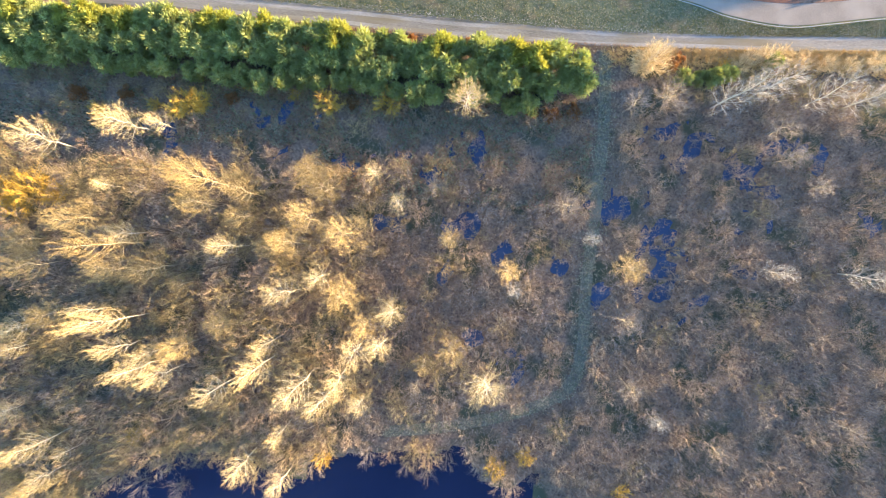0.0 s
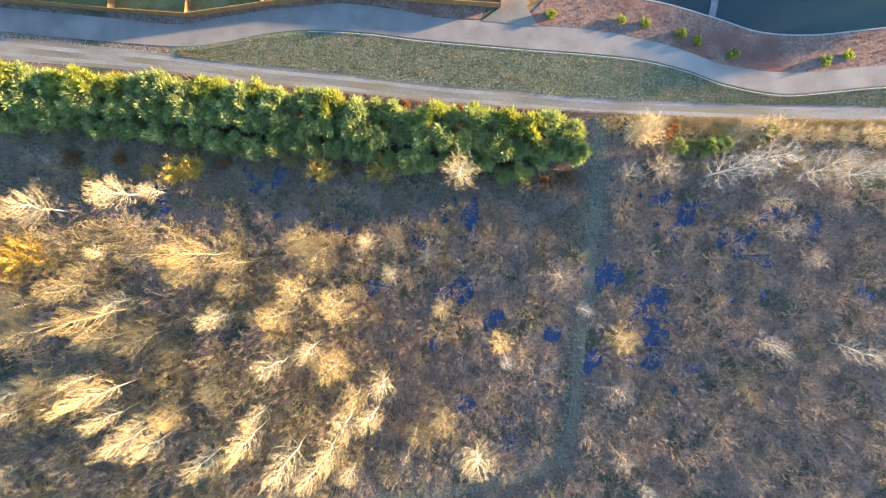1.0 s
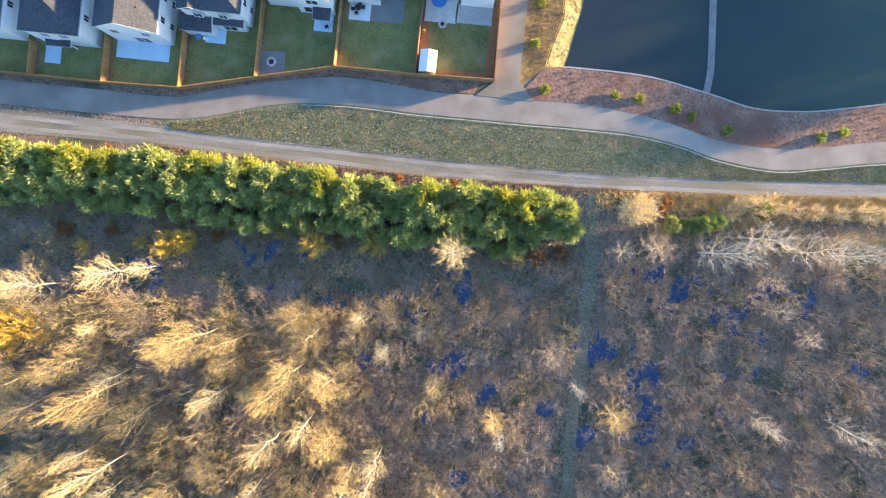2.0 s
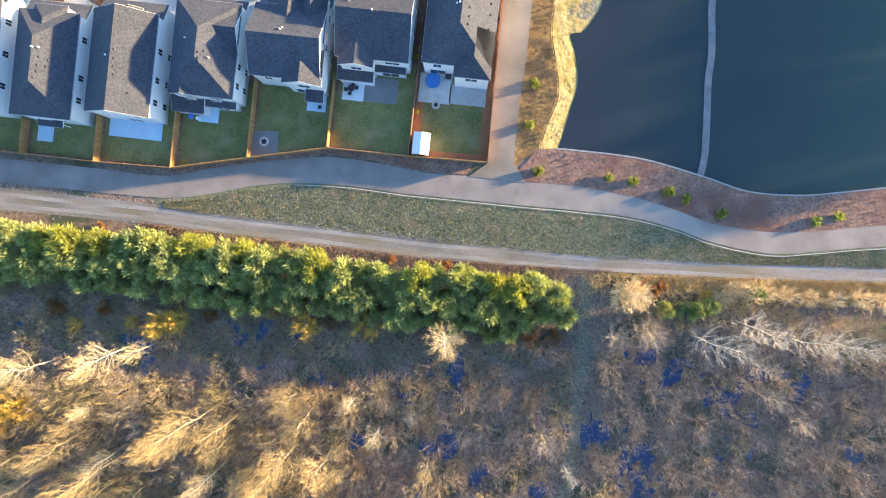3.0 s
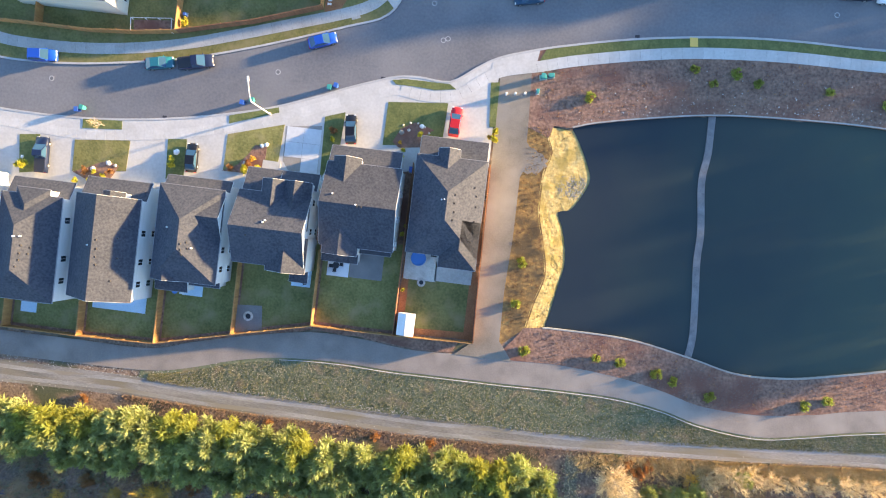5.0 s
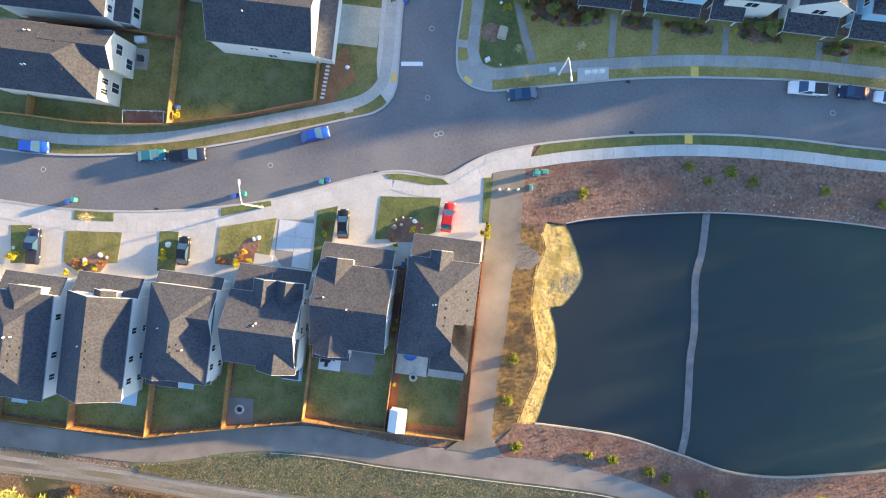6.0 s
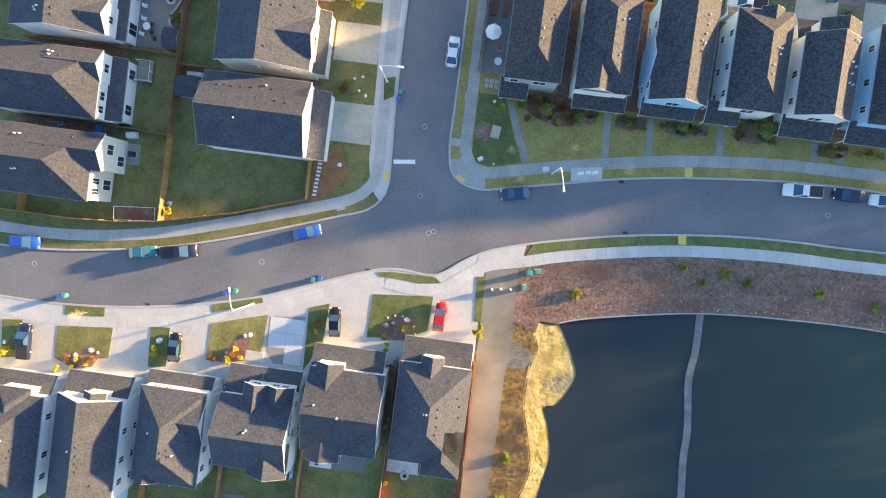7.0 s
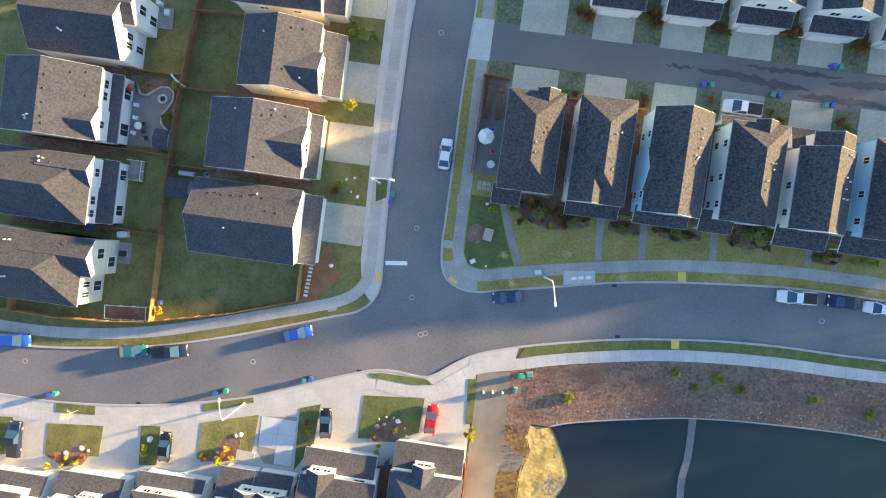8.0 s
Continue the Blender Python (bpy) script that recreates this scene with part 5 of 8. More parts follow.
fence("side_fence", [(-28.4, 98.7), (-28.5, 105.3)], "cedar fence at the end of the lawn", "cedar")
fence("side_fence", [(-73.6, 91.0), (-73.6, 95)], "cedar fence between two yards", "cedar")
for q in ([(-50.8, 141.0), (-40.4, 141.3)], [(-50.6, 129.0), (-43.6, 129.2)], [(-60.3, 130.9), (-50.9, 130.8)], [(-60.4, 118.5), (-51.0, 118.4)], [(-60.2, 106.2), (-51.0, 105.9)], [(-50.8, 117.0), (-44, 117)], [(-76, 118.4), (-60.4, 118.5)], [(-76, 106.0), (-60.2, 106.2)], [(-4.4, 122), (-4.4, 136.8)], [(-4.4, 136.8), (-0.5, 136.8)], [(8.2, 134.8), (10.3, 134.8)], [(18, 134.6), (20.8, 134.6)], [(29.5, 133), (31.8, 133)], [(40.4, 133), (42, 133)], [(50.4, 132.5), (52.6, 132.5)]):
    fence("side_fence", q, "weathered reddish cedar fence between two yards", "cedar_dark")

# ---- trees and shrubs ----


def tube_arrays(pieces, sides=3):
    """Vertices, quads and triangles of branch pieces; slim three-sided spikes at level 1, single slivers at level 2."""
    v, f, t3 = [], [], []
    for a, b, ra, rb, lv in pieces:
        t = (b - a).normalized()
        s = t.cross(Vector((0.3, 0.2, 1.0)))
        s = s.normalized() if s.length > 1e-3 else Vector((1, 0, 0))
        u = s.cross(t)
        k = len(v)
        if lv == 2:
            v += [a - s * ra, a + s * ra, b]
            t3.append((k, k + 1, k + 2))
            continue
        n = 5 if lv == 0 else sides
        for i in range(n):
            an = 2 * math.pi * i / n
            v.append(a + (s * math.cos(an) + u * math.sin(an)) * ra)
        if rb < 0:
            v.append(b)
            t3 += [(k + i, k + (i + 1) % n, k + n) for i in range(n)]
            continue
        for i in range(n):
            an = 2 * math.pi * i / n
            v.append(b + (s * math.cos(an) + u * math.sin(an)) * rb)
        f += [(k + i, k + (i + 1) % n, k + n + (i + 1) % n, k + n + i) for i in range(n)]
    return np.array(v, dtype=np.float32).reshape(-1, 3), np.array(f, dtype=np.int32).reshape(-1, 4), np.array(t3, dtype=np.int32).reshape(-1, 3)


def from_arrays(name, arrays, material):
    v, f, t = arrays
    return big_mesh(name, v, f, material, t)


def bare_tree_meshes(seed, limbs, branches, twigs, slim, twig_m, trunk_m, low=0.32):
    """A tree 12 m high with a crown 3 m in radius: a straight pale trunk, rising limbs, branches and fine twigs."""
    r_ = random.Random(seed)
    big, small = [], []
    height, wide = 12.0, 3.0
    pts = [Vector((0, 0, -0.6))]
    for i in range(6):
        k = 0.10 * (i + 1)
        pts.append(Vector((r_.uniform(-k, k), r_.uniform(-k, k), height * 0.97 * (i + 1) / 6)))
    rr = [0.13, 0.115, 0.1, 0.082, 0.062, 0.042, 0.018]
    for i in range(6):
        big.append((pts[i], pts[i + 1], rr[i], rr[i + 1], 0))

    def on_trunk(t):
        i = min(int(t * 6), 5)
        return pts[i].lerp(pts[i + 1], t * 6 - i)

    def aside(d, spread):
        side = Matrix.Rotation(r_.uniform(0, 2 * math.pi), 3, d) @ d.orthogonal().normalized()
        return (d + side * spread).normalized()

    for k in range(limbs):
        u = (k + r_.random()) / limbs
        t = low + (0.95 - low) * u
        a = k * 2.39996 + r_.uniform(-0.4, 0.4)
        reach = wide * (1.08 - 0.72 * u ** 1.3) * r_.uniform(0.72, 1.12)
        rise = reach * (0.75 + 0.9 * u) * r_.uniform(0.8, 1.2)
        p0 = on_trunk(t)
        out = Vector((math.cos(a), math.sin(a), 0))
        bend = out.cross(Vector((0, 0, 1))) * r_.uniform(-0.08, 0.08) * reach
        line = [p0, p0 + out * reach * 0.36 + Vector((0, 0, rise * 0.24)), p0 + out * reach * 0.72 + bend + Vector((0, 0, rise * 0.6)), p0 + out * reach + bend * 1.4 + Vector((0, 0, rise))]
        r = 0.018 + 0.008 * reach
        for i in range(3):
            big.append((line[i], line[i + 1], r * (1 - 0.26 * i), r * (0.74 - 0.26 * i), 1))
        for m in range(branches):
            q = 0.25 + 0.75 * (m + r_.random()) / branches
            i = min(int(q * 3), 2)
            b = line[i].lerp(line[i + 1], q * 3 - i)
            d = aside((line[i + 1] - line[i]).normalized(), 0.8)
            d.z += 0.12
            ln = (0.35 + 0.34 * reach) * (1.2 - 0.6 * q) * r_.uniform(0.7, 1.2)
            mid = b + d * ln * 0.5
            end = mid + (d + Vector((r_.uniform(-0.2, 0.2), r_.uniform(-0.2, 0.2), 0.2))).normalized() * ln * 0.5
            small.append((b, mid, 0.016, 0.012, 1))
            small.append((mid, end, 0.012, -1, 1))
            for _ in range(twigs):
                z = r_.uniform(0.1, 1.0)
                c = b.lerp(mid, z * 2) if z < 0.5 else mid.lerp(end, z * 2 - 1)
                small.append((c, c + aside(d, 0.85) * r_.uniform(0.3, 0.9), slim, -1, 2))
    return from_arrays("trunk", tube_arrays(big), trunk_m), from_arrays("crown", tube_arrays(small), twig_m)


TREES = {
    0: [bare_tree_meshes(s, 48, 5, 8, 0.0095, M["pale_twig"], M["bark"]) for s in (1, 2, 3)],
    1: [bare_tree_meshes(s, 40, 7, 15, 0.0105, M["tree_twig"], M["bark_tan"], 0.28) for s in (4, 5, 6)],
    2: [bare_tree_meshes(s, 34, 6, 9, 0.0105, M["grey_limb"], M["bark"], 0.1) for s in (7, 8)],
    3: [bare_tree_meshes(s, 30, 6, 11, 0.0105, M["twig_grey"], M["bark_tan"], 0.15) for s in (9, 10)],
}
# x, y, height, crown radius, sort
TREES_WEST = [(-69.7, -34.5, 7.8, 2.3, 0), (-69.3, -24.4, 8.4, 2.1, 0), (-69.0, -6.9, 9.3, 2.8, 1), (-68.7, -20.8, 10.7, 2.6, 0), (-66.3, -10.4, 13.1, 2.9, 1), (-66.1, 8.6, 13.7, 3.5, 0), (-65.2, -47.5, 9.6, 2.9, 1), (-64.1, -18.7, 9.7, 2.9, 1), (-62.7, -44.4, 8.7, 2.4, 0), (-62.3, -38.1, 14.8, 2.8, 0), (-60.2, -40.5, 7.8, 1.9, 0), (-59.8, -0.2, 7.0, 2.3, 1), (-59.6, -2.5, 13.3, 2.9, 1), (-57.3, 2.8, 8.4, 1.7, 0), (-56.3, -17.0, 13.1, 1.9, 0), (-53.7, -10.2, 12.1, 3.1, 1), (-53.4, 12.6, 15.0, 3.2, 0), (-53.2, -6.0, 19.2, 3.2, 1), (-52.9, -4.3, 10.8, 2.6, 0)]
TREES_MID_WEST = [(-51.2, -22.0, 14.7, 2.3, 0), (-51.1, -17.7, 20.9, 2.2, 0), (-49.5, 13.4, 10.2, 2.1, 0), (-47.5, -24.7, 15.7, 2.8, 0), (-47.3, -9.1, 13.4, 3.2, 1), (-46.9, -22.7, 12.1, 2.0, 0), (-44.3, -11.6, 7.0, 2.3, 1), (-44.1, -25.4, 13.2, 2.5, 0), (-42.4, -21.1, 10.6, 2.8, 1), (-41.3, 1.2, 13.6, 2.9, 1), (-37.7, 4.7, 22.1, 3.3, 1), (-37.2, -17.3, 7.2, 3.0, 1), (-35.5, -4.7, 15.4, 2.2, 0), (-35.4, -26.6, 14.7, 3.0, 0), (-34.9, -0.0, 10.8, 2.4, 1), (-33.9, 3.7, 15.9, 2.5, 1), (-31.0, -38.1, 11.6, 2.7, 0), (-31.0, -4.7, 9.4, 2.1, 1), (-29.5, -22.5, 16.4, 2.8, 0)]
TREES_MID = [(-28.9, -3.1, 9.0, 2.6, 1), (-28.5, -18.9, 13.7, 2.0, 0), (-26.2, -11.1, 16.3, 3.0, 0), (-26.1, -3.3, 16.4, 2.8, 1), (-25.5, -32.7, 11.5, 1.7, 0), (-24.9, 8.3, 8.0, 3.5, 1), (-24.7, -40.5, 11.2, 2.4, 0), (-23.7, 0.5, 16.6, 3.0, 1), (-22.5, -23.9, 19.0, 3.4, 0), (-22.0, 6.2, 11.0, 3.8, 1), (-21.7, -7.9, 13.9, 2.9, 0), (-18.7, -26.4, 15.1, 2.7, 0), (-18.5, -0.9, 11.0, 3.8, 1), (-17.9, -10.6, 11.0, 3.4, 1), (-17.4, -23.3, 13.4, 2.9, 0), (-15.2, 8.9, 7.0, 2.1, 0), (-15.2, -18.9, 13.0, 3.2, 0), (-14.3, -14.8, 11.0, 2.4, 1), (-13.8, -27.3, 8.9, 2.3, 0)]
TREES_MID_EAST = [(-11.1, -17.6, 13.0, 2.7, 0), (-10.8, 4.2, 9.0, 2.3, 0), (-9.9, -12.3, 13.0, 2.8, 0), (-5.5, 7.7, 6.0, 2.5, 3), (-5.4, -24.1, 8.0, 1.7, 3), (-4.4, -20.0, 8.0, 2.3, 1), (-2.3, 0.0, 8.0, 2.1, 1), (-2.1, 20.9, 13.0, 3.4, 0), (-0.5, -17.7, 9.0, 2.8, 1), (5.4, -22.0, 13.0, 3.9, 0), (7.1, -4.4, 8.0, 2.4, 1), (8.4, -6.9, 8.0, 1.7, 2), (15.1, 6.9, 8.0, 3.0, 3), (19.6, 1.8, 8.0, 1.6, 2), (24.4, 23.8, 7.0, 3.0, 3), (26.1, -1.9, 7.0, 3.0, 1), (26.5, -10.6, 8.0, 3.3, 3), (28.3, -20.7, 7.0, 2.6, 3), (29.2, 25.4, 8.0, 3.5, 3), (25.9, 30.6, 9.0, 2.7, 0)]
TREES_EAST = [(32.7, -25.3, 8.0, 1.7, 2), (37.6, 25.2, 17.0, 3.6, 2), (42.6, -29.1, 6.0, 2.3, 3), (44.2, 28.4, 14.0, 3.4, 2), (47.2, 22.0, 8.0, 3.0, 3), (48.5, 17.4, 9.0, 2.2, 3), (48.6, 0.0, 9.2, 2.1, 2), (52.0, 26.8, 15.0, 3.4, 2), (54.6, 13.8, 6.0, 2.5, 3), (58.1, 26.9, 13.0, 3.2, 2), (61.0, 0.5, 11.7, 2.7, 2), (62.0, -23.4, 8.0, 2.3, 3)]
rng = random.Random(11)
TREE_LABEL = ("bare pale-barked tree with white limbs and buff twigs", "bare tree with a dense crown of golden-brown twigs", "leafless grey tree with pale spreading limbs", "small leafless grey-brown tree of thin twigs")
for i, (x, y, h, r, kind) in enumerate(TREES_WEST + TREES_MID_WEST + TREES_MID + TREES_MID_EAST + TREES_EAST):
    t = thing("bare_tree", TREE_LABEL[kind], "tree", pose(x, y, ground_z(x, y), rng.uniform(-2, 2), rng.uniform(-2, 2), rng.uniform(0, 360)) @ Matrix.Diagonal((r / 3.5, r / 3.5, h / 12, 1)), "bare trees of the wet wood")
    trunk, crown = TREES[kind][i % len(TREES[kind])]
    part("trunk", trunk, t)
    part("crown", crown, t)

# thicket of bare shrubs
def dome_arrays(seed, stems=13, twigs=11, sprigs=5, slim=1.0):
    """A rounded shrub of fanning stems, each with side twigs and fine sprigs."""
    r_ = random.Random(seed)
    pcs, tv = [], []
    mid = Vector((0, 0, 1.6))
    for k in range(stems):
        a = k * 2.39996 + r_.uniform(-0.3, 0.3)
        rise = 1.0 - 0.72 * (k + 0.5) / stems
        flat = math.sqrt(1 - rise * rise)
        d = Vector((math.cos(a) * flat, math.sin(a) * flat, rise))
        p0 = Vector((math.cos(a), math.sin(a), 0)) * r_.uniform(0.0, 0.3) - Vector((0, 0, 0.3))
        tip = Vector((d.x * 2.55, d.y * 2.55, 1.35 + d.z * 3.3)) * r_.uniform(0.78, 1.08)
        p1 = p0.lerp(tip, 0.5) + Vector((-d.x, -d.y, 0)) * 0.3 + Vector((r_.uniform(-0.2, 0.2), r_.uniform(-0.2, 0.2), 0.2))
        pcs += [(p0, p1, 0.04, 0.028, 1), (p1, tip, 0.028, -1, 1)]
        for _ in range(twigs):
            z = r_.uniform(0.3, 1.0)
            b = p0.lerp(p1, z * 2) if z < 0.5 else p1.lerp(tip, z * 2 - 1)
            o = (b - mid).normalized()
            g = (o + Vector((r_.gauss(0, 0.5), r_.gauss(0, 0.5), r_.gauss(0.25, 0.35)))).normalized()
            e = b + g * r_.uniform(0.6, 1.5)
            tv.append((b, e, 0.017 * slim))
            for _ in range(sprigs):
                c = b.lerp(e, r_.uniform(0.25, 1.0))
                h = (g + Vector((r_.gauss(0, 0.55), r_.gauss(0, 0.55), r_.gauss(0.1, 0.5)))).normalized()
                tv.append((c, c + h * r_.uniform(0.35, 0.95), 0.0125 * slim))
    v, f, t3 = tube_arrays(pcs)
    sv, st = [], []
    for a, e, w in tv:
        side = (e - a).cross(Vector((r_.gauss(0, 1), r_.gauss(0, 1), r_.gauss(0, 1)))).normalized() * w
        k = len(v) + len(sv)
        sv += [a - side, a + side, e]
        st.append((k, k + 1, k + 2))
    return np.concatenate([v, np.array(sv, dtype=np.float32)]), f, np.concatenate([t3, np.array(st, dtype=np.int32)])


SHRUB_P = [dome_arrays(50 + s) for s in range(7)]
SHRUB = [[from_arrays("shrub", q, M[m]) for q in SHRUB_P] for m in ("twig", "bark_gold", "twig_grey")]
GOLD_SHRUB = [from_arrays("shrub", dome_arrays(70 + k, 16, 13, 8, 2.3), M["gold_twig"]) for k in range(3)]
CREAM_SHRUB = [from_arrays("shrub", dome_arrays(80 + k, 16, 13, 8, 2.0), M["cream"]) for k in range(3)]


def in_south_pond(x, y):
    return y < -34 and inside(SOUTH_POND, x, y)


def clear_line(x, y):
    """True on the mown ride and in open water."""
    if x < 25 and dist_line(RIDE, x, y) < (2.3 if y > -10 else 1.9):
        return True
    return any(math.hypot(x - a, y - b) < 0.6 * r for a, b, r in POOLS) or (y < -34 and inside(SOUTH_POND, x, y + 1.0))


rng = random.Random(5)
spots = []
for k in range(60):
    x, y = -84 + 1.75 * k + rng.uniform(-0.8, 0.8), 20.3 + rng.uniform(-1.6, 1.4)
    if not clear_line(x, y) and rng.random() < 0.8:
        spots.append((x, y, rng.uniform(0.4, 0.62), rng.uniform(0.1, 0.49), rng.uniform(0, 6.28)))
# Shrubs past x = 80 are unseen, added only to shade the wood.
for i in range(67):
    for j in range(36):
        x, y = -92 + 2.75 * (i + rng.uniform(-0.48, 0.48)), -58 + 2.6 * (j + rng.uniform(-0.48, 0.48))
        open_glade = y > (7 if x < -12 else 12.5) + 2.5 * noise.noise((x * 0.07, 3.0, 0.0)) and x < 19
        if y < -55 or y > 25 + (x > 26) * 6.5 or clear_line(x, y) or (open_glade and rng.random() < 0.5) or (x > 24 and y > 2 and rng.random() < 0.18) or rng.random() < 0.06:
            continue
        spots.append((x, y, rng.uniform(0.6, 1.0) * (0.55 if open_glade else 1.0) * (1.3 if x < -15 else 0.97), rng.random(), rng.uniform(0, 6.28)))
near = [q for q in spots if abs(q[0]) < 26 and -30 < q[1] < 26]
near_set = set(near[:290])
rest = [[], [], []]
for q in spots:
    x, y, s, u, a = q
    # Buff westward, grey eastward: the wood's sun and shade put into twig colour.
    west = min(1.0, max(0.0, (10 - x) / 45))
    k = 1 if u < 0.06 + 0.56 * west or y > 26.5 else 0 if u < 0.5 + 0.42 * west else 2
    if q in near_set:
        thing("shrub", ("leafless brown shrub of many thin stems", "leafless buff shrub of many thin stems", "leafless grey shrub of many thin stems")[k], "shrub", pose(x, y, ground_z(x, y), 0, 0, math.degrees(a)) @ Matrix.Scale(s, 4), "shrubs of the wet wood", data=SHRUB[k][int(u * 997) % 7])
    else:
        rest[k].append(q)
for k, (nm, mm, lab) in enumerate((("brown_thicket", "twig", "dense thicket of bare brown shrubs"), ("buff_thicket", "bark_gold", "dense thicket of bare buff shrubs"), ("grey_thicket", "twig_grey", "dense thicket of bare grey shrubs"))):
    vs, fs, ts, off = [], [], [], 0
    for x, y, s, u, a in rest[k]:
        v, f, t3 = SHRUB_P[int(u * 997) % 7]
        c, sn = math.cos(a), math.sin(a)
        w = np.empty_like(v)
        w[:, 0] = x + s * (c * v[:, 0] - sn * v[:, 1])
        w[:, 1] = y + s * (sn * v[:, 0] + c * v[:, 1])
        w[:, 2] = ground_z(x, y) + s * v[:, 2]
        vs.append(w)
        fs.append(f + off)
        ts.append(t3 + off)
        off += len(v)
    tagged(new(nm, big_mesh(nm, np.concatenate(vs), np.concatenate(fs), M[mm], np.concatenate(ts))), lab, "shrub thicket", kind="stuff")


def leafy(seed, n, w, h, size, material, name="crown", lumps=9, wid=0.24):
    """A crown of many small leaf sprays gathered in lumps."""
    r_ = np.random.RandomState(seed)
    cen = np.stack([r_.uniform(-0.32, 0.32, lumps) * w, r_.uniform(-0.32, 0.32, lumps) * w, r_.uniform(0.25, 0.85, lumps) * h], 1)
    rad = r_.uniform(0.15, 0.26, lumps) * w * (1.15 - 0.4 * cen[:, 2] / h)
    k = r_.randint(0, lumps, n)
    d = r_.normal(size=(n, 3))
    d /= np.linalg.norm(d, axis=1)[:, None]
    p = cen[k] + d * (rad[k] * r_.uniform(0.25, 1.05, n))[:, None]
    p[:, 2] = np.maximum(p[:, 2], 0.1)
    out = d + np.array([0, 0, 0.5]) + r_.normal(size=(n, 3)) * 0.45
    out /= np.linalg.norm(out, axis=1)[:, None]
    side = np.cross(out, r_.normal(size=(n, 3)))
    side /= np.linalg.norm(side, axis=1)[:, None]
    ln = (size * r_.uniform(0.6, 1.4, n))[:, None]
    nrm = np.cross(side, out)
    v = np.stack([p - side * ln * wid, p + side * ln * wid, p + out * ln], 1).reshape(-1, 3)
    return big_mesh(name, v, np.zeros((0, 4), dtype=np.int32), material, np.arange(3 * n, dtype=np.int32).reshape(n, 3))


EVER = [leafy(s, 3800, 4.6, 6.4, 0.66, M["evergreen"], lumps=30, wid=0.17) for s in (21, 22, 23, 24)]
EVER_LIT = [leafy(s, 3800, 4.6, 6.4, 0.66, M["evergreen_gold"], lumps=30, wid=0.17) for s in (25, 26, 27)]
EVER_T = from_arrays("trunk", tube_arrays([(Vector((0, 0, -0.3)), Vector((0.1, 0, 2.5)), 0.12, 0.09, 1), (Vector((0.1, 0, 2.5)), Vector((0, 0.1, 5)), 0.09, 0.04, 1)], 5), M["twig"])
rng = random.Random(8)
hedge = []
x = -100.0
while x < 16.2:
    hedge.append((x + rng.uniform(-0.5, 0.5), 29.4 + rng.uniform(-0.6, 0.9), rng.uniform(0.85, 1.1)))
    hedge.append((x + 1.5 + rng.uniform(-0.6, 0.6), 25.9 + rng.uniform(-0.9, 0.9), rng.uniform(0.8, 1.0)))
    if x < 10:
        hedge.append((x + rng.uniform(-0.7, 0.7), 23.0 + rng.uniform(-1.0, 0.6), rng.uniform(0.6, 0.85)))
    x += 3.1
hedge += [(32.2, 29.0, 0.62), (36.4, 29.4, 0.66), (38.8, 30.2, 0.62), (34.4, 29.2, 0.5), (46.2, 33.2, 0.5)]
for x, y, s in hedge:
    t = thing("evergreen_shrub", "dense broad-leaved evergreen shrub in a tall hedgerow", "shrub", pose(x, y, ground_z(x, y), 0, 0, rng.uniform(0, 360)) @ Matrix.Scale(s, 4), "evergreens of the hedgerow")
    part("trunk", EVER_T, t)
    # Part of the northern row wears the foliage with sun painted in.
    part("crown", EVER_LIT[rng.randrange(3)] if y > 28.6 and x < 20 and rng.random() < 0.4 else EVER[rng.randrange(4)], t)

# unseen thin-leaved trees added east of pond and street to soften the sun
SHADE_BELT = [leafy(s, 620, 5.2, 6.6, 0.6, M["russet"], lumps=24, wid=0.2) for s in (51, 52, 53)]
for k in range(45):
    x, y, s = rng.uniform(83, 89), 62 + 2.3 * k, rng.uniform(1.2, 1.34) + (0.2 if k > 20 else 0.0)
    t = thing("shade_belt_tree", "tall unseen tree with thin russet foliage, added for eastern shade", "tree", pose(x, y, -0.1, 0, 0, rng.uniform(0, 360)) @ Matrix.Scale(s, 4), "trees of the eastern belt")
    part("trunk", EVER_T, t)
    part("crown", SHADE_BELT[rng.randrange(3)], t)

BUSH = leafy(31, 420, 1.15, 0.5, 0.19, M["shrub_green"], "bush", 6)
RUSSET = leafy(33, 1500, 2.4, 1.4, 0.25, M["russet"], "bush", 8)


def bush(x, y, s, data, label, z=0.06):
    return thing("bush", label, "bush", pose(x, y, z, 0, 0, rng.uniform(0, 360)) @ Matrix.Scale(s, 4), "planted bushes", data=data)


for x, y in ((30.9, 95.7), (34.1, 93.9), (37.3, 95.9), (40.7, 94.7), (15.3, 89.7), (51.8, 94.7), (7.8, 62.4), (7.8, 55.8), (9.8, 48.7), (21.3, 49.0), (25.1, 48.8), (31.2, 47.6), (33.7, 46.7), (39.6, 45.2), (54.7, 45.7), (57.9, 46.9), (60.5, 93.5)):
    bush(x, y, rng.uniform(1.15, 1.65), BUSH, "small round yellow-green planted bush in mulch")
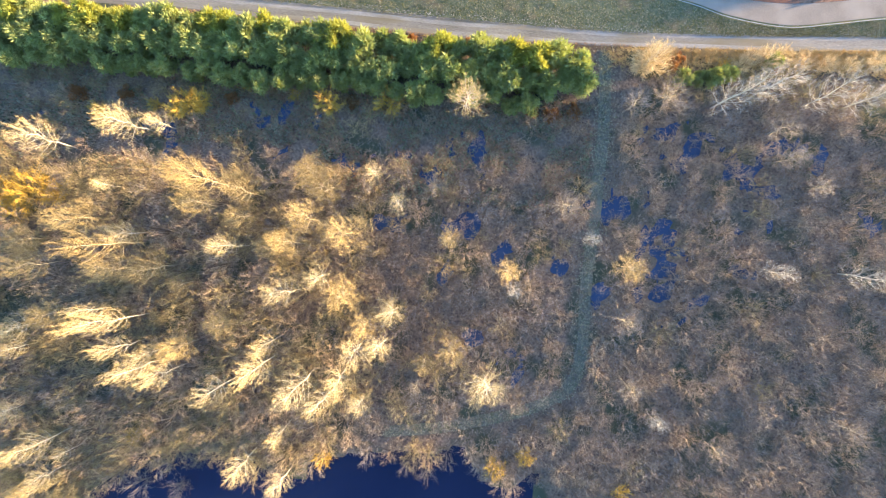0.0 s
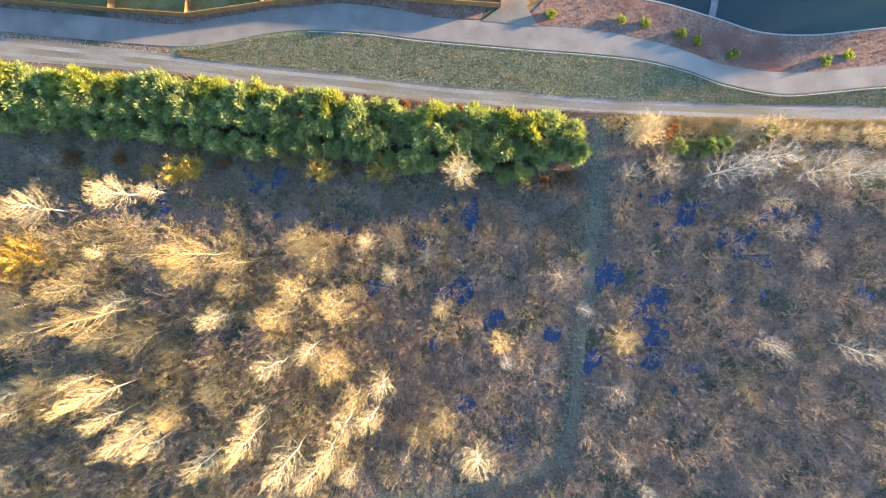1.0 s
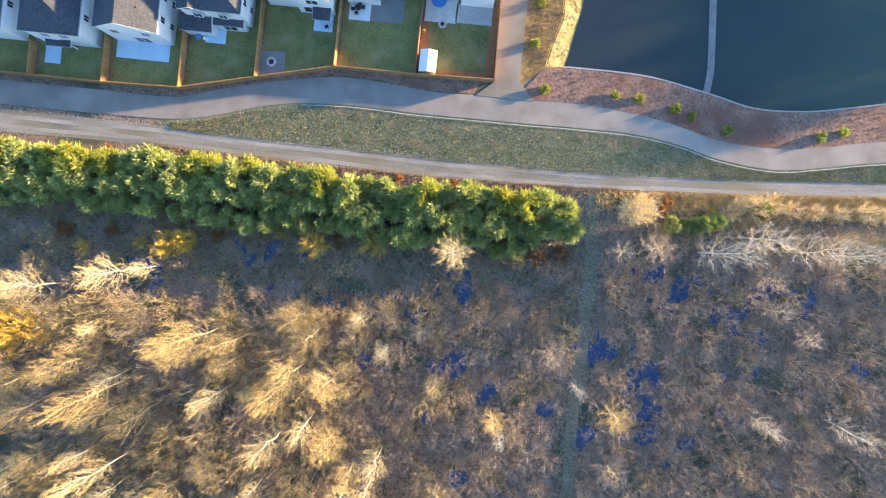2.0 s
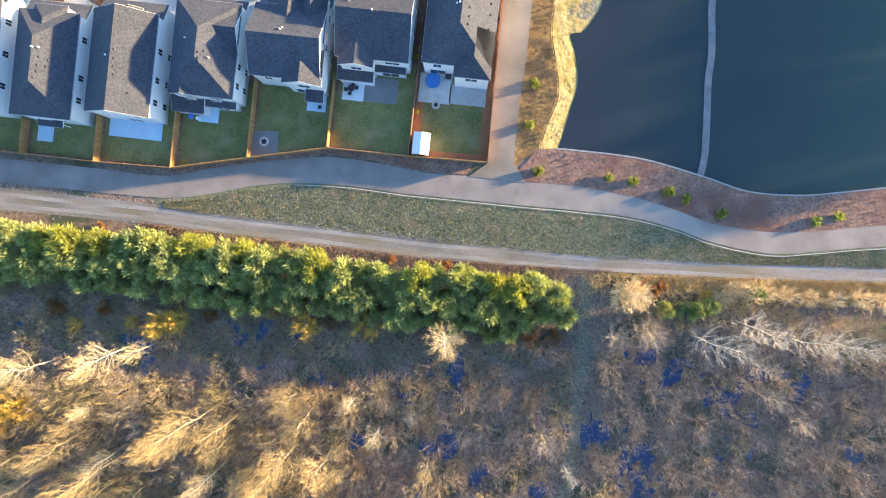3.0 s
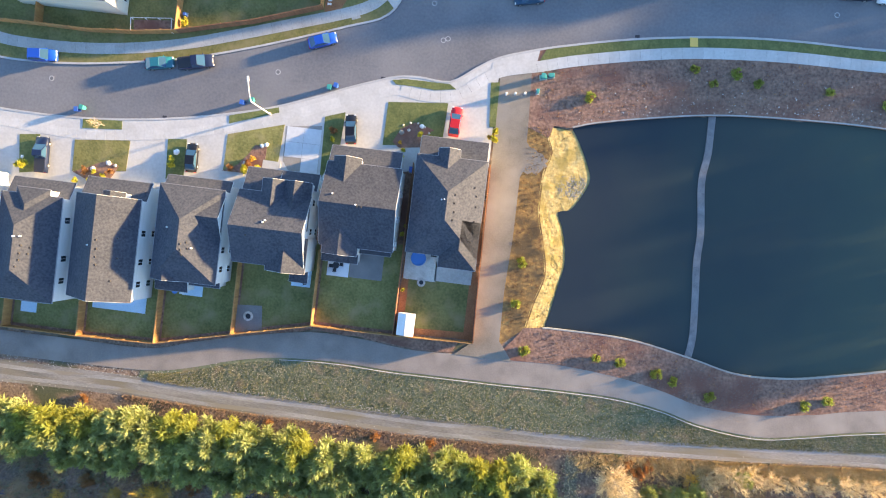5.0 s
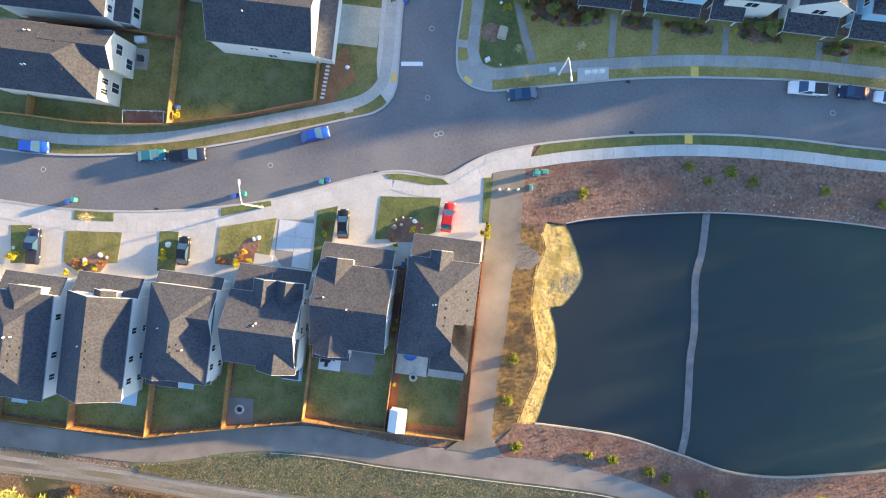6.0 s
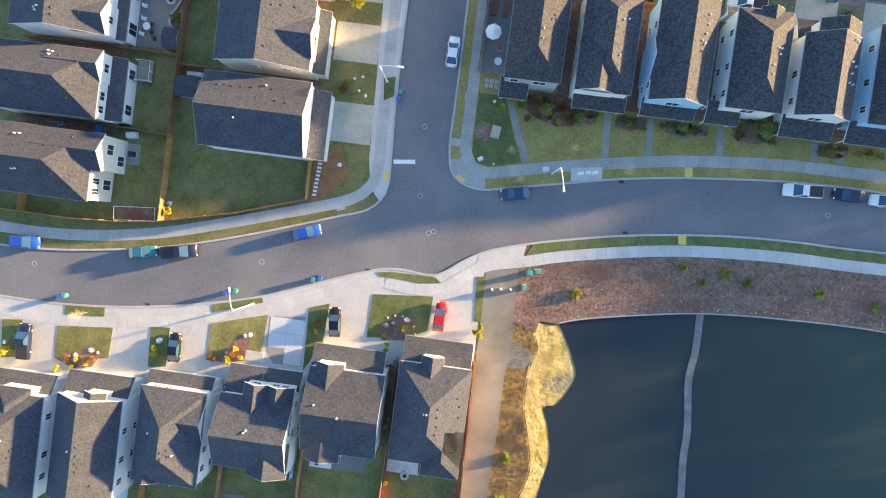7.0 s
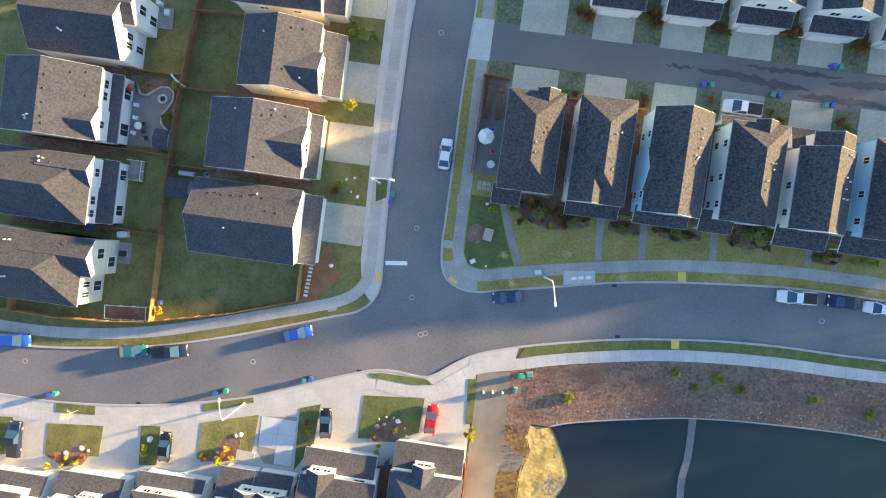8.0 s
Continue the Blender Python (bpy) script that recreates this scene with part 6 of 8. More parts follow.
for x, y, s in ((-46.7, 17.4, 0.9), (-48.8, 16.4, 0.75), (-45.0, 18.0, 0.75), (-24.1, 19.8, 0.9), (-14.3, 20.6, 0.85), (-75.1, -0.8, 1.3), (-70.0, 1.1, 1.3), (-73.1, -1.5, 1.0), (-67.6, 0.9, 0.9), (-37.5, 21.4, 0.4), (-30.2, 20.6, 0.4), (-53.0, 17.0, 0.45), (-62.5, 15.2, 0.5), (38.5, 31.6, 0.5), (-50.4, -37.6, 0.6), (-19.5, -38.2, 0.6), (8.6, -36.5, 0.7), (13.4, -34.2, 0.6), (29.5, -38.6, 0.6)):
    thing("shrub", "golden-twigged shrub with a few last yellow leaves", "shrub", pose(x, y, ground_z(x, y), 0, 0, rng.uniform(0, 360)) @ Matrix.Scale(s, 4), "golden shrubs", data=GOLD_SHRUB[rng.randrange(3)])
for x, y, s in ((-52.8, -44.2, 0.9), (-49.0, -45.6, 1.0), (-45.6, -42.5, 0.8), (-42.6, -45.6, 0.9), (-5.9, -38.4, 0.6), (-2.3, -38.8, 0.7), (0.9, -37.0, 0.6)):
    thing("shrub", "leafless grey shrub standing in the water's edge", "shrub", pose(x, y, -0.7, 0, 0, rng.uniform(0, 360)) @ Matrix.Scale(s, 4), "shrubs of the wet wood", data=SHRUB[2][rng.randrange(7)])
for x, y, s in ((40.7, 31.9, 0.85), (44.6, 33.2, 1.0), (47.3, 33.8, 0.9), (42.6, 33.6, 0.8), (54.1, 33.4, 0.8), (58.2, 33.6, 0.75), (62.2, 34.2, 0.9), (50.6, 33.4, 0.8), (66.0, 34.2, 0.9)):
    thing("shrub", "cream-coloured leafless shrub in dry grass beside the track", "shrub", pose(x, y, ground_z(x, y), 0, 0, rng.uniform(0, 360)) @ Matrix.Diagonal((s * 0.75, s * 0.75, s, 1)), "cream shrubs", data=CREAM_SHRUB[rng.randrange(3)])
for x, y, s in ((26.0, 30.9, 1.45), (25.2, 30.2, 1.2)):
    thing("shrub", "tall dense golden-buff leafless shrub beside the ride", "shrub", pose(x, y, ground_z(x, y), 0, 0, rng.uniform(0, 360)) @ Matrix.Diagonal((s * 0.72, s * 0.72, s * 1.15, 1)), "cream shrubs", data=CREAM_SHRUB[rng.randrange(3)])
for x, y, s in ((28.6, 32.4, 0.8), (31.6, 32.7, 0.7), (-29.5, 31.8, 0.6), (-12, 31.8, 0.6), (-3, 32.0, 0.6), (-60, 31.8, 0.6), (-76, 0.5, 1.3), (-20.5, 20.4, 0.9), (8.5, 22.0, 1.0), (12.0, 21.4, 1.1), (15.6, 22.4, 1.0), (-40.5, 19.2, 0.9), (-66.0, 17.6, 1.2), (-58.0, 18.4, 1.0), (30.4, 31.6, 0.8), (47, 32.2, 0.8)):
    bush(x, y, s, RUSSET, "low bush with russet autumn leaves", ground_z(x, y))


def tufts(name, n, where, size, material, label, cat="grass", blades=5, slim=0.16):
    """Loose tufts of slim blades strewn where the function gives a place."""
    r_ = np.random.RandomState(n)
    v, t = [], []
    for _ in range(n):
        q = where(r_)
        if not q:
            continue
        x, y, z = q
        s = size * r_.uniform(0.5, 1.4)
        for _ in range(blades):
            a, l = r_.uniform(0, 6.28), r_.uniform(0.3, 1.0)
            dx, dy = math.cos(a), math.sin(a)
            k = len(v)
            w = slim * s
            v += [(x - dy * w, y + dx * w, z), (x + dy * w, y - dx * w, z), (x + dx * s * l, y + dy * s * l, z + s * (1.1 - 0.5 * l))]
            t.append((k, k + 1, k + 2))
    me = big_mesh(name, np.array(v), np.zeros((0, 4), dtype=np.int32), material, np.array(t))
    return tagged(new(name, me), label, cat, kind="stuff")


TS, TN, KS = np.array(TRAIL_S), np.array(TRACK_N), np.array(TRACK_S)


def in_strip(r_):
    x = r_.uniform(-50, 72)
    lo, hi = np.interp(x, TN[:, 0], TN[:, 1]) - 0.25, np.interp(x, TS[:, 0], TS[:, 1]) - 0.5
    return (x, r_.uniform(lo, hi), -0.03) if hi > lo else None


def in_verge(r_):
    x = 19 + 56 * r_.beta(1.6, 1.0)
    y = np.interp(x, KS[:, 0], KS[:, 1]) - 0.3 - abs(r_.normal()) * 1.6
    return (x, y, ground_z(x, y))


def in_glade(r_):
    x, y = r_.uniform(-84, 19), r_.uniform(6, 24)
    z = ground_z(x, y)
    return (x, y, max(z, -0.64)) if (z > -0.6 or r_.rand() < 0.12) and noise.noise((x * 0.16, y * 0.16, 20)) > -0.12 else None


def in_wood(r_):
    x, y = r_.uniform(-84, 80), r_.uniform(-52, 26)
    z = ground_z(x, y)
    return None if in_south_pond(x, y) or (z < -0.6 and r_.rand() < 0.35) else (x, y, max(z, -0.65))


def on_ride(r_):
    a = RIDE[r_.randint(0, len(RIDE))]
    x, y = a[0] + r_.normal() * 0.9, a[1] + r_.uniform(-0.7, 0.7)
    return (x, y, ground_z(x, y))


def in_hedge_foot(r_):
    x = r_.uniform(-54, 24)
    y = np.interp(x, KS[:, 0], KS[:, 1]) + 0.25 - abs(r_.normal()) * 0.9
    return (x, y, ground_z(x, y))


def on_bank(r_):
    i, t = r_.randint(0, 110), r_.uniform(0, 1)
    a = resample_bank[i]
    x = 6.2 + (a[0] - 6.4) * t
    return (x, a[1], 0.05)


resample_bank = resample(BANK_TOP, 111)
tufts("strip_grass", 15000, in_strip, 0.22, M["straw"], "pale dry grass tufts on the rough strip", "grass", 5, 0.03)
tufts("strip_grass_green", 8000, in_strip, 0.2, M["lawn"], "green grass tufts on the rough strip")
tufts("tawny_grass", 4600, in_verge, 0.75, M["tawny"], "tall tawny dry grass beside the gravel track", "grass", 8, 0.05)
tufts("bank_grass", 900, on_bank, 0.2, M["dry_grass"], "dry tawny grass above the rubble bank")
tufts("glade_plants", 9500, in_glade, 0.4, M["undergrowth"], "low green undergrowth in the wet glade", "undergrowth")
tufts("glade_stalks", 18000, in_glade, 0.5, M["straw_green"], "pale dead stalks in the wet glade", "undergrowth", 4, 0.07)
tufts("glade_bracken", 15000, in_glade, 0.65, M["bracken"], "dead brown bracken in the wet glade", "undergrowth", 5, 0.09)
tufts("wood_stalks", 22000, in_wood, 0.95, M["twig"], "dry stalks and fallen twigs on the wood floor", "undergrowth", 4, 0.035)
tufts("grey_stalks", 13000, in_wood, 0.9, M["twig_grey"], "grey dead stalks on the wood floor", "undergrowth", 4, 0.035)
tufts("ride_grass", 500, on_ride, 0.3, M["undergrowth"], "short green grass along the ride")
tufts("ride_straw", 4200, on_ride, 0.24, M["straw"], "pale trodden grass along the ride")
tufts("hedge_foot_grass", 5000, in_hedge_foot, 0.3, M["bracken"], "dry brown grass between the hedgerow and the track", "grass", 6, 0.05)


def on_mulch(r_):
    x = r_.uniform(8, 72)
    if r_.rand() < 0.6:
        y = r_.uniform(np.interp(x, PN[:, 0], PN[:, 1]) + 0.6, np.interp(x, WS[:, 0], WS[:, 1]) - 1.0)
        return (x, y, 0.08)
    y = r_.uniform(np.interp(x, TNN[:, 0], TNN[:, 1]) + 0.3, np.interp(x, PS[:, 0], PS[:, 1]) - 0.6)
    return (x, y, 0.06) if x > 12 else None


PN, WS, TNN, PS = np.array(POND_N), np.array(WALK_S), np.array(TRAIL_N), np.array(POND_S)[::-1]
tufts("mulch_stalks", 5200, on_mulch, 0.17, M["mulch_stalk"], "dry brown stalks on the mulched banks", "undergrowth", 4)
tufts("mulch_russet", 220, on_mulch, 0.25, M["russet"], "low russet plants on the mulched banks", "undergrowth", 4)

# pale pebbles strewn along the edges of the gravel track
PEB = np.array([(1, 0, 0), (0.3, 0.9, 0.05), (-0.8, 0.5, 0), (-0.7, -0.6, 0.05), (0.4, -0.85, 0), (0.05, 0.05, 0.55)])
PEB_T = [(0, 1, 5), (1, 2, 5), (2, 3, 5), (3, 4, 5), (4, 0, 5)]
rp = np.random.RandomState(17)
pv, pt = [], []
for k in range(2600):
    if k % 3:
        x = rp.uniform(-46, 68)
        y = np.interp(x, TN[:, 0], TN[:, 1]) + 0.1 + abs(rp.normal()) * (0.45 if x < 30 else 0.9)
    elif k % 2:
        x = rp.uniform(-84, -38)
        y = rp.uniform(np.interp(x, TN[:, 0], TN[:, 1]) - 0.2, np.interp(x, TS[:, 0], TS[:, 1]))
    else:
        x = rp.uniform(-84, 68)
        y = np.interp(x, KS[:, 0], KS[:, 1]) + rp.normal() * 0.35
    a, r = rp.uniform(0, 6.28), 0.035 + 0.08 * rp.rand() ** 2
    c_, s_ = math.cos(a) * r, math.sin(a) * r
    o = len(pv) * 6
    pv.append(np.stack([x + PEB[:, 0] * c_ - PEB[:, 1] * s_, y + PEB[:, 0] * s_ + PEB[:, 1] * c_, -0.03 + PEB[:, 2] * r], 1))
    pt += [(i + o, j + o, m + o) for i, j, m in PEB_T]
tagged(new("pebbles", big_mesh("pebbles", np.concatenate(pv), np.zeros((0, 4), dtype=np.int32), M["stone_blk"], np.array(pt))), "pale pebbles strewn along the gravel track", "pebbles", kind="stuff")
# white stones on the mulch above the pond
PN = np.array(POND_N)
PN = PN[np.argsort(PN[:, 0])]
pv, pt = [], []
for k in range(420):
    x = rp.uniform(PN[0, 0] + 0.5, PN[-1, 0] - 0.5)
    y = np.interp(x, PN[:, 0], PN[:, 1]) + 0.3 + abs(rp.normal()) * 1.3 + (rp.uniform(0, 5) if k % 4 == 0 else 0)
    a, r = rp.uniform(0, 6.28), 0.04 + 0.1 * rp.rand() ** 3
    c_, s_ = math.cos(a) * r, math.sin(a) * r
    o = len(pv) * 6
    pv.append(np.stack([x + PEB[:, 0] * c_ - PEB[:, 1] * s_, y + PEB[:, 0] * s_ + PEB[:, 1] * c_, 0.075 + PEB[:, 2] * r], 1))
    pt += [(i + o, j + o, m + o) for i, j, m in PEB_T]
tagged(new("bank_stones", big_mesh("bank_stones", np.concatenate(pv), np.zeros((0, 4), dtype=np.int32), M["stone_blk"], np.array(pt))), "small white stones scattered on the mulched bank", "stones", kind="stuff")

# ---- cars ----


def car(x, y, heading, paint, kind="sedan", label=""):
    L, W, H = {"sedan": (4.7, 1.82, 1.45), "suv": (4.7, 1.9, 1.7), "pickup": (5.8, 2.0, 1.85)}[kind]
    c = thing("car" if kind != "pickup" else "pickup_truck", label, "car" if kind != "pickup" else "pickup truck", pose(x, y, 0.0 if not label.endswith("driveway") else 0.13, 0, 0, heading), "parked vehicles")
    # profile: (along, height, half width)
    body = [(-L / 2, 0.45, 0.80), (-L / 2 + 0.12, 0.78, 0.9), (-L / 2 + 0.7, 0.92, 0.98), (-0.2, 0.95, 1.0), (L / 2 - 1.25, 0.92, 0.99), (L / 2 - 0.3, 0.78, 0.92), (L / 2, 0.5, 0.78)]
    if kind == "pickup":
        body = [(-L / 2, 0.55, 0.93), (-L / 2 + 0.06, 1.02, 0.96), (-L / 2 + 1.0, 1.05, 1.0), (0.0, 1.06, 1.0), (L / 2 - 1.4, 1.06, 1.0), (L / 2 - 0.25, 0.98, 0.95), (L / 2, 0.55, 0.85)]
    if kind == "suv":
        body = [(a, h * 1.1, w) for a, h, w in body]

    def loft(rows, z_low):
        v, f = [], []
        for a, h, w in rows:
            hw = W / 2 * w
            v += [(a, -hw, z_low), (a, -hw, h - 0.12), (a, -hw + 0.1, h), (a, hw - 0.1, h), (a, hw, h - 0.12), (a, hw, z_low)]
        for i in range(len(rows) - 1):
            k = 6 * i
            f += [(k + j, k + j + 1, k + j + 7, k + j + 6) for j in range(5)] + [(k + 5, k, k + 6, k + 11)]
        n = 6 * (len(rows) - 1)
        f += [tuple(range(5, -1, -1)), tuple(range(n, n + 6))]
        return v, f

    me = mesh_of("body", *loft(body, 0.28), PAINT[paint], True)
    part("body", me, c)
    zb = body[3][1] - 0.03
    a0, a1, b0, b1 = {"sedan": (-L / 2 + 0.35, L / 2 - 1.15, -L / 2 + 1.25, L / 2 - 2.1), "suv": (-L / 2 + 0.15, L / 2 - 1.15, -L / 2 + 0.6, L / 2 - 2.1), "pickup": (-0.55, L / 2 - 1.25, -0.3, L / 2 - 2.3)}[kind]
    lw, uw = W / 2 * 0.95, W / 2 * 0.76
    cab = [(a0, -lw, zb), (a1, -lw, zb), (a1, lw, zb), (a0, lw, zb), (b0, -uw, H - 0.05), (b1, -uw, H - 0.05), (b1, uw, H - 0.05), (b0, uw, H - 0.05)]
    part("window_band", mesh_of("window_band", cab, [(0, 1, 5, 4), (1, 2, 6, 5), (2, 3, 7, 6), (3, 0, 4, 7), (4, 5, 6, 7)], M["car_glass_sky"]), c, "glass with the reflected sky's blue in its colour")
    part("roof", box_data("roof", b0 - 0.03, b1 + 0.03, -uw - 0.03, uw + 0.03, H - 0.06, H, PAINT[paint], 0.025), c)
    for s in (-1, 1):
        for t0, t1 in (((a0, lw, zb), (b0, uw, H - 0.04)), ((a1, lw, zb), (b1, uw, H - 0.04))):
            part("pillar", bar_data("pillar", (t0[0], s * t0[1], t0[2]), (t1[0], s * t1[1], t1[2]), 0.09, 0.06, PAINT[paint]), c)
        part("headlight", box_data("headlight", L / 2 - 0.22, L / 2 - 0.04, s * W * 0.36 - 0.16, s * W * 0.36 + 0.16, 0.55, 0.72, M["trim"], 0.03), c, "clear headlight")
        part("tail_light", box_data("tail_light", -L / 2 - 0.01, -L / 2 + 0.08, s * W * 0.36 - 0.14, s * W * 0.36 + 0.14, 0.6, 0.8, M["red"], 0.02), c, "red tail light")
        part("mirror", box_data("mirror", a1 - 0.35, a1 - 0.2, s * (W / 2 + 0.07) - 0.07, s * (W / 2 + 0.07) + 0.07, 0.95, 1.08, PAINT[paint], 0.02), c)
        for xx in (-L * 0.29, L * 0.31):
            w = part("wheel", WHEEL, c, m=pose(xx, s * (W / 2 - 0.1), 0.33, 90, 0, 0))
            part("rim", RIM, w)
    if kind == "pickup":
        part("bed", box_data("bed", -L / 2 + 0.12, -0.7, -W / 2 + 0.16, W / 2 - 0.16, 0.98, 1.075, M["dark"]), c, "black load bed liner")
    return c


WHEEL = cyl_data("wheel", 0.33, 0.33, -0.11, 0.11, M["rubber"], 16)
RIM = cyl_data("rim", 0.2, 0.2, -0.118, 0.118, M["metal"], 10)
car(-27.8, 93.6, 20, "blue", "sedan", "bright blue hatchback parked along the north kerb")
car(-53.5, 87.1, 11, "teal", "sedan", "teal sedan parked along the kerb")
car(-47.6, 87.9, 12, "navy", "pickup", "dark navy pickup truck parked behind a sedan")
car(-72.6, 86.2, 4, "blue", "suv", "blue off-road car parked at the kerb")
car(-21.6, 80.2, 96, "black", "sedan", "black car parked on a concrete driveway")
car(-5.3, 83.3, 88, "red", "sedan", "red sedan parked on a concrete driveway")
car(-46.5, 72.7, 92, "black", "sedan", "dark car parked on a concrete driveway")
car(-70.9, 70.3, 92, "navy", "pickup", "dark pickup truck parked on a concrete driveway")
car(3.8, 103.8, 192, "slate", "sedan", "dark teal sedan parked at the corner kerb")
car(46.9, 109.8, 183, "white", "pickup", "white pickup truck with dark bed at the kerb")
car(53.8, 110.0, 181, "navy", "sedan", "dark blue car parked at the kerb")
car(59.3, 109.8, 180, "white", "sedan", "white car parked at the kerb")
car(-8.7, 124.3, 89, "white", "sedan", "white sedan parked along the side street")
car(34.6, 136.9, 179, "white", "pickup", "white pickup truck across a garage driveway")
car(-77.5, 111.2, 90, "white", "sedan", "white car parked on a concrete driveway")
car(-73.5, 142.6, 5, "red", "sedan", "red car parked on a concrete driveway")

# ---- street furniture ----


def curve_tube(name, pts, r, material, res=4):
    cu = bpy.data.curves.new(name, "CURVE")
    cu.dimensions = "3D"
    cu.bevel_depth = r
    cu.bevel_resolution = 2
    sp = cu.splines.new("POLY")
    sp.points.add(len(pts) - 1)
    for p, q in zip(sp.points, pts):
        p.co = (*q, 1)
    cu.materials.append(material)
    tmp = bpy.data.objects.new(name, cu)
    me = bpy.data.meshes.new_from_object(tmp)
    bpy.data.objects.remove(tmp)
    bpy.data.curves.remove(cu)
    return me


def street_lamp(x, y, ang):
    t = thing("street_lamp", "tall pale street lamp with a long curved arm", "street lamp", pose(x, y, 0.13, 0, 0, ang), "street lamps")
    part("base", cyl_data("base", 0.25, 0.22, 0, 0.35, M["concrete"], 14), t)
    part("pole", cyl_data("pole", 0.13, 0.09, 0.3, 8.2, M["lamp_paint"], 12), t)
    part("arm", curve_tube("arm", [(0, 0, 8.1), (0.6, 0, 8.55), (1.6, 0, 8.85), (2.9, 0, 8.95)], 0.07, M["lamp_paint"]), t)
    part("lamp_head", box_data("lamp_head", 2.75, 3.5, -0.16, 0.16, 8.82, 9.0, M["lamp_paint"], 0.05), t)


street_lamp(-35.0, 81.2, 100)
street_lamp(-18.3, 118.6, 0)
street_lamp(9.0, 107.6, -78)


def bin_(x, y, paint, label):
    t = thing("wheelie_bin", label, "bin", pose(x, y, 0.12 if y > 135 or y < 80 else 0.0, 0, 0, rng.uniform(-15, 15)), "wheeled bins")
    v = [(-0.24, -0.26, 0.05), (0.24, -0.26, 0.05), (0.24, 0.26, 0.05), (-0.24, 0.26, 0.05), (-0.3, -0.34, 1.0), (0.3, -0.34, 1.0), (0.3, 0.34, 1.0), (-0.3, 0.34, 1.0)]
    part("body", mesh_of("body", v, [(3, 2, 1, 0), (0, 1, 5, 4), (1, 2, 6, 5), (2, 3, 7, 6), (3, 0, 4, 7), (4, 5, 6, 7)], M[paint]), t)
    part("lid", box_data("lid", -0.33, 0.33, -0.38, 0.38, 1.0, 1.08, M[paint], 0.03), t)
    for s in (-1, 1):
        part("wheel", cyl_data("wheel", 0.1, 0.1, -0.04, 0.04, M["rubber"], 10), t, m=pose(s * 0.27, 0.28, 0.1, 0, 90, 0))


for x, y, p in ((-65.9, 78.2, "bin_blue"), (-65.1, 78.6, "bin_green"), (-39.4, 82.4, "bin_blue"), (-37.9, 83.0, "bin_green"), (-25.8, 86.4, "bin_green"), (-24.8, 86.8, "bin_blue"), (-16.1, 115.9, "bin_blue"), (-15.9, 117.1, "bin_green"), (28.4, 139.6, "bin_blue"), (29.6, 139.7, "bin_green"), (38.7, 139.4, "bin_green"), (39.8, 139.4, "bin_blue"), (46.6, 138.8, "bin_green"), (47.6, 138.9, "bin_blue"), (46.9, 144.7, "bin_blue"), (47.9, 144.7, "bin_green"), (7.5, 92.0, "bin_green")):
    bin_(x, y, p, "blue wheeled bin with flat lid at the kerb" if p == "bin_blue" else "teal green wheeled bin with flat lid at the kerb")
for x, y in ((2.1, 88.6), (3.5, 88.8), (5.0, 89.0)):
    t = thing("bollard", "short white post closing the path to cars", "bollard", pose(x, y, 0.085), "bollards across the path")
    part("post", cyl_data("post", 0.17, 0.17, 0, 0.9, M["trim"], 12), t)
    part("cap", cyl_data("cap", 0.17, 0.06, 0.9, 1.0, M["trim"], 12), t)
structure("stop_line", slab_data("stop_line", [(-15.8, 106.7), (-12.4, 107.1), (-12.3, 106.45), (-15.7, 106.05)], -0.02, 0.006, M["paint_white"]), "white painted stop line", "road marking")
for x, y in ((-11.6, 112.4), (-10.9, 101.6), (-8.8, 96.0), (-8.1, 96.3), (-34.5, 88.0), (-71.2, 82.8), (-11.9, 142.7), (51.5, 106.7)):
    lid = structure("manhole_cover", cyl_data("manhole_cover", 0.3, 0.3, -0.02, 0.008, M["cover"], 20, x, y), "round iron manhole cover with a worn pale rim", "manhole cover")
    circ = [(x + 0.36 * math.cos(a), y + 0.36 * math.sin(a)) for a in np.linspace(0, 2 * math.pi, 25)]
    part("ring", strip_data("ring", [(x + (p - x) * 1.15, y + (q - y) * 1.15) for p, q in circ], [(x + (p - x) * 0.85, y + (q - y) * 0.85) for p, q in circ], -0.02, 0.012, M["cover_ring"]), lid, "worn pale rim")
for q in ([(29.0, 111.2), (30.2, 111.3), (30.4, 109.8), (29.2, 109.7)], [(29.5, 100.7), (30.7, 100.8), (30.9, 99.4), (29.7, 99.3)], [(-17.0, 104.7), (-16.25, 104.75), (-16.15, 103.35), (-16.9, 103.3)], [(-5.75, 105.3), (-5.3, 105.75), (-4.15, 104.95), (-4.5, 104.45)]):
    structure("tactile_ramp", slab_data("tactile_ramp", q, 0.0, 0.158, M["paint_yellow"]), "yellow tactile paving at a dropped kerb", "pavement")
plate([(11.8, 108.9), (16.5, 109.6), (16.8, 107.7), (12.0, 106.8)], "concrete", "pale concrete pad under the mailbox units", 0.15, "mailbox_pad", "pavement")
for i in range(3):
    t = thing("mailbox_unit", "white cluster mailbox unit on a pedestal", "mailbox", pose(13.2 + i * 1.05, 108.1 + i * 0.2, 0.15, 0, 0, 12), "mailbox units")
    part("pedestal", cyl_data("pedestal", 0.12, 0.1, 0, 0.7, M["metal"], 10), t)
    part("cabinet", box_data("cabinet", -0.38, 0.38, -0.23, 0.23, 0.7, 1.5, M["trim"], 0.03), t)

# pond edge, baffle and bank
structure("pond_edge", strip_data("pond_edge", shifted(POND_N, -0.08), shifted(POND_N, 0.14), -0.9, 0.1, M["walk_grey"]), "pale concrete block edging of the pond", "kerb")
structure("pond_edge_south", strip_data("pond_edge_south", shifted(POND_S, -0.08), shifted(POND_S, 0.14), -0.9, 0.1, M["walk_grey"]), "pale concrete block edging of the pond", "kerb")
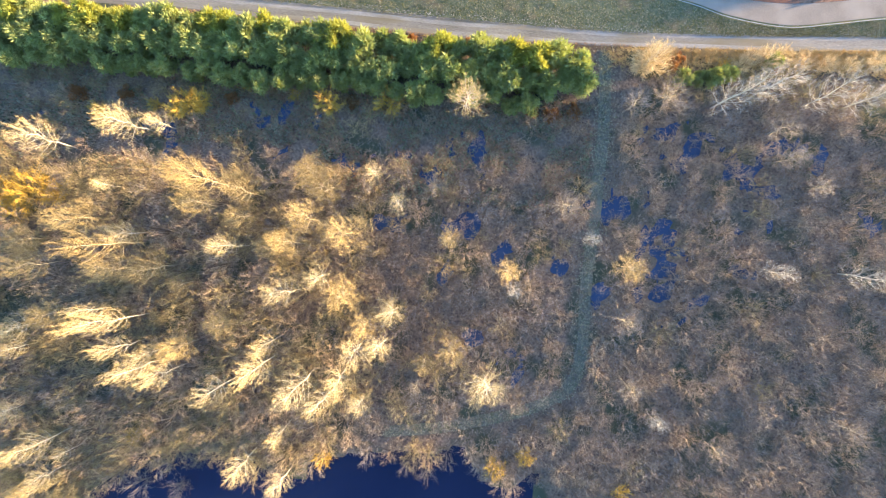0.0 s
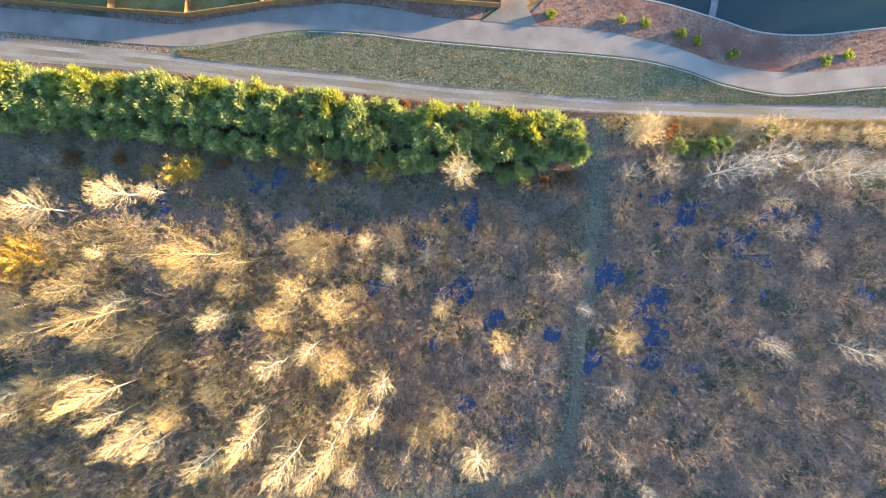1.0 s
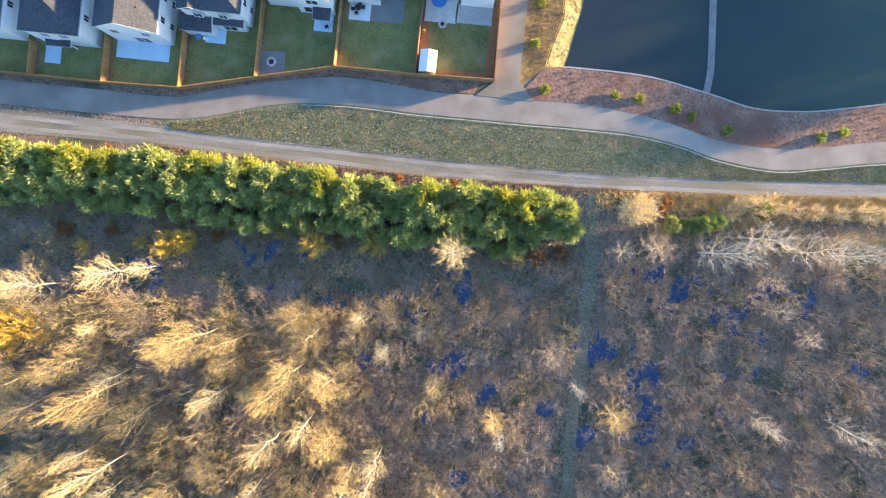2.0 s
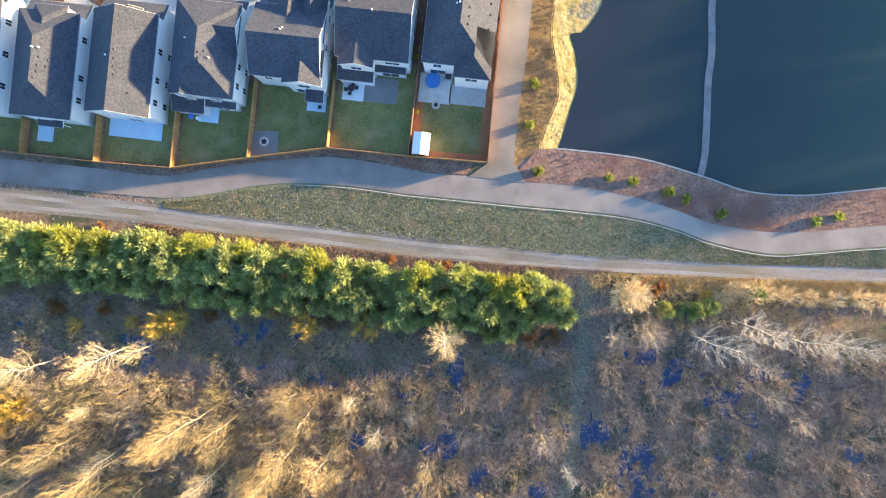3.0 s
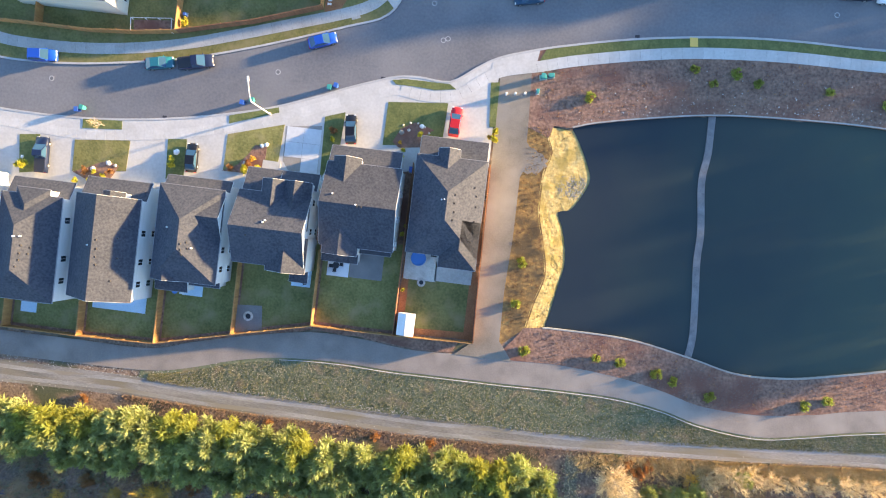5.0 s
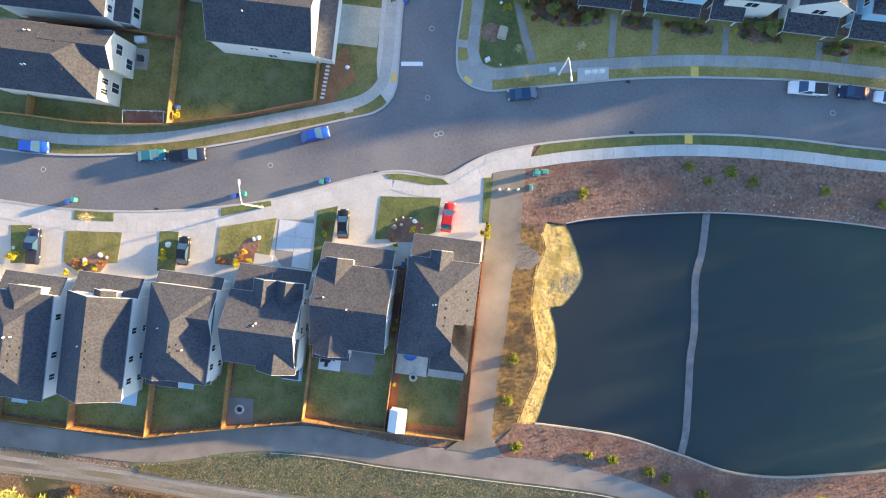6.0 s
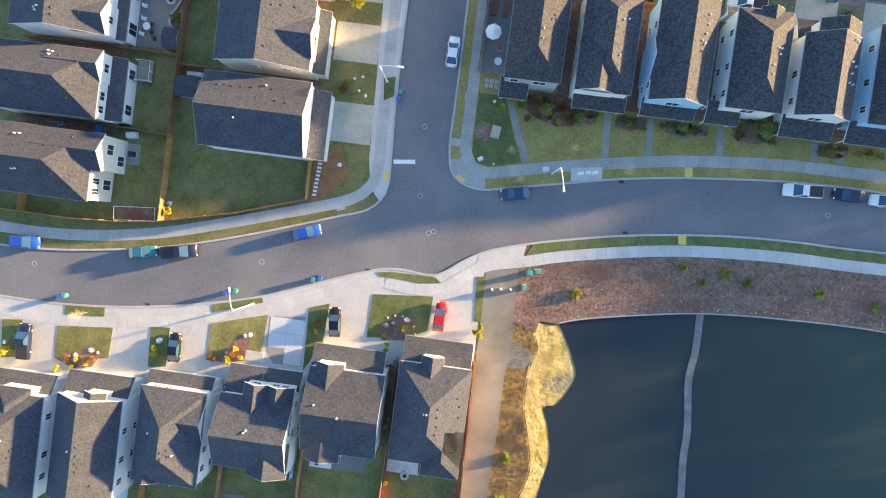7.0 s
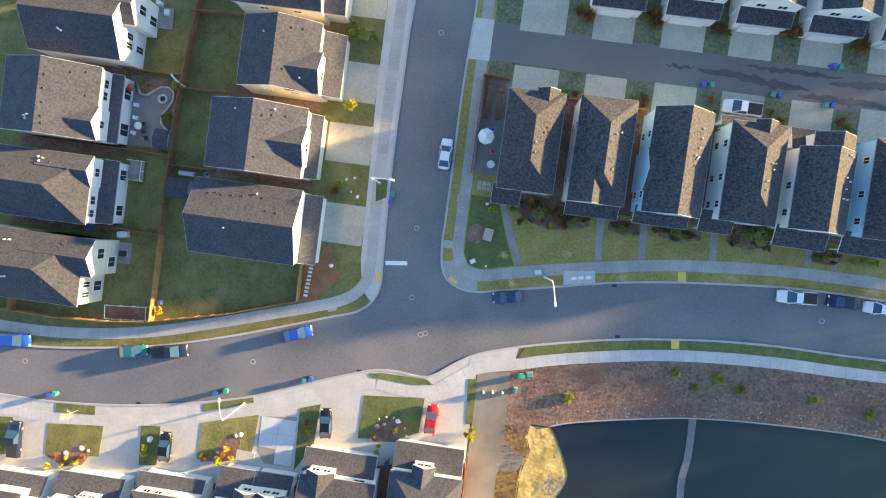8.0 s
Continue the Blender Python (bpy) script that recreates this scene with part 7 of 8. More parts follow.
BAFFLE = smooth_line([(34.7, 89.2), (34.8, 83.1), (34.4, 78.6), (35.3, 70.7), (35.3, 66.2), (35.9, 59.1), (36.2, 53.8), (35.8, 50.3)])
structure("baffle_wall", strip_data("baffle_wall", shifted(BAFFLE, 0.55), shifted(BAFFLE, -0.55), -1.6, -0.26, M["baffle"]), "low grey gabion wall dividing the pond", "wall")
rng = random.Random(3)
ROCKS = []
for k in range(8):
    bm = bmesh.new()
    bmesh.ops.create_icosphere(bm, subdivisions=1, radius=0.5)
    r_ = random.Random(k)
    for v in bm.verts:
        v.co *= r_.uniform(0.7, 1.2)
        v.co.z *= 0.65
    ROCKS.append(bm)
ROCK_D = [(np.array([v.co[:] for v in b.verts]), [tuple(v.index for v in f.verts) for f in b.faces]) for b in ROCKS if not b.verts.index_update()]
rk_meshes = [mesh_of("stone", v, f, M["rock"]) for v, f in ROCK_D]
rk_grey = [mesh_of("stone", v, f, M["rock_grey"]) for v, f in ROCK_D]
bank = structure("riprap_bank", None, "pale sunlit rubble bank sloping into the pond", "rock bank")
bt, pw = resample(BANK_TOP, 120), resample(POND_W, 120)
loose = {False: ([], []), True: ([], [])}
cobbly = [i for i in range(119) if 73.4 < bt[i][1] < 77.0]
for k in range(2300):
    i = rng.randrange(119) if k % 4 else rng.choice(cobbly)
    t = rng.random() ** 0.9 if k % 4 else rng.uniform(0.4, 0.95)
    x, y = bt[i][0] * (1 - t) + pw[i][0] * t + rng.uniform(-0.3, 0.3), bt[i][1] * (1 - t) + pw[i][1] * t + rng.uniform(-0.3, 0.3)
    s = rng.uniform(0.08, 0.24)
    grey = ((x - 14.4) / 2.9) ** 2 + ((y - 75.5) / 1.9) ** 2 < 1.0 + 0.5 * noise.noise((x, y, 3))
    z = 0.03 - 0.47 * t - (0.2 if grey else 0.3) * s
    if k < 290:
        part("stone", (rk_grey if grey else rk_meshes)[k % 8], bank, m=pose(x, y, z, rng.uniform(-30, 30), rng.uniform(-30, 30), rng.uniform(0, 360)) @ Matrix.Scale(s * 1.3, 4))
    else:
        m = np.array(pose(x, y, z, rng.uniform(-30, 30), rng.uniform(-30, 30), rng.uniform(0, 360)) @ Matrix.Scale(s, 4))
        v, f = ROCK_D[k % 8]
        vs, fs = loose[grey]
        o = sum(len(q) for q in vs)
        vs.append(v @ m[:3, :3].T + m[:3, 3])
        fs += [tuple(a + o for a in q) for q in f]
for g, (vs, fs) in loose.items():
    tagged(part("rubble", mesh_of("rubble", np.concatenate(vs), fs, M["rock_grey" if g else "rock"]), bank), kind="stuff")
# straw wattle along the trail
wl = [(x, y, 0.1) for x, y in shifted([q for q in TRAIL_S if q[0] > -30], -0.35)]
thing("straw_wattle", "pale straw erosion wattle lying along the trail edge", "erosion sock", data=curve_tube("straw_wattle", wl, 0.045, M["wattle"]))
# back yard things
s = thing("garden_shed", "small pale resin garden shed with a pitched roof", "shed", pose(-9.1, 50.7, 0.06))
part("wall", box_data("wall", -1.2, 1.2, -1.6, 1.6, 0, 1.9, M["trim"]), s)
rd, *_ = roof_data("gy", -1.35, 1.35, -1.75, 1.75, 2.1, 0.4, M["siding"])
part("roof", rd, s)


def ring(x, y, z, r, label, name="fire_ring"):
    t = thing(name, label, "fire ring", pose(x, y, z))
    n = 12
    for i in range(n):
        a = 2 * math.pi * i / n
        part("block", RING_B, t, m=pose(r * math.cos(a), r * math.sin(a), 0, 0, 0, math.degrees(a)))
    part("ash", cyl_data("ash", r - 0.15, r - 0.15, 0, 0.1, M["dark"], 16), t, "dark ash bed")


WALL_B = box_data("block", -0.17, 0.17, -0.13, 0.13, 0, 0.4, M["stone_blk"], 0.03)
RING_B = box_data("block", -0.16, 0.16, -0.2, 0.2, 0, 0.3, M["stone_blk"], 0.03)
ring(-34.7, 48.5, 0.09, 0.6, "round stone fire ring on dark gravel")
ring(-7.6, 57.4, 0.13, 0.5, "round stone fire ring beside the stone patio")
ring(-53.8, 127.1, 0.128, 0.6, "round stone fire pit on the paver patio")

# ---- front gardens ----
YELLOW = leafy(41, 500, 0.9, 0.8, 0.2, M["gold_twig"], "bush", 5)
LIME = leafy(42, 700, 1.2, 1.0, 0.2, M["shrub_green"], "bush", 6)
ORNG = leafy(43, 700, 1.3, 1.1, 0.2, M["russet"], "bush", 6)
OLIVE = leafy(46, 900, 1.4, 1.1, 0.2, M["undergrowth"], "bush", 6)
DARKB = leafy(44, 1200, 1.8, 1.5, 0.22, M["evergreen"], "bush", 7)
LIMEY = plain("yellow_green_leaf", (0.50, 0.46, 0.05), 0.7)
GARD = leafy(45, 600, 1.0, 0.85, 0.2, LIMEY, "bush", 5)
for q in ([(-66.0, 68.2), (-63.4, 69.3), (-61.9, 70.1), (-60.4, 70.6), (-58.5, 70.0), (-59.8, 67.6), (-62.8, 66.9)], [(-41.6, 71.3), (-39.3, 72.5), (-37.7, 74.4), (-36.7, 76.0), (-34.8, 75.9), (-34.9, 73.8), (-35.3, 72.1), (-37.9, 71.3)], [(-14.9, 79.1), (-13.8, 81.3), (-11.6, 82.6), (-8.5, 81.7), (-9.7, 80.8), (-9.8, 78.8), (-13.8, 78.3)]):
    structure("garden_bed", slab_data("garden_bed", q, 0.1, 0.185, M["mulch"]), "brown mulched bed cut into the front lawn", "garden bed")
plate([(-35.2, 73.8), (-32.3, 73.7), (-32.4, 72.2), (-35.3, 72.1)], "concrete", "small concrete entrance step", 0.19, "entry_slab", "path")
for x, y, s, d, lab in ((-73.9, 68.2, 1.7, GARD, ""), (-49.9, 72.1, 1.1, GARD, ""), (-49.8, 71.0, 1.1, GARD, ""), (-65.2, 66.9, 1.1, GARD, ""), (-62.9, 67.4, 0.9, GARD, ""), (-62.2, 68.6, 0.8, GARD, ""), (-60.8, 68.0, 0.9, GARD, ""), (-36.7, 73.7, 1.1, YELLOW, ""), (-38.0, 71.9, 1.4, GARD, ""), (-35.9, 72.4, 0.9, GARD, ""),
                        (-24.5, 78.3, 0.9, GARD, ""), (-24.4, 79.8, 1.0, ORNG, ""), (-10.5, 80.6, 1.0, GARD, ""), (-12.9, 78.0, 0.8, GARD, ""), (-13.1, 77.0, 0.9, GARD, ""), (-13.6, 79.2, 0.7, YELLOW, ""), (1.0, 82.6, 1.2, GARD, ""), (1.0, 81.2, 1.2, GARD, ""), (0.3, 81.7, 1.0, YELLOW, ""), (-40.2, 71.9, 1.0, ORNG, ""), (-37.5, 72.8, 1.0, ORNG, ""), (-63.8, 68.6, 1.0, ORNG, ""), (-59.6, 68.9, 0.9, ORNG, ""),
                        (-24.1, 129.5, 1.9, GARD, ""), (-25.6, 142.2, 1.2, LIME, ""), (-24.8, 140.6, 1.6, LIME, ""), (-23.4, 140.6, 1.3, DARKB, ""), (-22.0, 140.7, 1.2, LIME, ""), (-24.4, 117.7, 1.0, LIME, ""), (-25.0, 116.6, 1.2, ORNG, "")):
    bush(x, y, s, d, lab or ("yellow-leaved garden bush in a mulched bed" if d is not ORNG else "russet-leaved garden bush in a mulched bed"), 0.05 if y == 129.5 else 0.15)
for x, y, s, d in ((-0.8, 116.8, 0.9, GARD), (0.2, 116.9, 1.0, GARD), (7.4, 118.0, 0.9, GARD), (7.3, 116.5, 0.8, GARD), (8.6, 115.5, 0.9, GARD), (5.1, 118.2, 1.6, ORNG), (8.9, 117.9, 1.5, ORNG), (10.3, 116.2, 1.6, ORNG), (2.8, 117.4, 1.0, LIME), (6.4, 117.2, 1.2, DARKB), (11.8, 116.2, 1.1, DARKB), (12.6, 117.2, 1.0, LIME), (14.3, 117.2, 0.9, LIME), (18.4, 117.2, 1.1, ORNG), (19.6, 116.6, 0.8, LIME), (24.6, 117.0, 0.9, ORNG), (26, 117.1, 0.9, LIME), (27.4, 116.9, 1.0, DARKB),
                   (28.5, 116.6, 1.2, LIME), (29.6, 116.9, 1.0, ORNG), (36.0, 118.5, 1.1, LIME), (38.2, 118.2, 1.2, DARKB), (39.9, 117.8, 1.5, DARKB), (40.9, 118.8, 1.1, DARKB), (38.8, 119.2, 1.0, LIME), (34.8, 117.3, 0.8, GARD), (50.4, 116.6, 1.1, LIME), (49.4, 116.0, 0.9, LIME), (55.9, 116.6, 1.0, LIME), (54.4, 116.3, 0.9, DARKB), (57.6, 116.4, 1.0, LIME)):
    bush(x, y, s, d, "low garden shrub along the house front", 0.12)
for x0, x1, y0, y1, n in ((3.9, 14.5, 115.3, 118.9, 22), (17.7, 22.0, 115.9, 117.6, 7), (25.4, 31.4, 115.9, 117.6, 10), (35.4, 42.0, 116.4, 119.2, 16), (47.9, 52.8, 115.5, 117.2, 9)):
    for _ in range(n):
        bush(rng.uniform(x0, x1), rng.uniform(y0, y1), rng.uniform(0.45, 0.95), (ORNG, ORNG, OLIVE, OLIVE, OLIVE)[rng.randrange(5)], "low garden shrub along the house front", 0.12)
# planting between the alley driveways
for x in (9, 19.3, 29.7, 40, 50.3):
    for k in range(4):
        bush(x + rng.uniform(-1.2, 1.2), 135.4 + rng.uniform(-0.5, 2.2), rng.uniform(0.6, 1.0), (ORNG, LIME)[k % 2], "small shrub beside the garage drive", 0.12)
        bush(x + rng.uniform(-1.2, 1.2), 148.2 + rng.uniform(-0.8, 1.4), rng.uniform(1.0, 1.7), (ORNG, ORNG, LIME, ORNG)[k], "small shrub beside the garage drive", 0.12)


def boulder(x, y, s, m="stone_blk", lab="pale landscape boulder in a garden bed", z=0.2):
    thing("boulder", lab, "boulder", pose(x, y, z, 0, 0, rng.uniform(0, 360)) @ Matrix.Scale(s, 4), "landscape boulders", data=BOULD[m])


BOULD = {m: mesh_of("boulder", ROCK_D[2][0], ROCK_D[2][1], M[m], True) for m in ("stone_blk", "trim", "rock_grey")}
for x, y, s, m in ((-62.7, 69.0, 1.0, "trim"), (-60.2, 70.3, 1.0, "trim"), (-63.6, 68.8, 0.6, "stone_blk"), (-59.1, 70.0, 0.6, "stone_blk"), (-49.3, 73.3, 1.2, "trim"), (-74.5, 69.6, 0.7, "trim"), (-35.6, 76.0, 0.8, "trim"), (-34.9, 76.2, 0.9, "trim"), (-38.2, 72.9, 0.6, "stone_blk"), (-13.6, 80.7, 1.0, "rock_grey"), (-10.5, 82.0, 0.9, "trim"), (-12.5, 81.2, 0.6, "stone_blk"), (-22.5, 116.6, 0.5, "trim"), (-21.4, 116.0, 0.6, "trim"), (-23.4, 118.4, 0.6, "trim"), (-22.2, 118.8, 0.5, "trim"), (-24.1, 104.8, 0.8, "trim"), (-1.3, 117.6, 0.6, "trim"), (-0.2, 108.0, 0.4, "trim")):
    boulder(x, y, s, m)
for i in range(7):
    a = -0.3 + i * 0.42
    boulder(-11.7 + 2.9 * math.cos(a), 79.6 + 2.9 * math.sin(a), 0.42, "stone_blk", "small edging stone round a garden bed", 0.18)

# ---- small street and yard things ----
for x, y in ((-52.0, 78.75), (-17.6, 88.95), (21.4, 100.0), (19.8, 107.75)):
    structure("storm_drain", box_data("storm_drain", x - 0.35, x + 0.35, y - 0.22, y + 0.22, -0.02, 0.012, M["dark"]), "dark iron storm drain grate", "drain")


def utility_box(x, y, w, d, h, m, lab, ang=0.0, z=0.12):
    t = thing("utility_box", lab, "utility box", pose(x, y, z, 0, 0, ang), "utility boxes")
    part("base", box_data("base", -w / 2 - 0.1, w / 2 + 0.1, -d / 2 - 0.1, d / 2 + 0.1, 0, 0.06, M["concrete"]), t)
    part("cabinet", box_data("cabinet", -w / 2, w / 2, -d / 2, d / 2, 0.06, h, M[m], 0.04), t)


utility_box(-0.5, 112.9, 1.2, 1.7, 0.9, "tan_paint", "tan electrical cabinet on the lawn", -8)
utility_box(-2.3, 108.5, 0.7, 0.5, 0.8, "trim", "white utility cabinet on the corner lawn", 30)
utility_box(7.6, 91.9, 1.0, 0.6, 0.7, "bin_green", "green utility cabinets beside the path", 10)
utility_box(8.8, 92.3, 0.9, 0.6, 0.7, "bin_green", "green utility cabinets beside the path", 10)
utility_box(7.0, 89.6, 0.4, 0.7, 0.7, "bin_green", "slim green utility cabinet", 0)
utility_box(7.9, 108.2, 0.9, 0.6, 0.35, "deck", "low grey service cover in the verge", 12)
structure("cabinet_bed", cyl_data("cabinet_bed", 1.5, 1.5, 0.05, 0.125, M["mulch"], 24, -2.3, 112.8), "round mulched bed in the corner lawn", "garden bed")


def umbrella(x, y, z, r, m, lab):
    t = thing("patio_umbrella", lab, "umbrella", pose(x, y, z), "patio umbrellas")
    part("pole", cyl_data("pole", 0.03, 0.03, 0, 2.3, M["metal"], 8), t)
    v = [(0, 0, 2.5)] + [(r * math.cos(2 * math.pi * i / 8), r * math.sin(2 * math.pi * i / 8), 2.0) for i in range(8)]
    v += [(a, b, c - 0.05) for a, b, c in v]
    f = [(0, 1 + i, 1 + (i + 1) % 8) for i in range(8)] + [(9, 10 + (i + 1) % 8, 10 + i) for i in range(8)] + [(1 + i, 10 + i, 10 + (i + 1) % 8, 1 + (i + 1) % 8) for i in range(8)]
    part("canopy", mesh_of("canopy", v, f, M[m]), t)
    part("base", cyl_data("base", 0.25, 0.22, 0, 0.1, M["dark"], 14), t)


def chair(x, y, z, ang, m="dark"):
    t = thing("garden_chair", "simple garden chair on the patio", "chair", pose(x, y, z, 0, 0, ang), "garden chairs")
    part("seat", box_data("seat", -0.28, 0.28, -0.28, 0.28, 0.38, 0.44, M[m], 0.01), t)
    part("backrest", box_data("backrest", -0.28, 0.28, 0.24, 0.3, 0.44, 0.95, M[m], 0.01), t)
    for a in (-0.24, 0.24):
        for b in (-0.24, 0.24):
            part("leg", box_data("leg", a - 0.02, a + 0.02, b - 0.02, b + 0.02, 0, 0.38, M[m]), t)


def table(x, y, z, r, m="dark"):
    t = thing("garden_table", "round garden table on the patio", "table", pose(x, y, z), "garden tables")
    part("tabletop", cyl_data("tabletop", r, r, 0.7, 0.74, M[m], 20), t)
    part("pedestal", cyl_data("pedestal", 0.06, 0.2, 0, 0.7, M[m], 10), t)


def pool(x, y, z, r, m, lab):
    t = thing("paddling_pool", lab, "paddling pool", pose(x, y, z))
    v, f = [], []
    for k, (q, h) in enumerate(((r, 0.0), (r + 0.08, 0.25), (r, 0.45), (r - 0.12, 0.4), (r - 0.15, 0.28))):
        v += [(q * math.cos(2 * math.pi * i / 24), q * math.sin(2 * math.pi * i / 24), h) for i in range(24)]
        if k:
            f += [((k - 1) * 24 + i, (k - 1) * 24 + (i + 1) % 24, k * 24 + (i + 1) % 24, k * 24 + i) for i in range(24)]
    f.append(tuple(range(96, 120)))
    part("tub", mesh_of("tub", v, f, M[m]), t)


pool(-8.5, 61.2, 0.13, 1.15, "blue_tarp", "round blue paddling pool on the stone patio")
utility_box(-6.1, 62.0, 0.9, 0.6, 1.1, "dark", "black covered barbecue against the house", 0, 0.13)
table(-21.4, 58.5, 0.13, 0.55)
for a, b, g in ((-22.2, 58.3, 90), (-20.6, 58.7, -90), (-21.6, 57.7, 180), (-21.2, 59.2, 0)):
    chair(a, b, 0.13, g)
table(-46.8, 50.6 + 0.6, 0.13, 0.5, "blue_tarp")
chair(-45.6, 51.0, 0.13, 80, "trim")
chair(-44.5, 52.4, 0.13, 30, "trim")
chair(-26.2, 55.0, 0.13, 200, "dark")
umbrella(-2.9, 127.5, 0.11, 1.25, "trim", "white patio umbrella in the side yard")
utility_box(-1.6, 125.7, 0.6, 0.5, 0.5, "red", "red storage tub in the side yard", 20, 0.11)
table(-1.6, 123.6, 0.11, 0.6, "deck")
utility_box(-2.2, 129.0, 0.9, 0.5, 0.5, "bin_blue", "blue storage tub in the side yard", 0, 0.11)
for k in range(2):
    t = thing("raised_bed", "long timber raised planting bed", "raised bed", pose(-3.2 + 1.7 * k, 133.2, 0.11), "raised beds")
    for a, b, c, d in ((-0.5, -0.42, -2.6, 2.6), (0.42, 0.5, -2.6, 2.6), (-0.42, 0.42, -2.6, -2.52), (-0.42, 0.42, 2.52, 2.6)):
        part("board", box_data("board", a, b, c, d, 0, 0.4, M["cedar_dark"]), t)
    part("soil", box_data("soil", -0.42, 0.42, -2.52, 2.52, 0, 0.34, M["mulch"]), t, "dark soil")
for i in range(3):
    for j in range(2):
        thing("paving_slab", "small square paving slab by the porch", "paving slab", pose(-2.9 + 0.75 * i, 119.9 + 0.75 * j, 0.1), "paving slabs", data=box_data("paving_slab", -0.3, 0.3, -0.3, 0.3, 0, 0.05, M["concrete_old"], 0.01))


def timber_deck(x0, x1, y0, y1, h, label, rail=False):
    t = thing("deck", label, "deck", pose(x0, y0, 0.1), "timber decks")
    w, d = x1 - x0, y1 - y0
    part("frame", box_data("frame", 0.06, w - 0.06, 0.06, d - 0.06, 0, h - 0.03, M["cedar_dark"]), t)
    n = round(d / 0.2)
    plank = box_data("board", 0, w, 0.01, d / n - 0.01, h - 0.03, h, M["deck_timber"])
    for i in range(n):
        part("board", plank, t, m=pose(0, d * i / n, 0))
    if rail:
        for a, b in ((0.04, 0.04), (w - 0.04, 0.04), (w - 0.04, d / 2), (w - 0.04, d - 0.04), (0.04, d - 0.04)):
            part("post", box_data("post", a - 0.05, a + 0.05, b - 0.05, b + 0.05, h, h + 0.95, M["trim"]), t, "white post")
        for p, q in (((0.04, 0.04), (w - 0.04, 0.04)), ((w - 0.04, 0.04), (w - 0.04, d - 0.04)), ((0.04, d - 0.04), (w - 0.04, d - 0.04))):
            part("handrail", bar_data("handrail", (*p, h + 0.92), (*q, h + 0.92), 0.07, 0.05, M["trim"]), t, "white handrail")


timber_deck(-56.3, -53.6, 137.9, 141.2, 0.3, "grey timber deck against the white house")
timber_deck(-57.7, -55.3, 113.8, 117.0, 0.4, "small raised grey deck with white railings", True)


def low_shed(x0, x1, y0, y1, h, roof_m, lab):
    t = thing("garden_shed", lab, "shed", pose((x0 + x1) / 2, (y0 + y1) / 2, 0.12))
    w, d = (x1 - x0) / 2, (y1 - y0) / 2
    part("wall", box_data("wall", -w + 0.15, w - 0.15, -d + 0.15, d - 0.15, 0, h - 0.05, M["siding_grey"]), t)
    rd, *_ = roof_data("gx", -w, w, -d, d, h, 0.35, M[roof_m])
    part("roof", rd, t)


low_shed(-50.4, -47.0, 112.0, 115.1, 2.2, "shingle", "small grey-roofed shed in the corner of the yard")
low_shed(-53.4, -51.2, 119.1, 122.2, 2.1, "shingle", "small grey-roofed shed beside the paver patio")
utility_box(-46.0, 113.6, 0.7, 2.6, 1.6, "blue_tarp", "blue covered play frame beside the shed", 0)
utility_box(-48.6, 116.0, 2.4, 0.6, 0.5, "deck", "grey garden storage chest by the fence", 0)
utility_box(-45.4, 116.3, 0.5, 0.5, 0.7, "bin_blue", "blue tub against the house", 0)
WALL_LINE = smooth_line([(-57.5, 129.9), (-57.9, 128.5), (-57.5, 127.5), (-56.4, 127.3), (-55.3, 128.1), (-54.2, 128.9), (-53.0, 129.0), (-52.1, 128.3), (-52.1, 127.0), (-52.8, 125.7), (-53.6, 124.5), (-53.6, 123.3), (-52.7, 122.4), (-51.6, 122.2)])
bed = WALL_LINE + [(-51.6, 130.2), (-57.3, 130.2)]
structure("curved_bed", slab_data("curved_bed", bed, 0.0, 0.2, M["mulch"]), "brown planting bed behind a curving stone wall", "garden bed")
seat = thing("garden_wall", "low curving wall of pale stone blocks round the patio", "garden wall")
blocks = resample(WALL_LINE, 46)
for a, b in zip(blocks, blocks[1:]):
    part("block", WALL_B, seat, m=pose((a[0] + b[0]) / 2, (a[1] + b[1]) / 2, 0.125, 0, 0, math.degrees(math.atan2(b[1] - a[1], b[0] - a[0]))))
bush(-51.9, 129.3, 1.4, GARD, "yellow-leaved garden bush behind the stone wall", 0.19)
bush(-52.5, 124.3, 1.3, LIME, "low green garden bush behind the stone wall", 0.19)
bush(-57.0, 128.9, 1.1, DARKB, "low green garden bush behind the stone wall", 0.19)
for a, b, g, m in ((-57.6, 125.6, 90, "trim"), (-57.5, 123.6, 90, "trim"), (-57.6, 121.2, 80, "trim"), (-56.3, 122.8, -90, "dark"), (-56.2, 121.6, -60, "dark"), (-55.6, 120.6, 10, "dark")):
    chair(a, b, 0.13, g, m)
table(-56.9, 122.4, 0.13, 0.6, "deck")
umbrella(-58.0, 127.9, 0.13, 0.6, "red", "small red parasol by the patio doors")
t = thing("garden_arch", "curved white garden arch by the fence", "arch", pose(-51.4, 130.2, 0.1, 0, 0, -40))
part("hoop", curve_tube("hoop", [(1.3 * math.cos(a), 0, 2.3 * math.sin(a)) for a in np.linspace(0, math.pi, 13)], 0.12, M["trim"]), t)
t = thing("pen", "white-framed vegetable pen along the fence", "pen", pose(-55.4, 92.9, 0.1, 0, 0, 5))
for x0, y0, x1, y1 in ((-3.3, -1.0, 3.3, -1.0), (-3.3, 1.1, 3.3, 1.1), (-3.3, -1.0, -3.3, 1.1), (3.3, -1.0, 3.3, 1.1)):
    part("rail", bar_data("rail", (x0, y0, 0.8), (x1, y1, 0.8), 0.08, 0.08, M["trim"]), t)
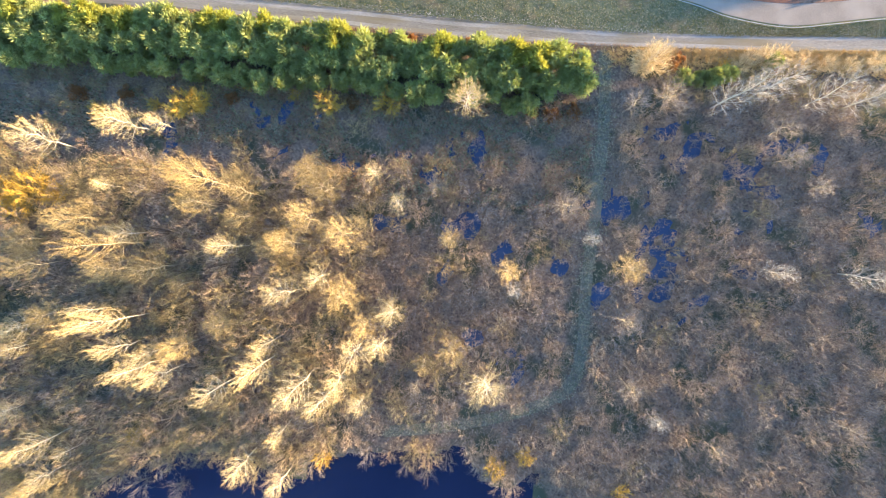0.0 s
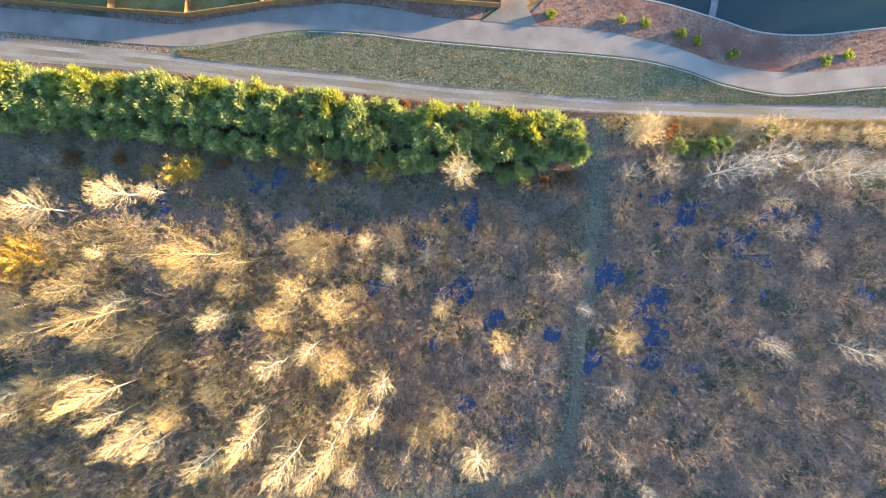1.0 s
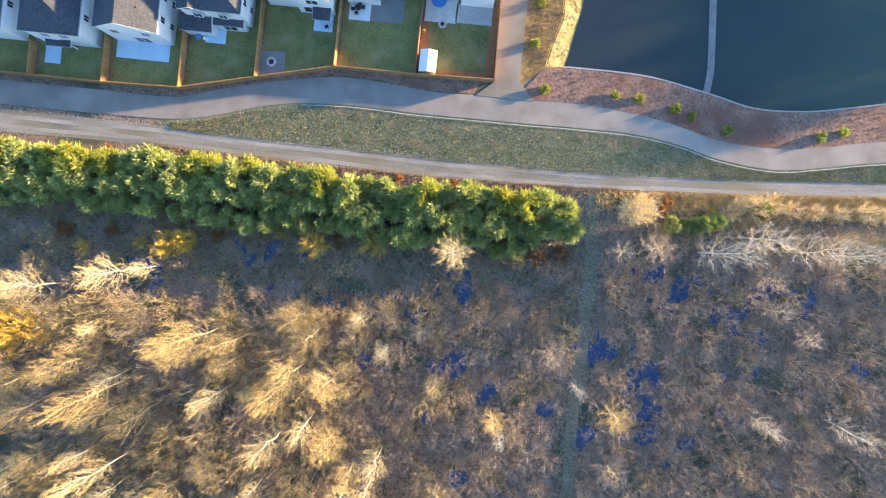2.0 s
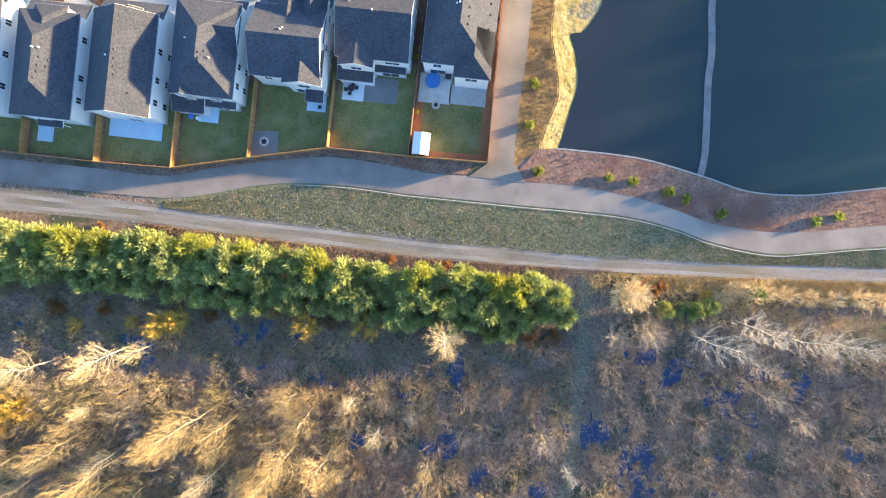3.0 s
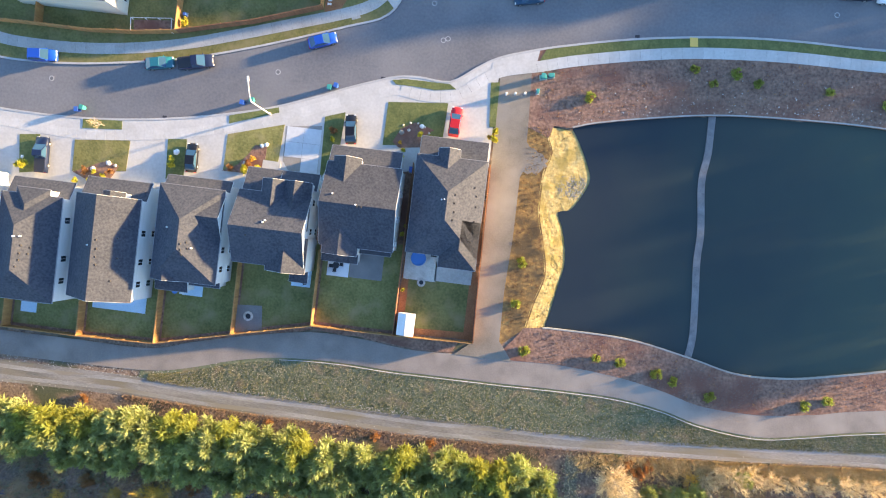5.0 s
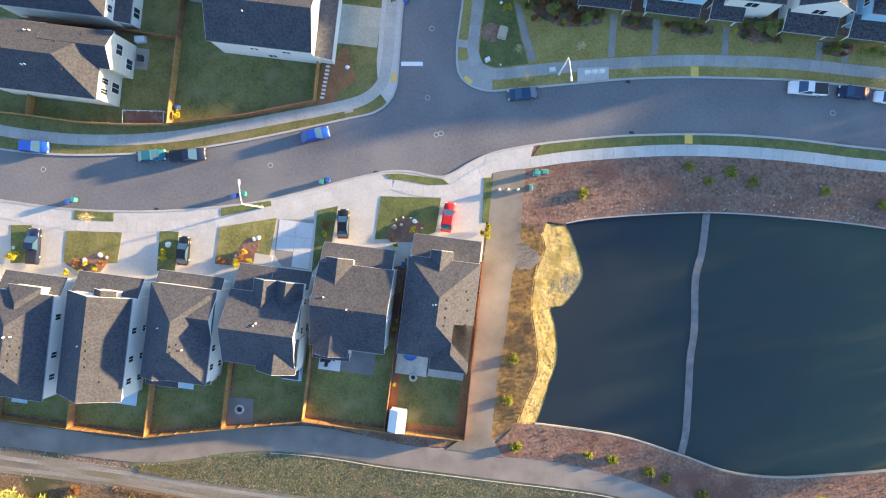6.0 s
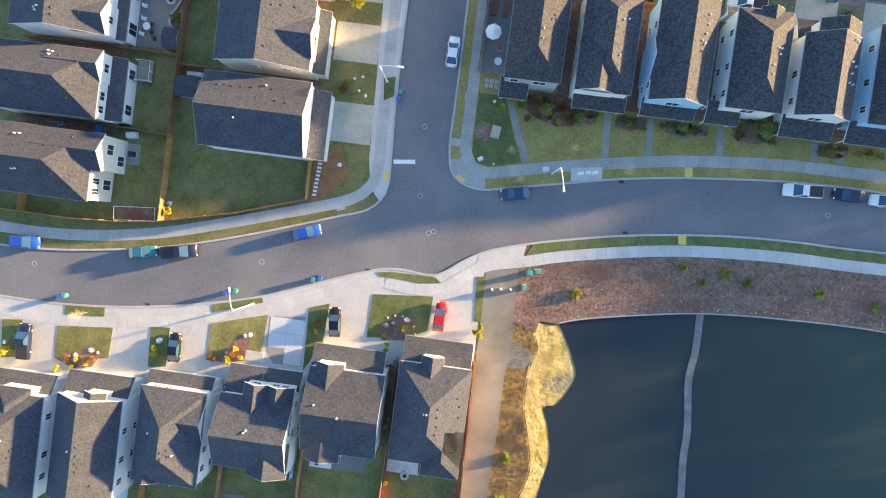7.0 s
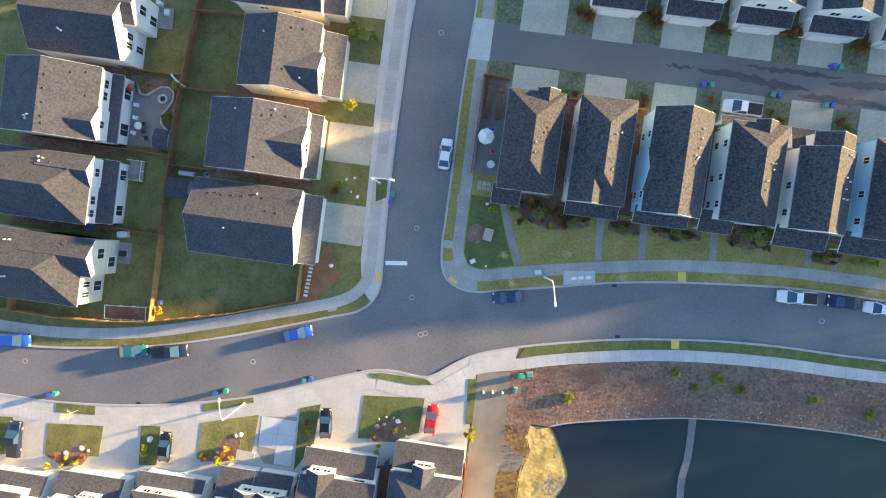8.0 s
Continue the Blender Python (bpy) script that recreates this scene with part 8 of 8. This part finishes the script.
for x0 in (-3.3, -1.1, 1.1, 3.3):
    for y0 in (-1.0, 1.1):
        part("post", box_data("post", x0 - 0.05, x0 + 0.05, y0 - 0.05, y0 + 0.05, 0, 0.8, M["trim"]), t)
part("soil", box_data("soil", -3.2, 3.2, -0.9, 1.0, 0, 0.08, M["mulch"]), t, "dark tilled soil")
bush(-50.2, 94.2, 1.3, GARD, "yellow-leaved bush in the fence corner", 0.1)
utility_box(-50.3, 95.3, 0.5, 0.5, 0.7, "bin_blue", "blue barrel in the fence corner", 0)
pool(-62.9, 105.7, 0.1, 0.55, "blue_tarp", "small blue tub in the narrow side yard")
utility_box(-69.4, 105.7, 0.6, 0.4, 0.6, "bin_blue", "blue box in the narrow side yard", 0)
utility_box(-57.4, 105.2, 1.6, 0.9, 0.8, "deck", "grey covered garden furniture", 10)
utility_box(-57.0, 102.2, 0.8, 0.9, 0.9, "dark", "black barbecue on the small slab", 0, 0.13)
utility_box(-54.6, 140.4, 0.8, 0.8, 0.4, "trim", "white garden chest on the deck", 0, 0.4)
utility_box(-56.0, 141.7, 0.7, 0.5, 0.8, "deck", "grey heat pump against the house", 0)
utility_box(-11.35, 75.0, 0.6, 0.9, 0.9, "bin_blue", "blue bin in the side yard", 0, 0.03)
utility_box(0.75, 72.1, 0.5, 0.5, 0.9, "dark", "dark heat pump beside the house", 0, 0.03)
for x, y, s in ((-11.5, 64.6, 0.8), (-10.4, 55.8, 0.7), (-11.3, 66, 0.6)):
    bush(x, y, s, GARD, "yellow-leaved bush along the fence", 0.05)
# bare saplings in the verges
for x, y, h in ((-61.6, 76.2, 3.4), (4.0, 106.0, 3.6), (20.0, 109.2, 3.5), (36.0, 111.4, 3.5), (56.4, 112.2, 3.5), (2.2, 110.2, 3.0), (11.5, 111.6, 3.2)):
    t = thing("sapling", "thin leafless street sapling in the verge", "tree", pose(x, y, 0.12, 0, 0, x * 7) @ Matrix.Scale(h / 12, 4), "street saplings")
    part("trunk", TREES[0][0][0], t)
    part("crown", TREES[0][0][1], t)
# fallen trunks in the wet wood
for (x0, y0), (x1, y1) in (((35.6, -0.8), (36.7, -5.3)), ((31.8, -3.3), (38.2, -3.0)), ((-36.0, 21.5), (-34.2, 19.4)), ((-34.0, 21.8), (-34.9, 19.6))):
    thing("fallen_trunk", "grey fallen trunk lying among the shrubs", "log", group="fallen trunks", data=curve_tube("fallen_trunk", [(x0, y0, ground_z(x0, y0) + 0.35), ((x0 + x1) / 2, (y0 + y1) / 2 + 0.1, 0.2), (x1, y1, ground_z(x1, y1) + 0.25)], 0.11, M["twig_grey"]))
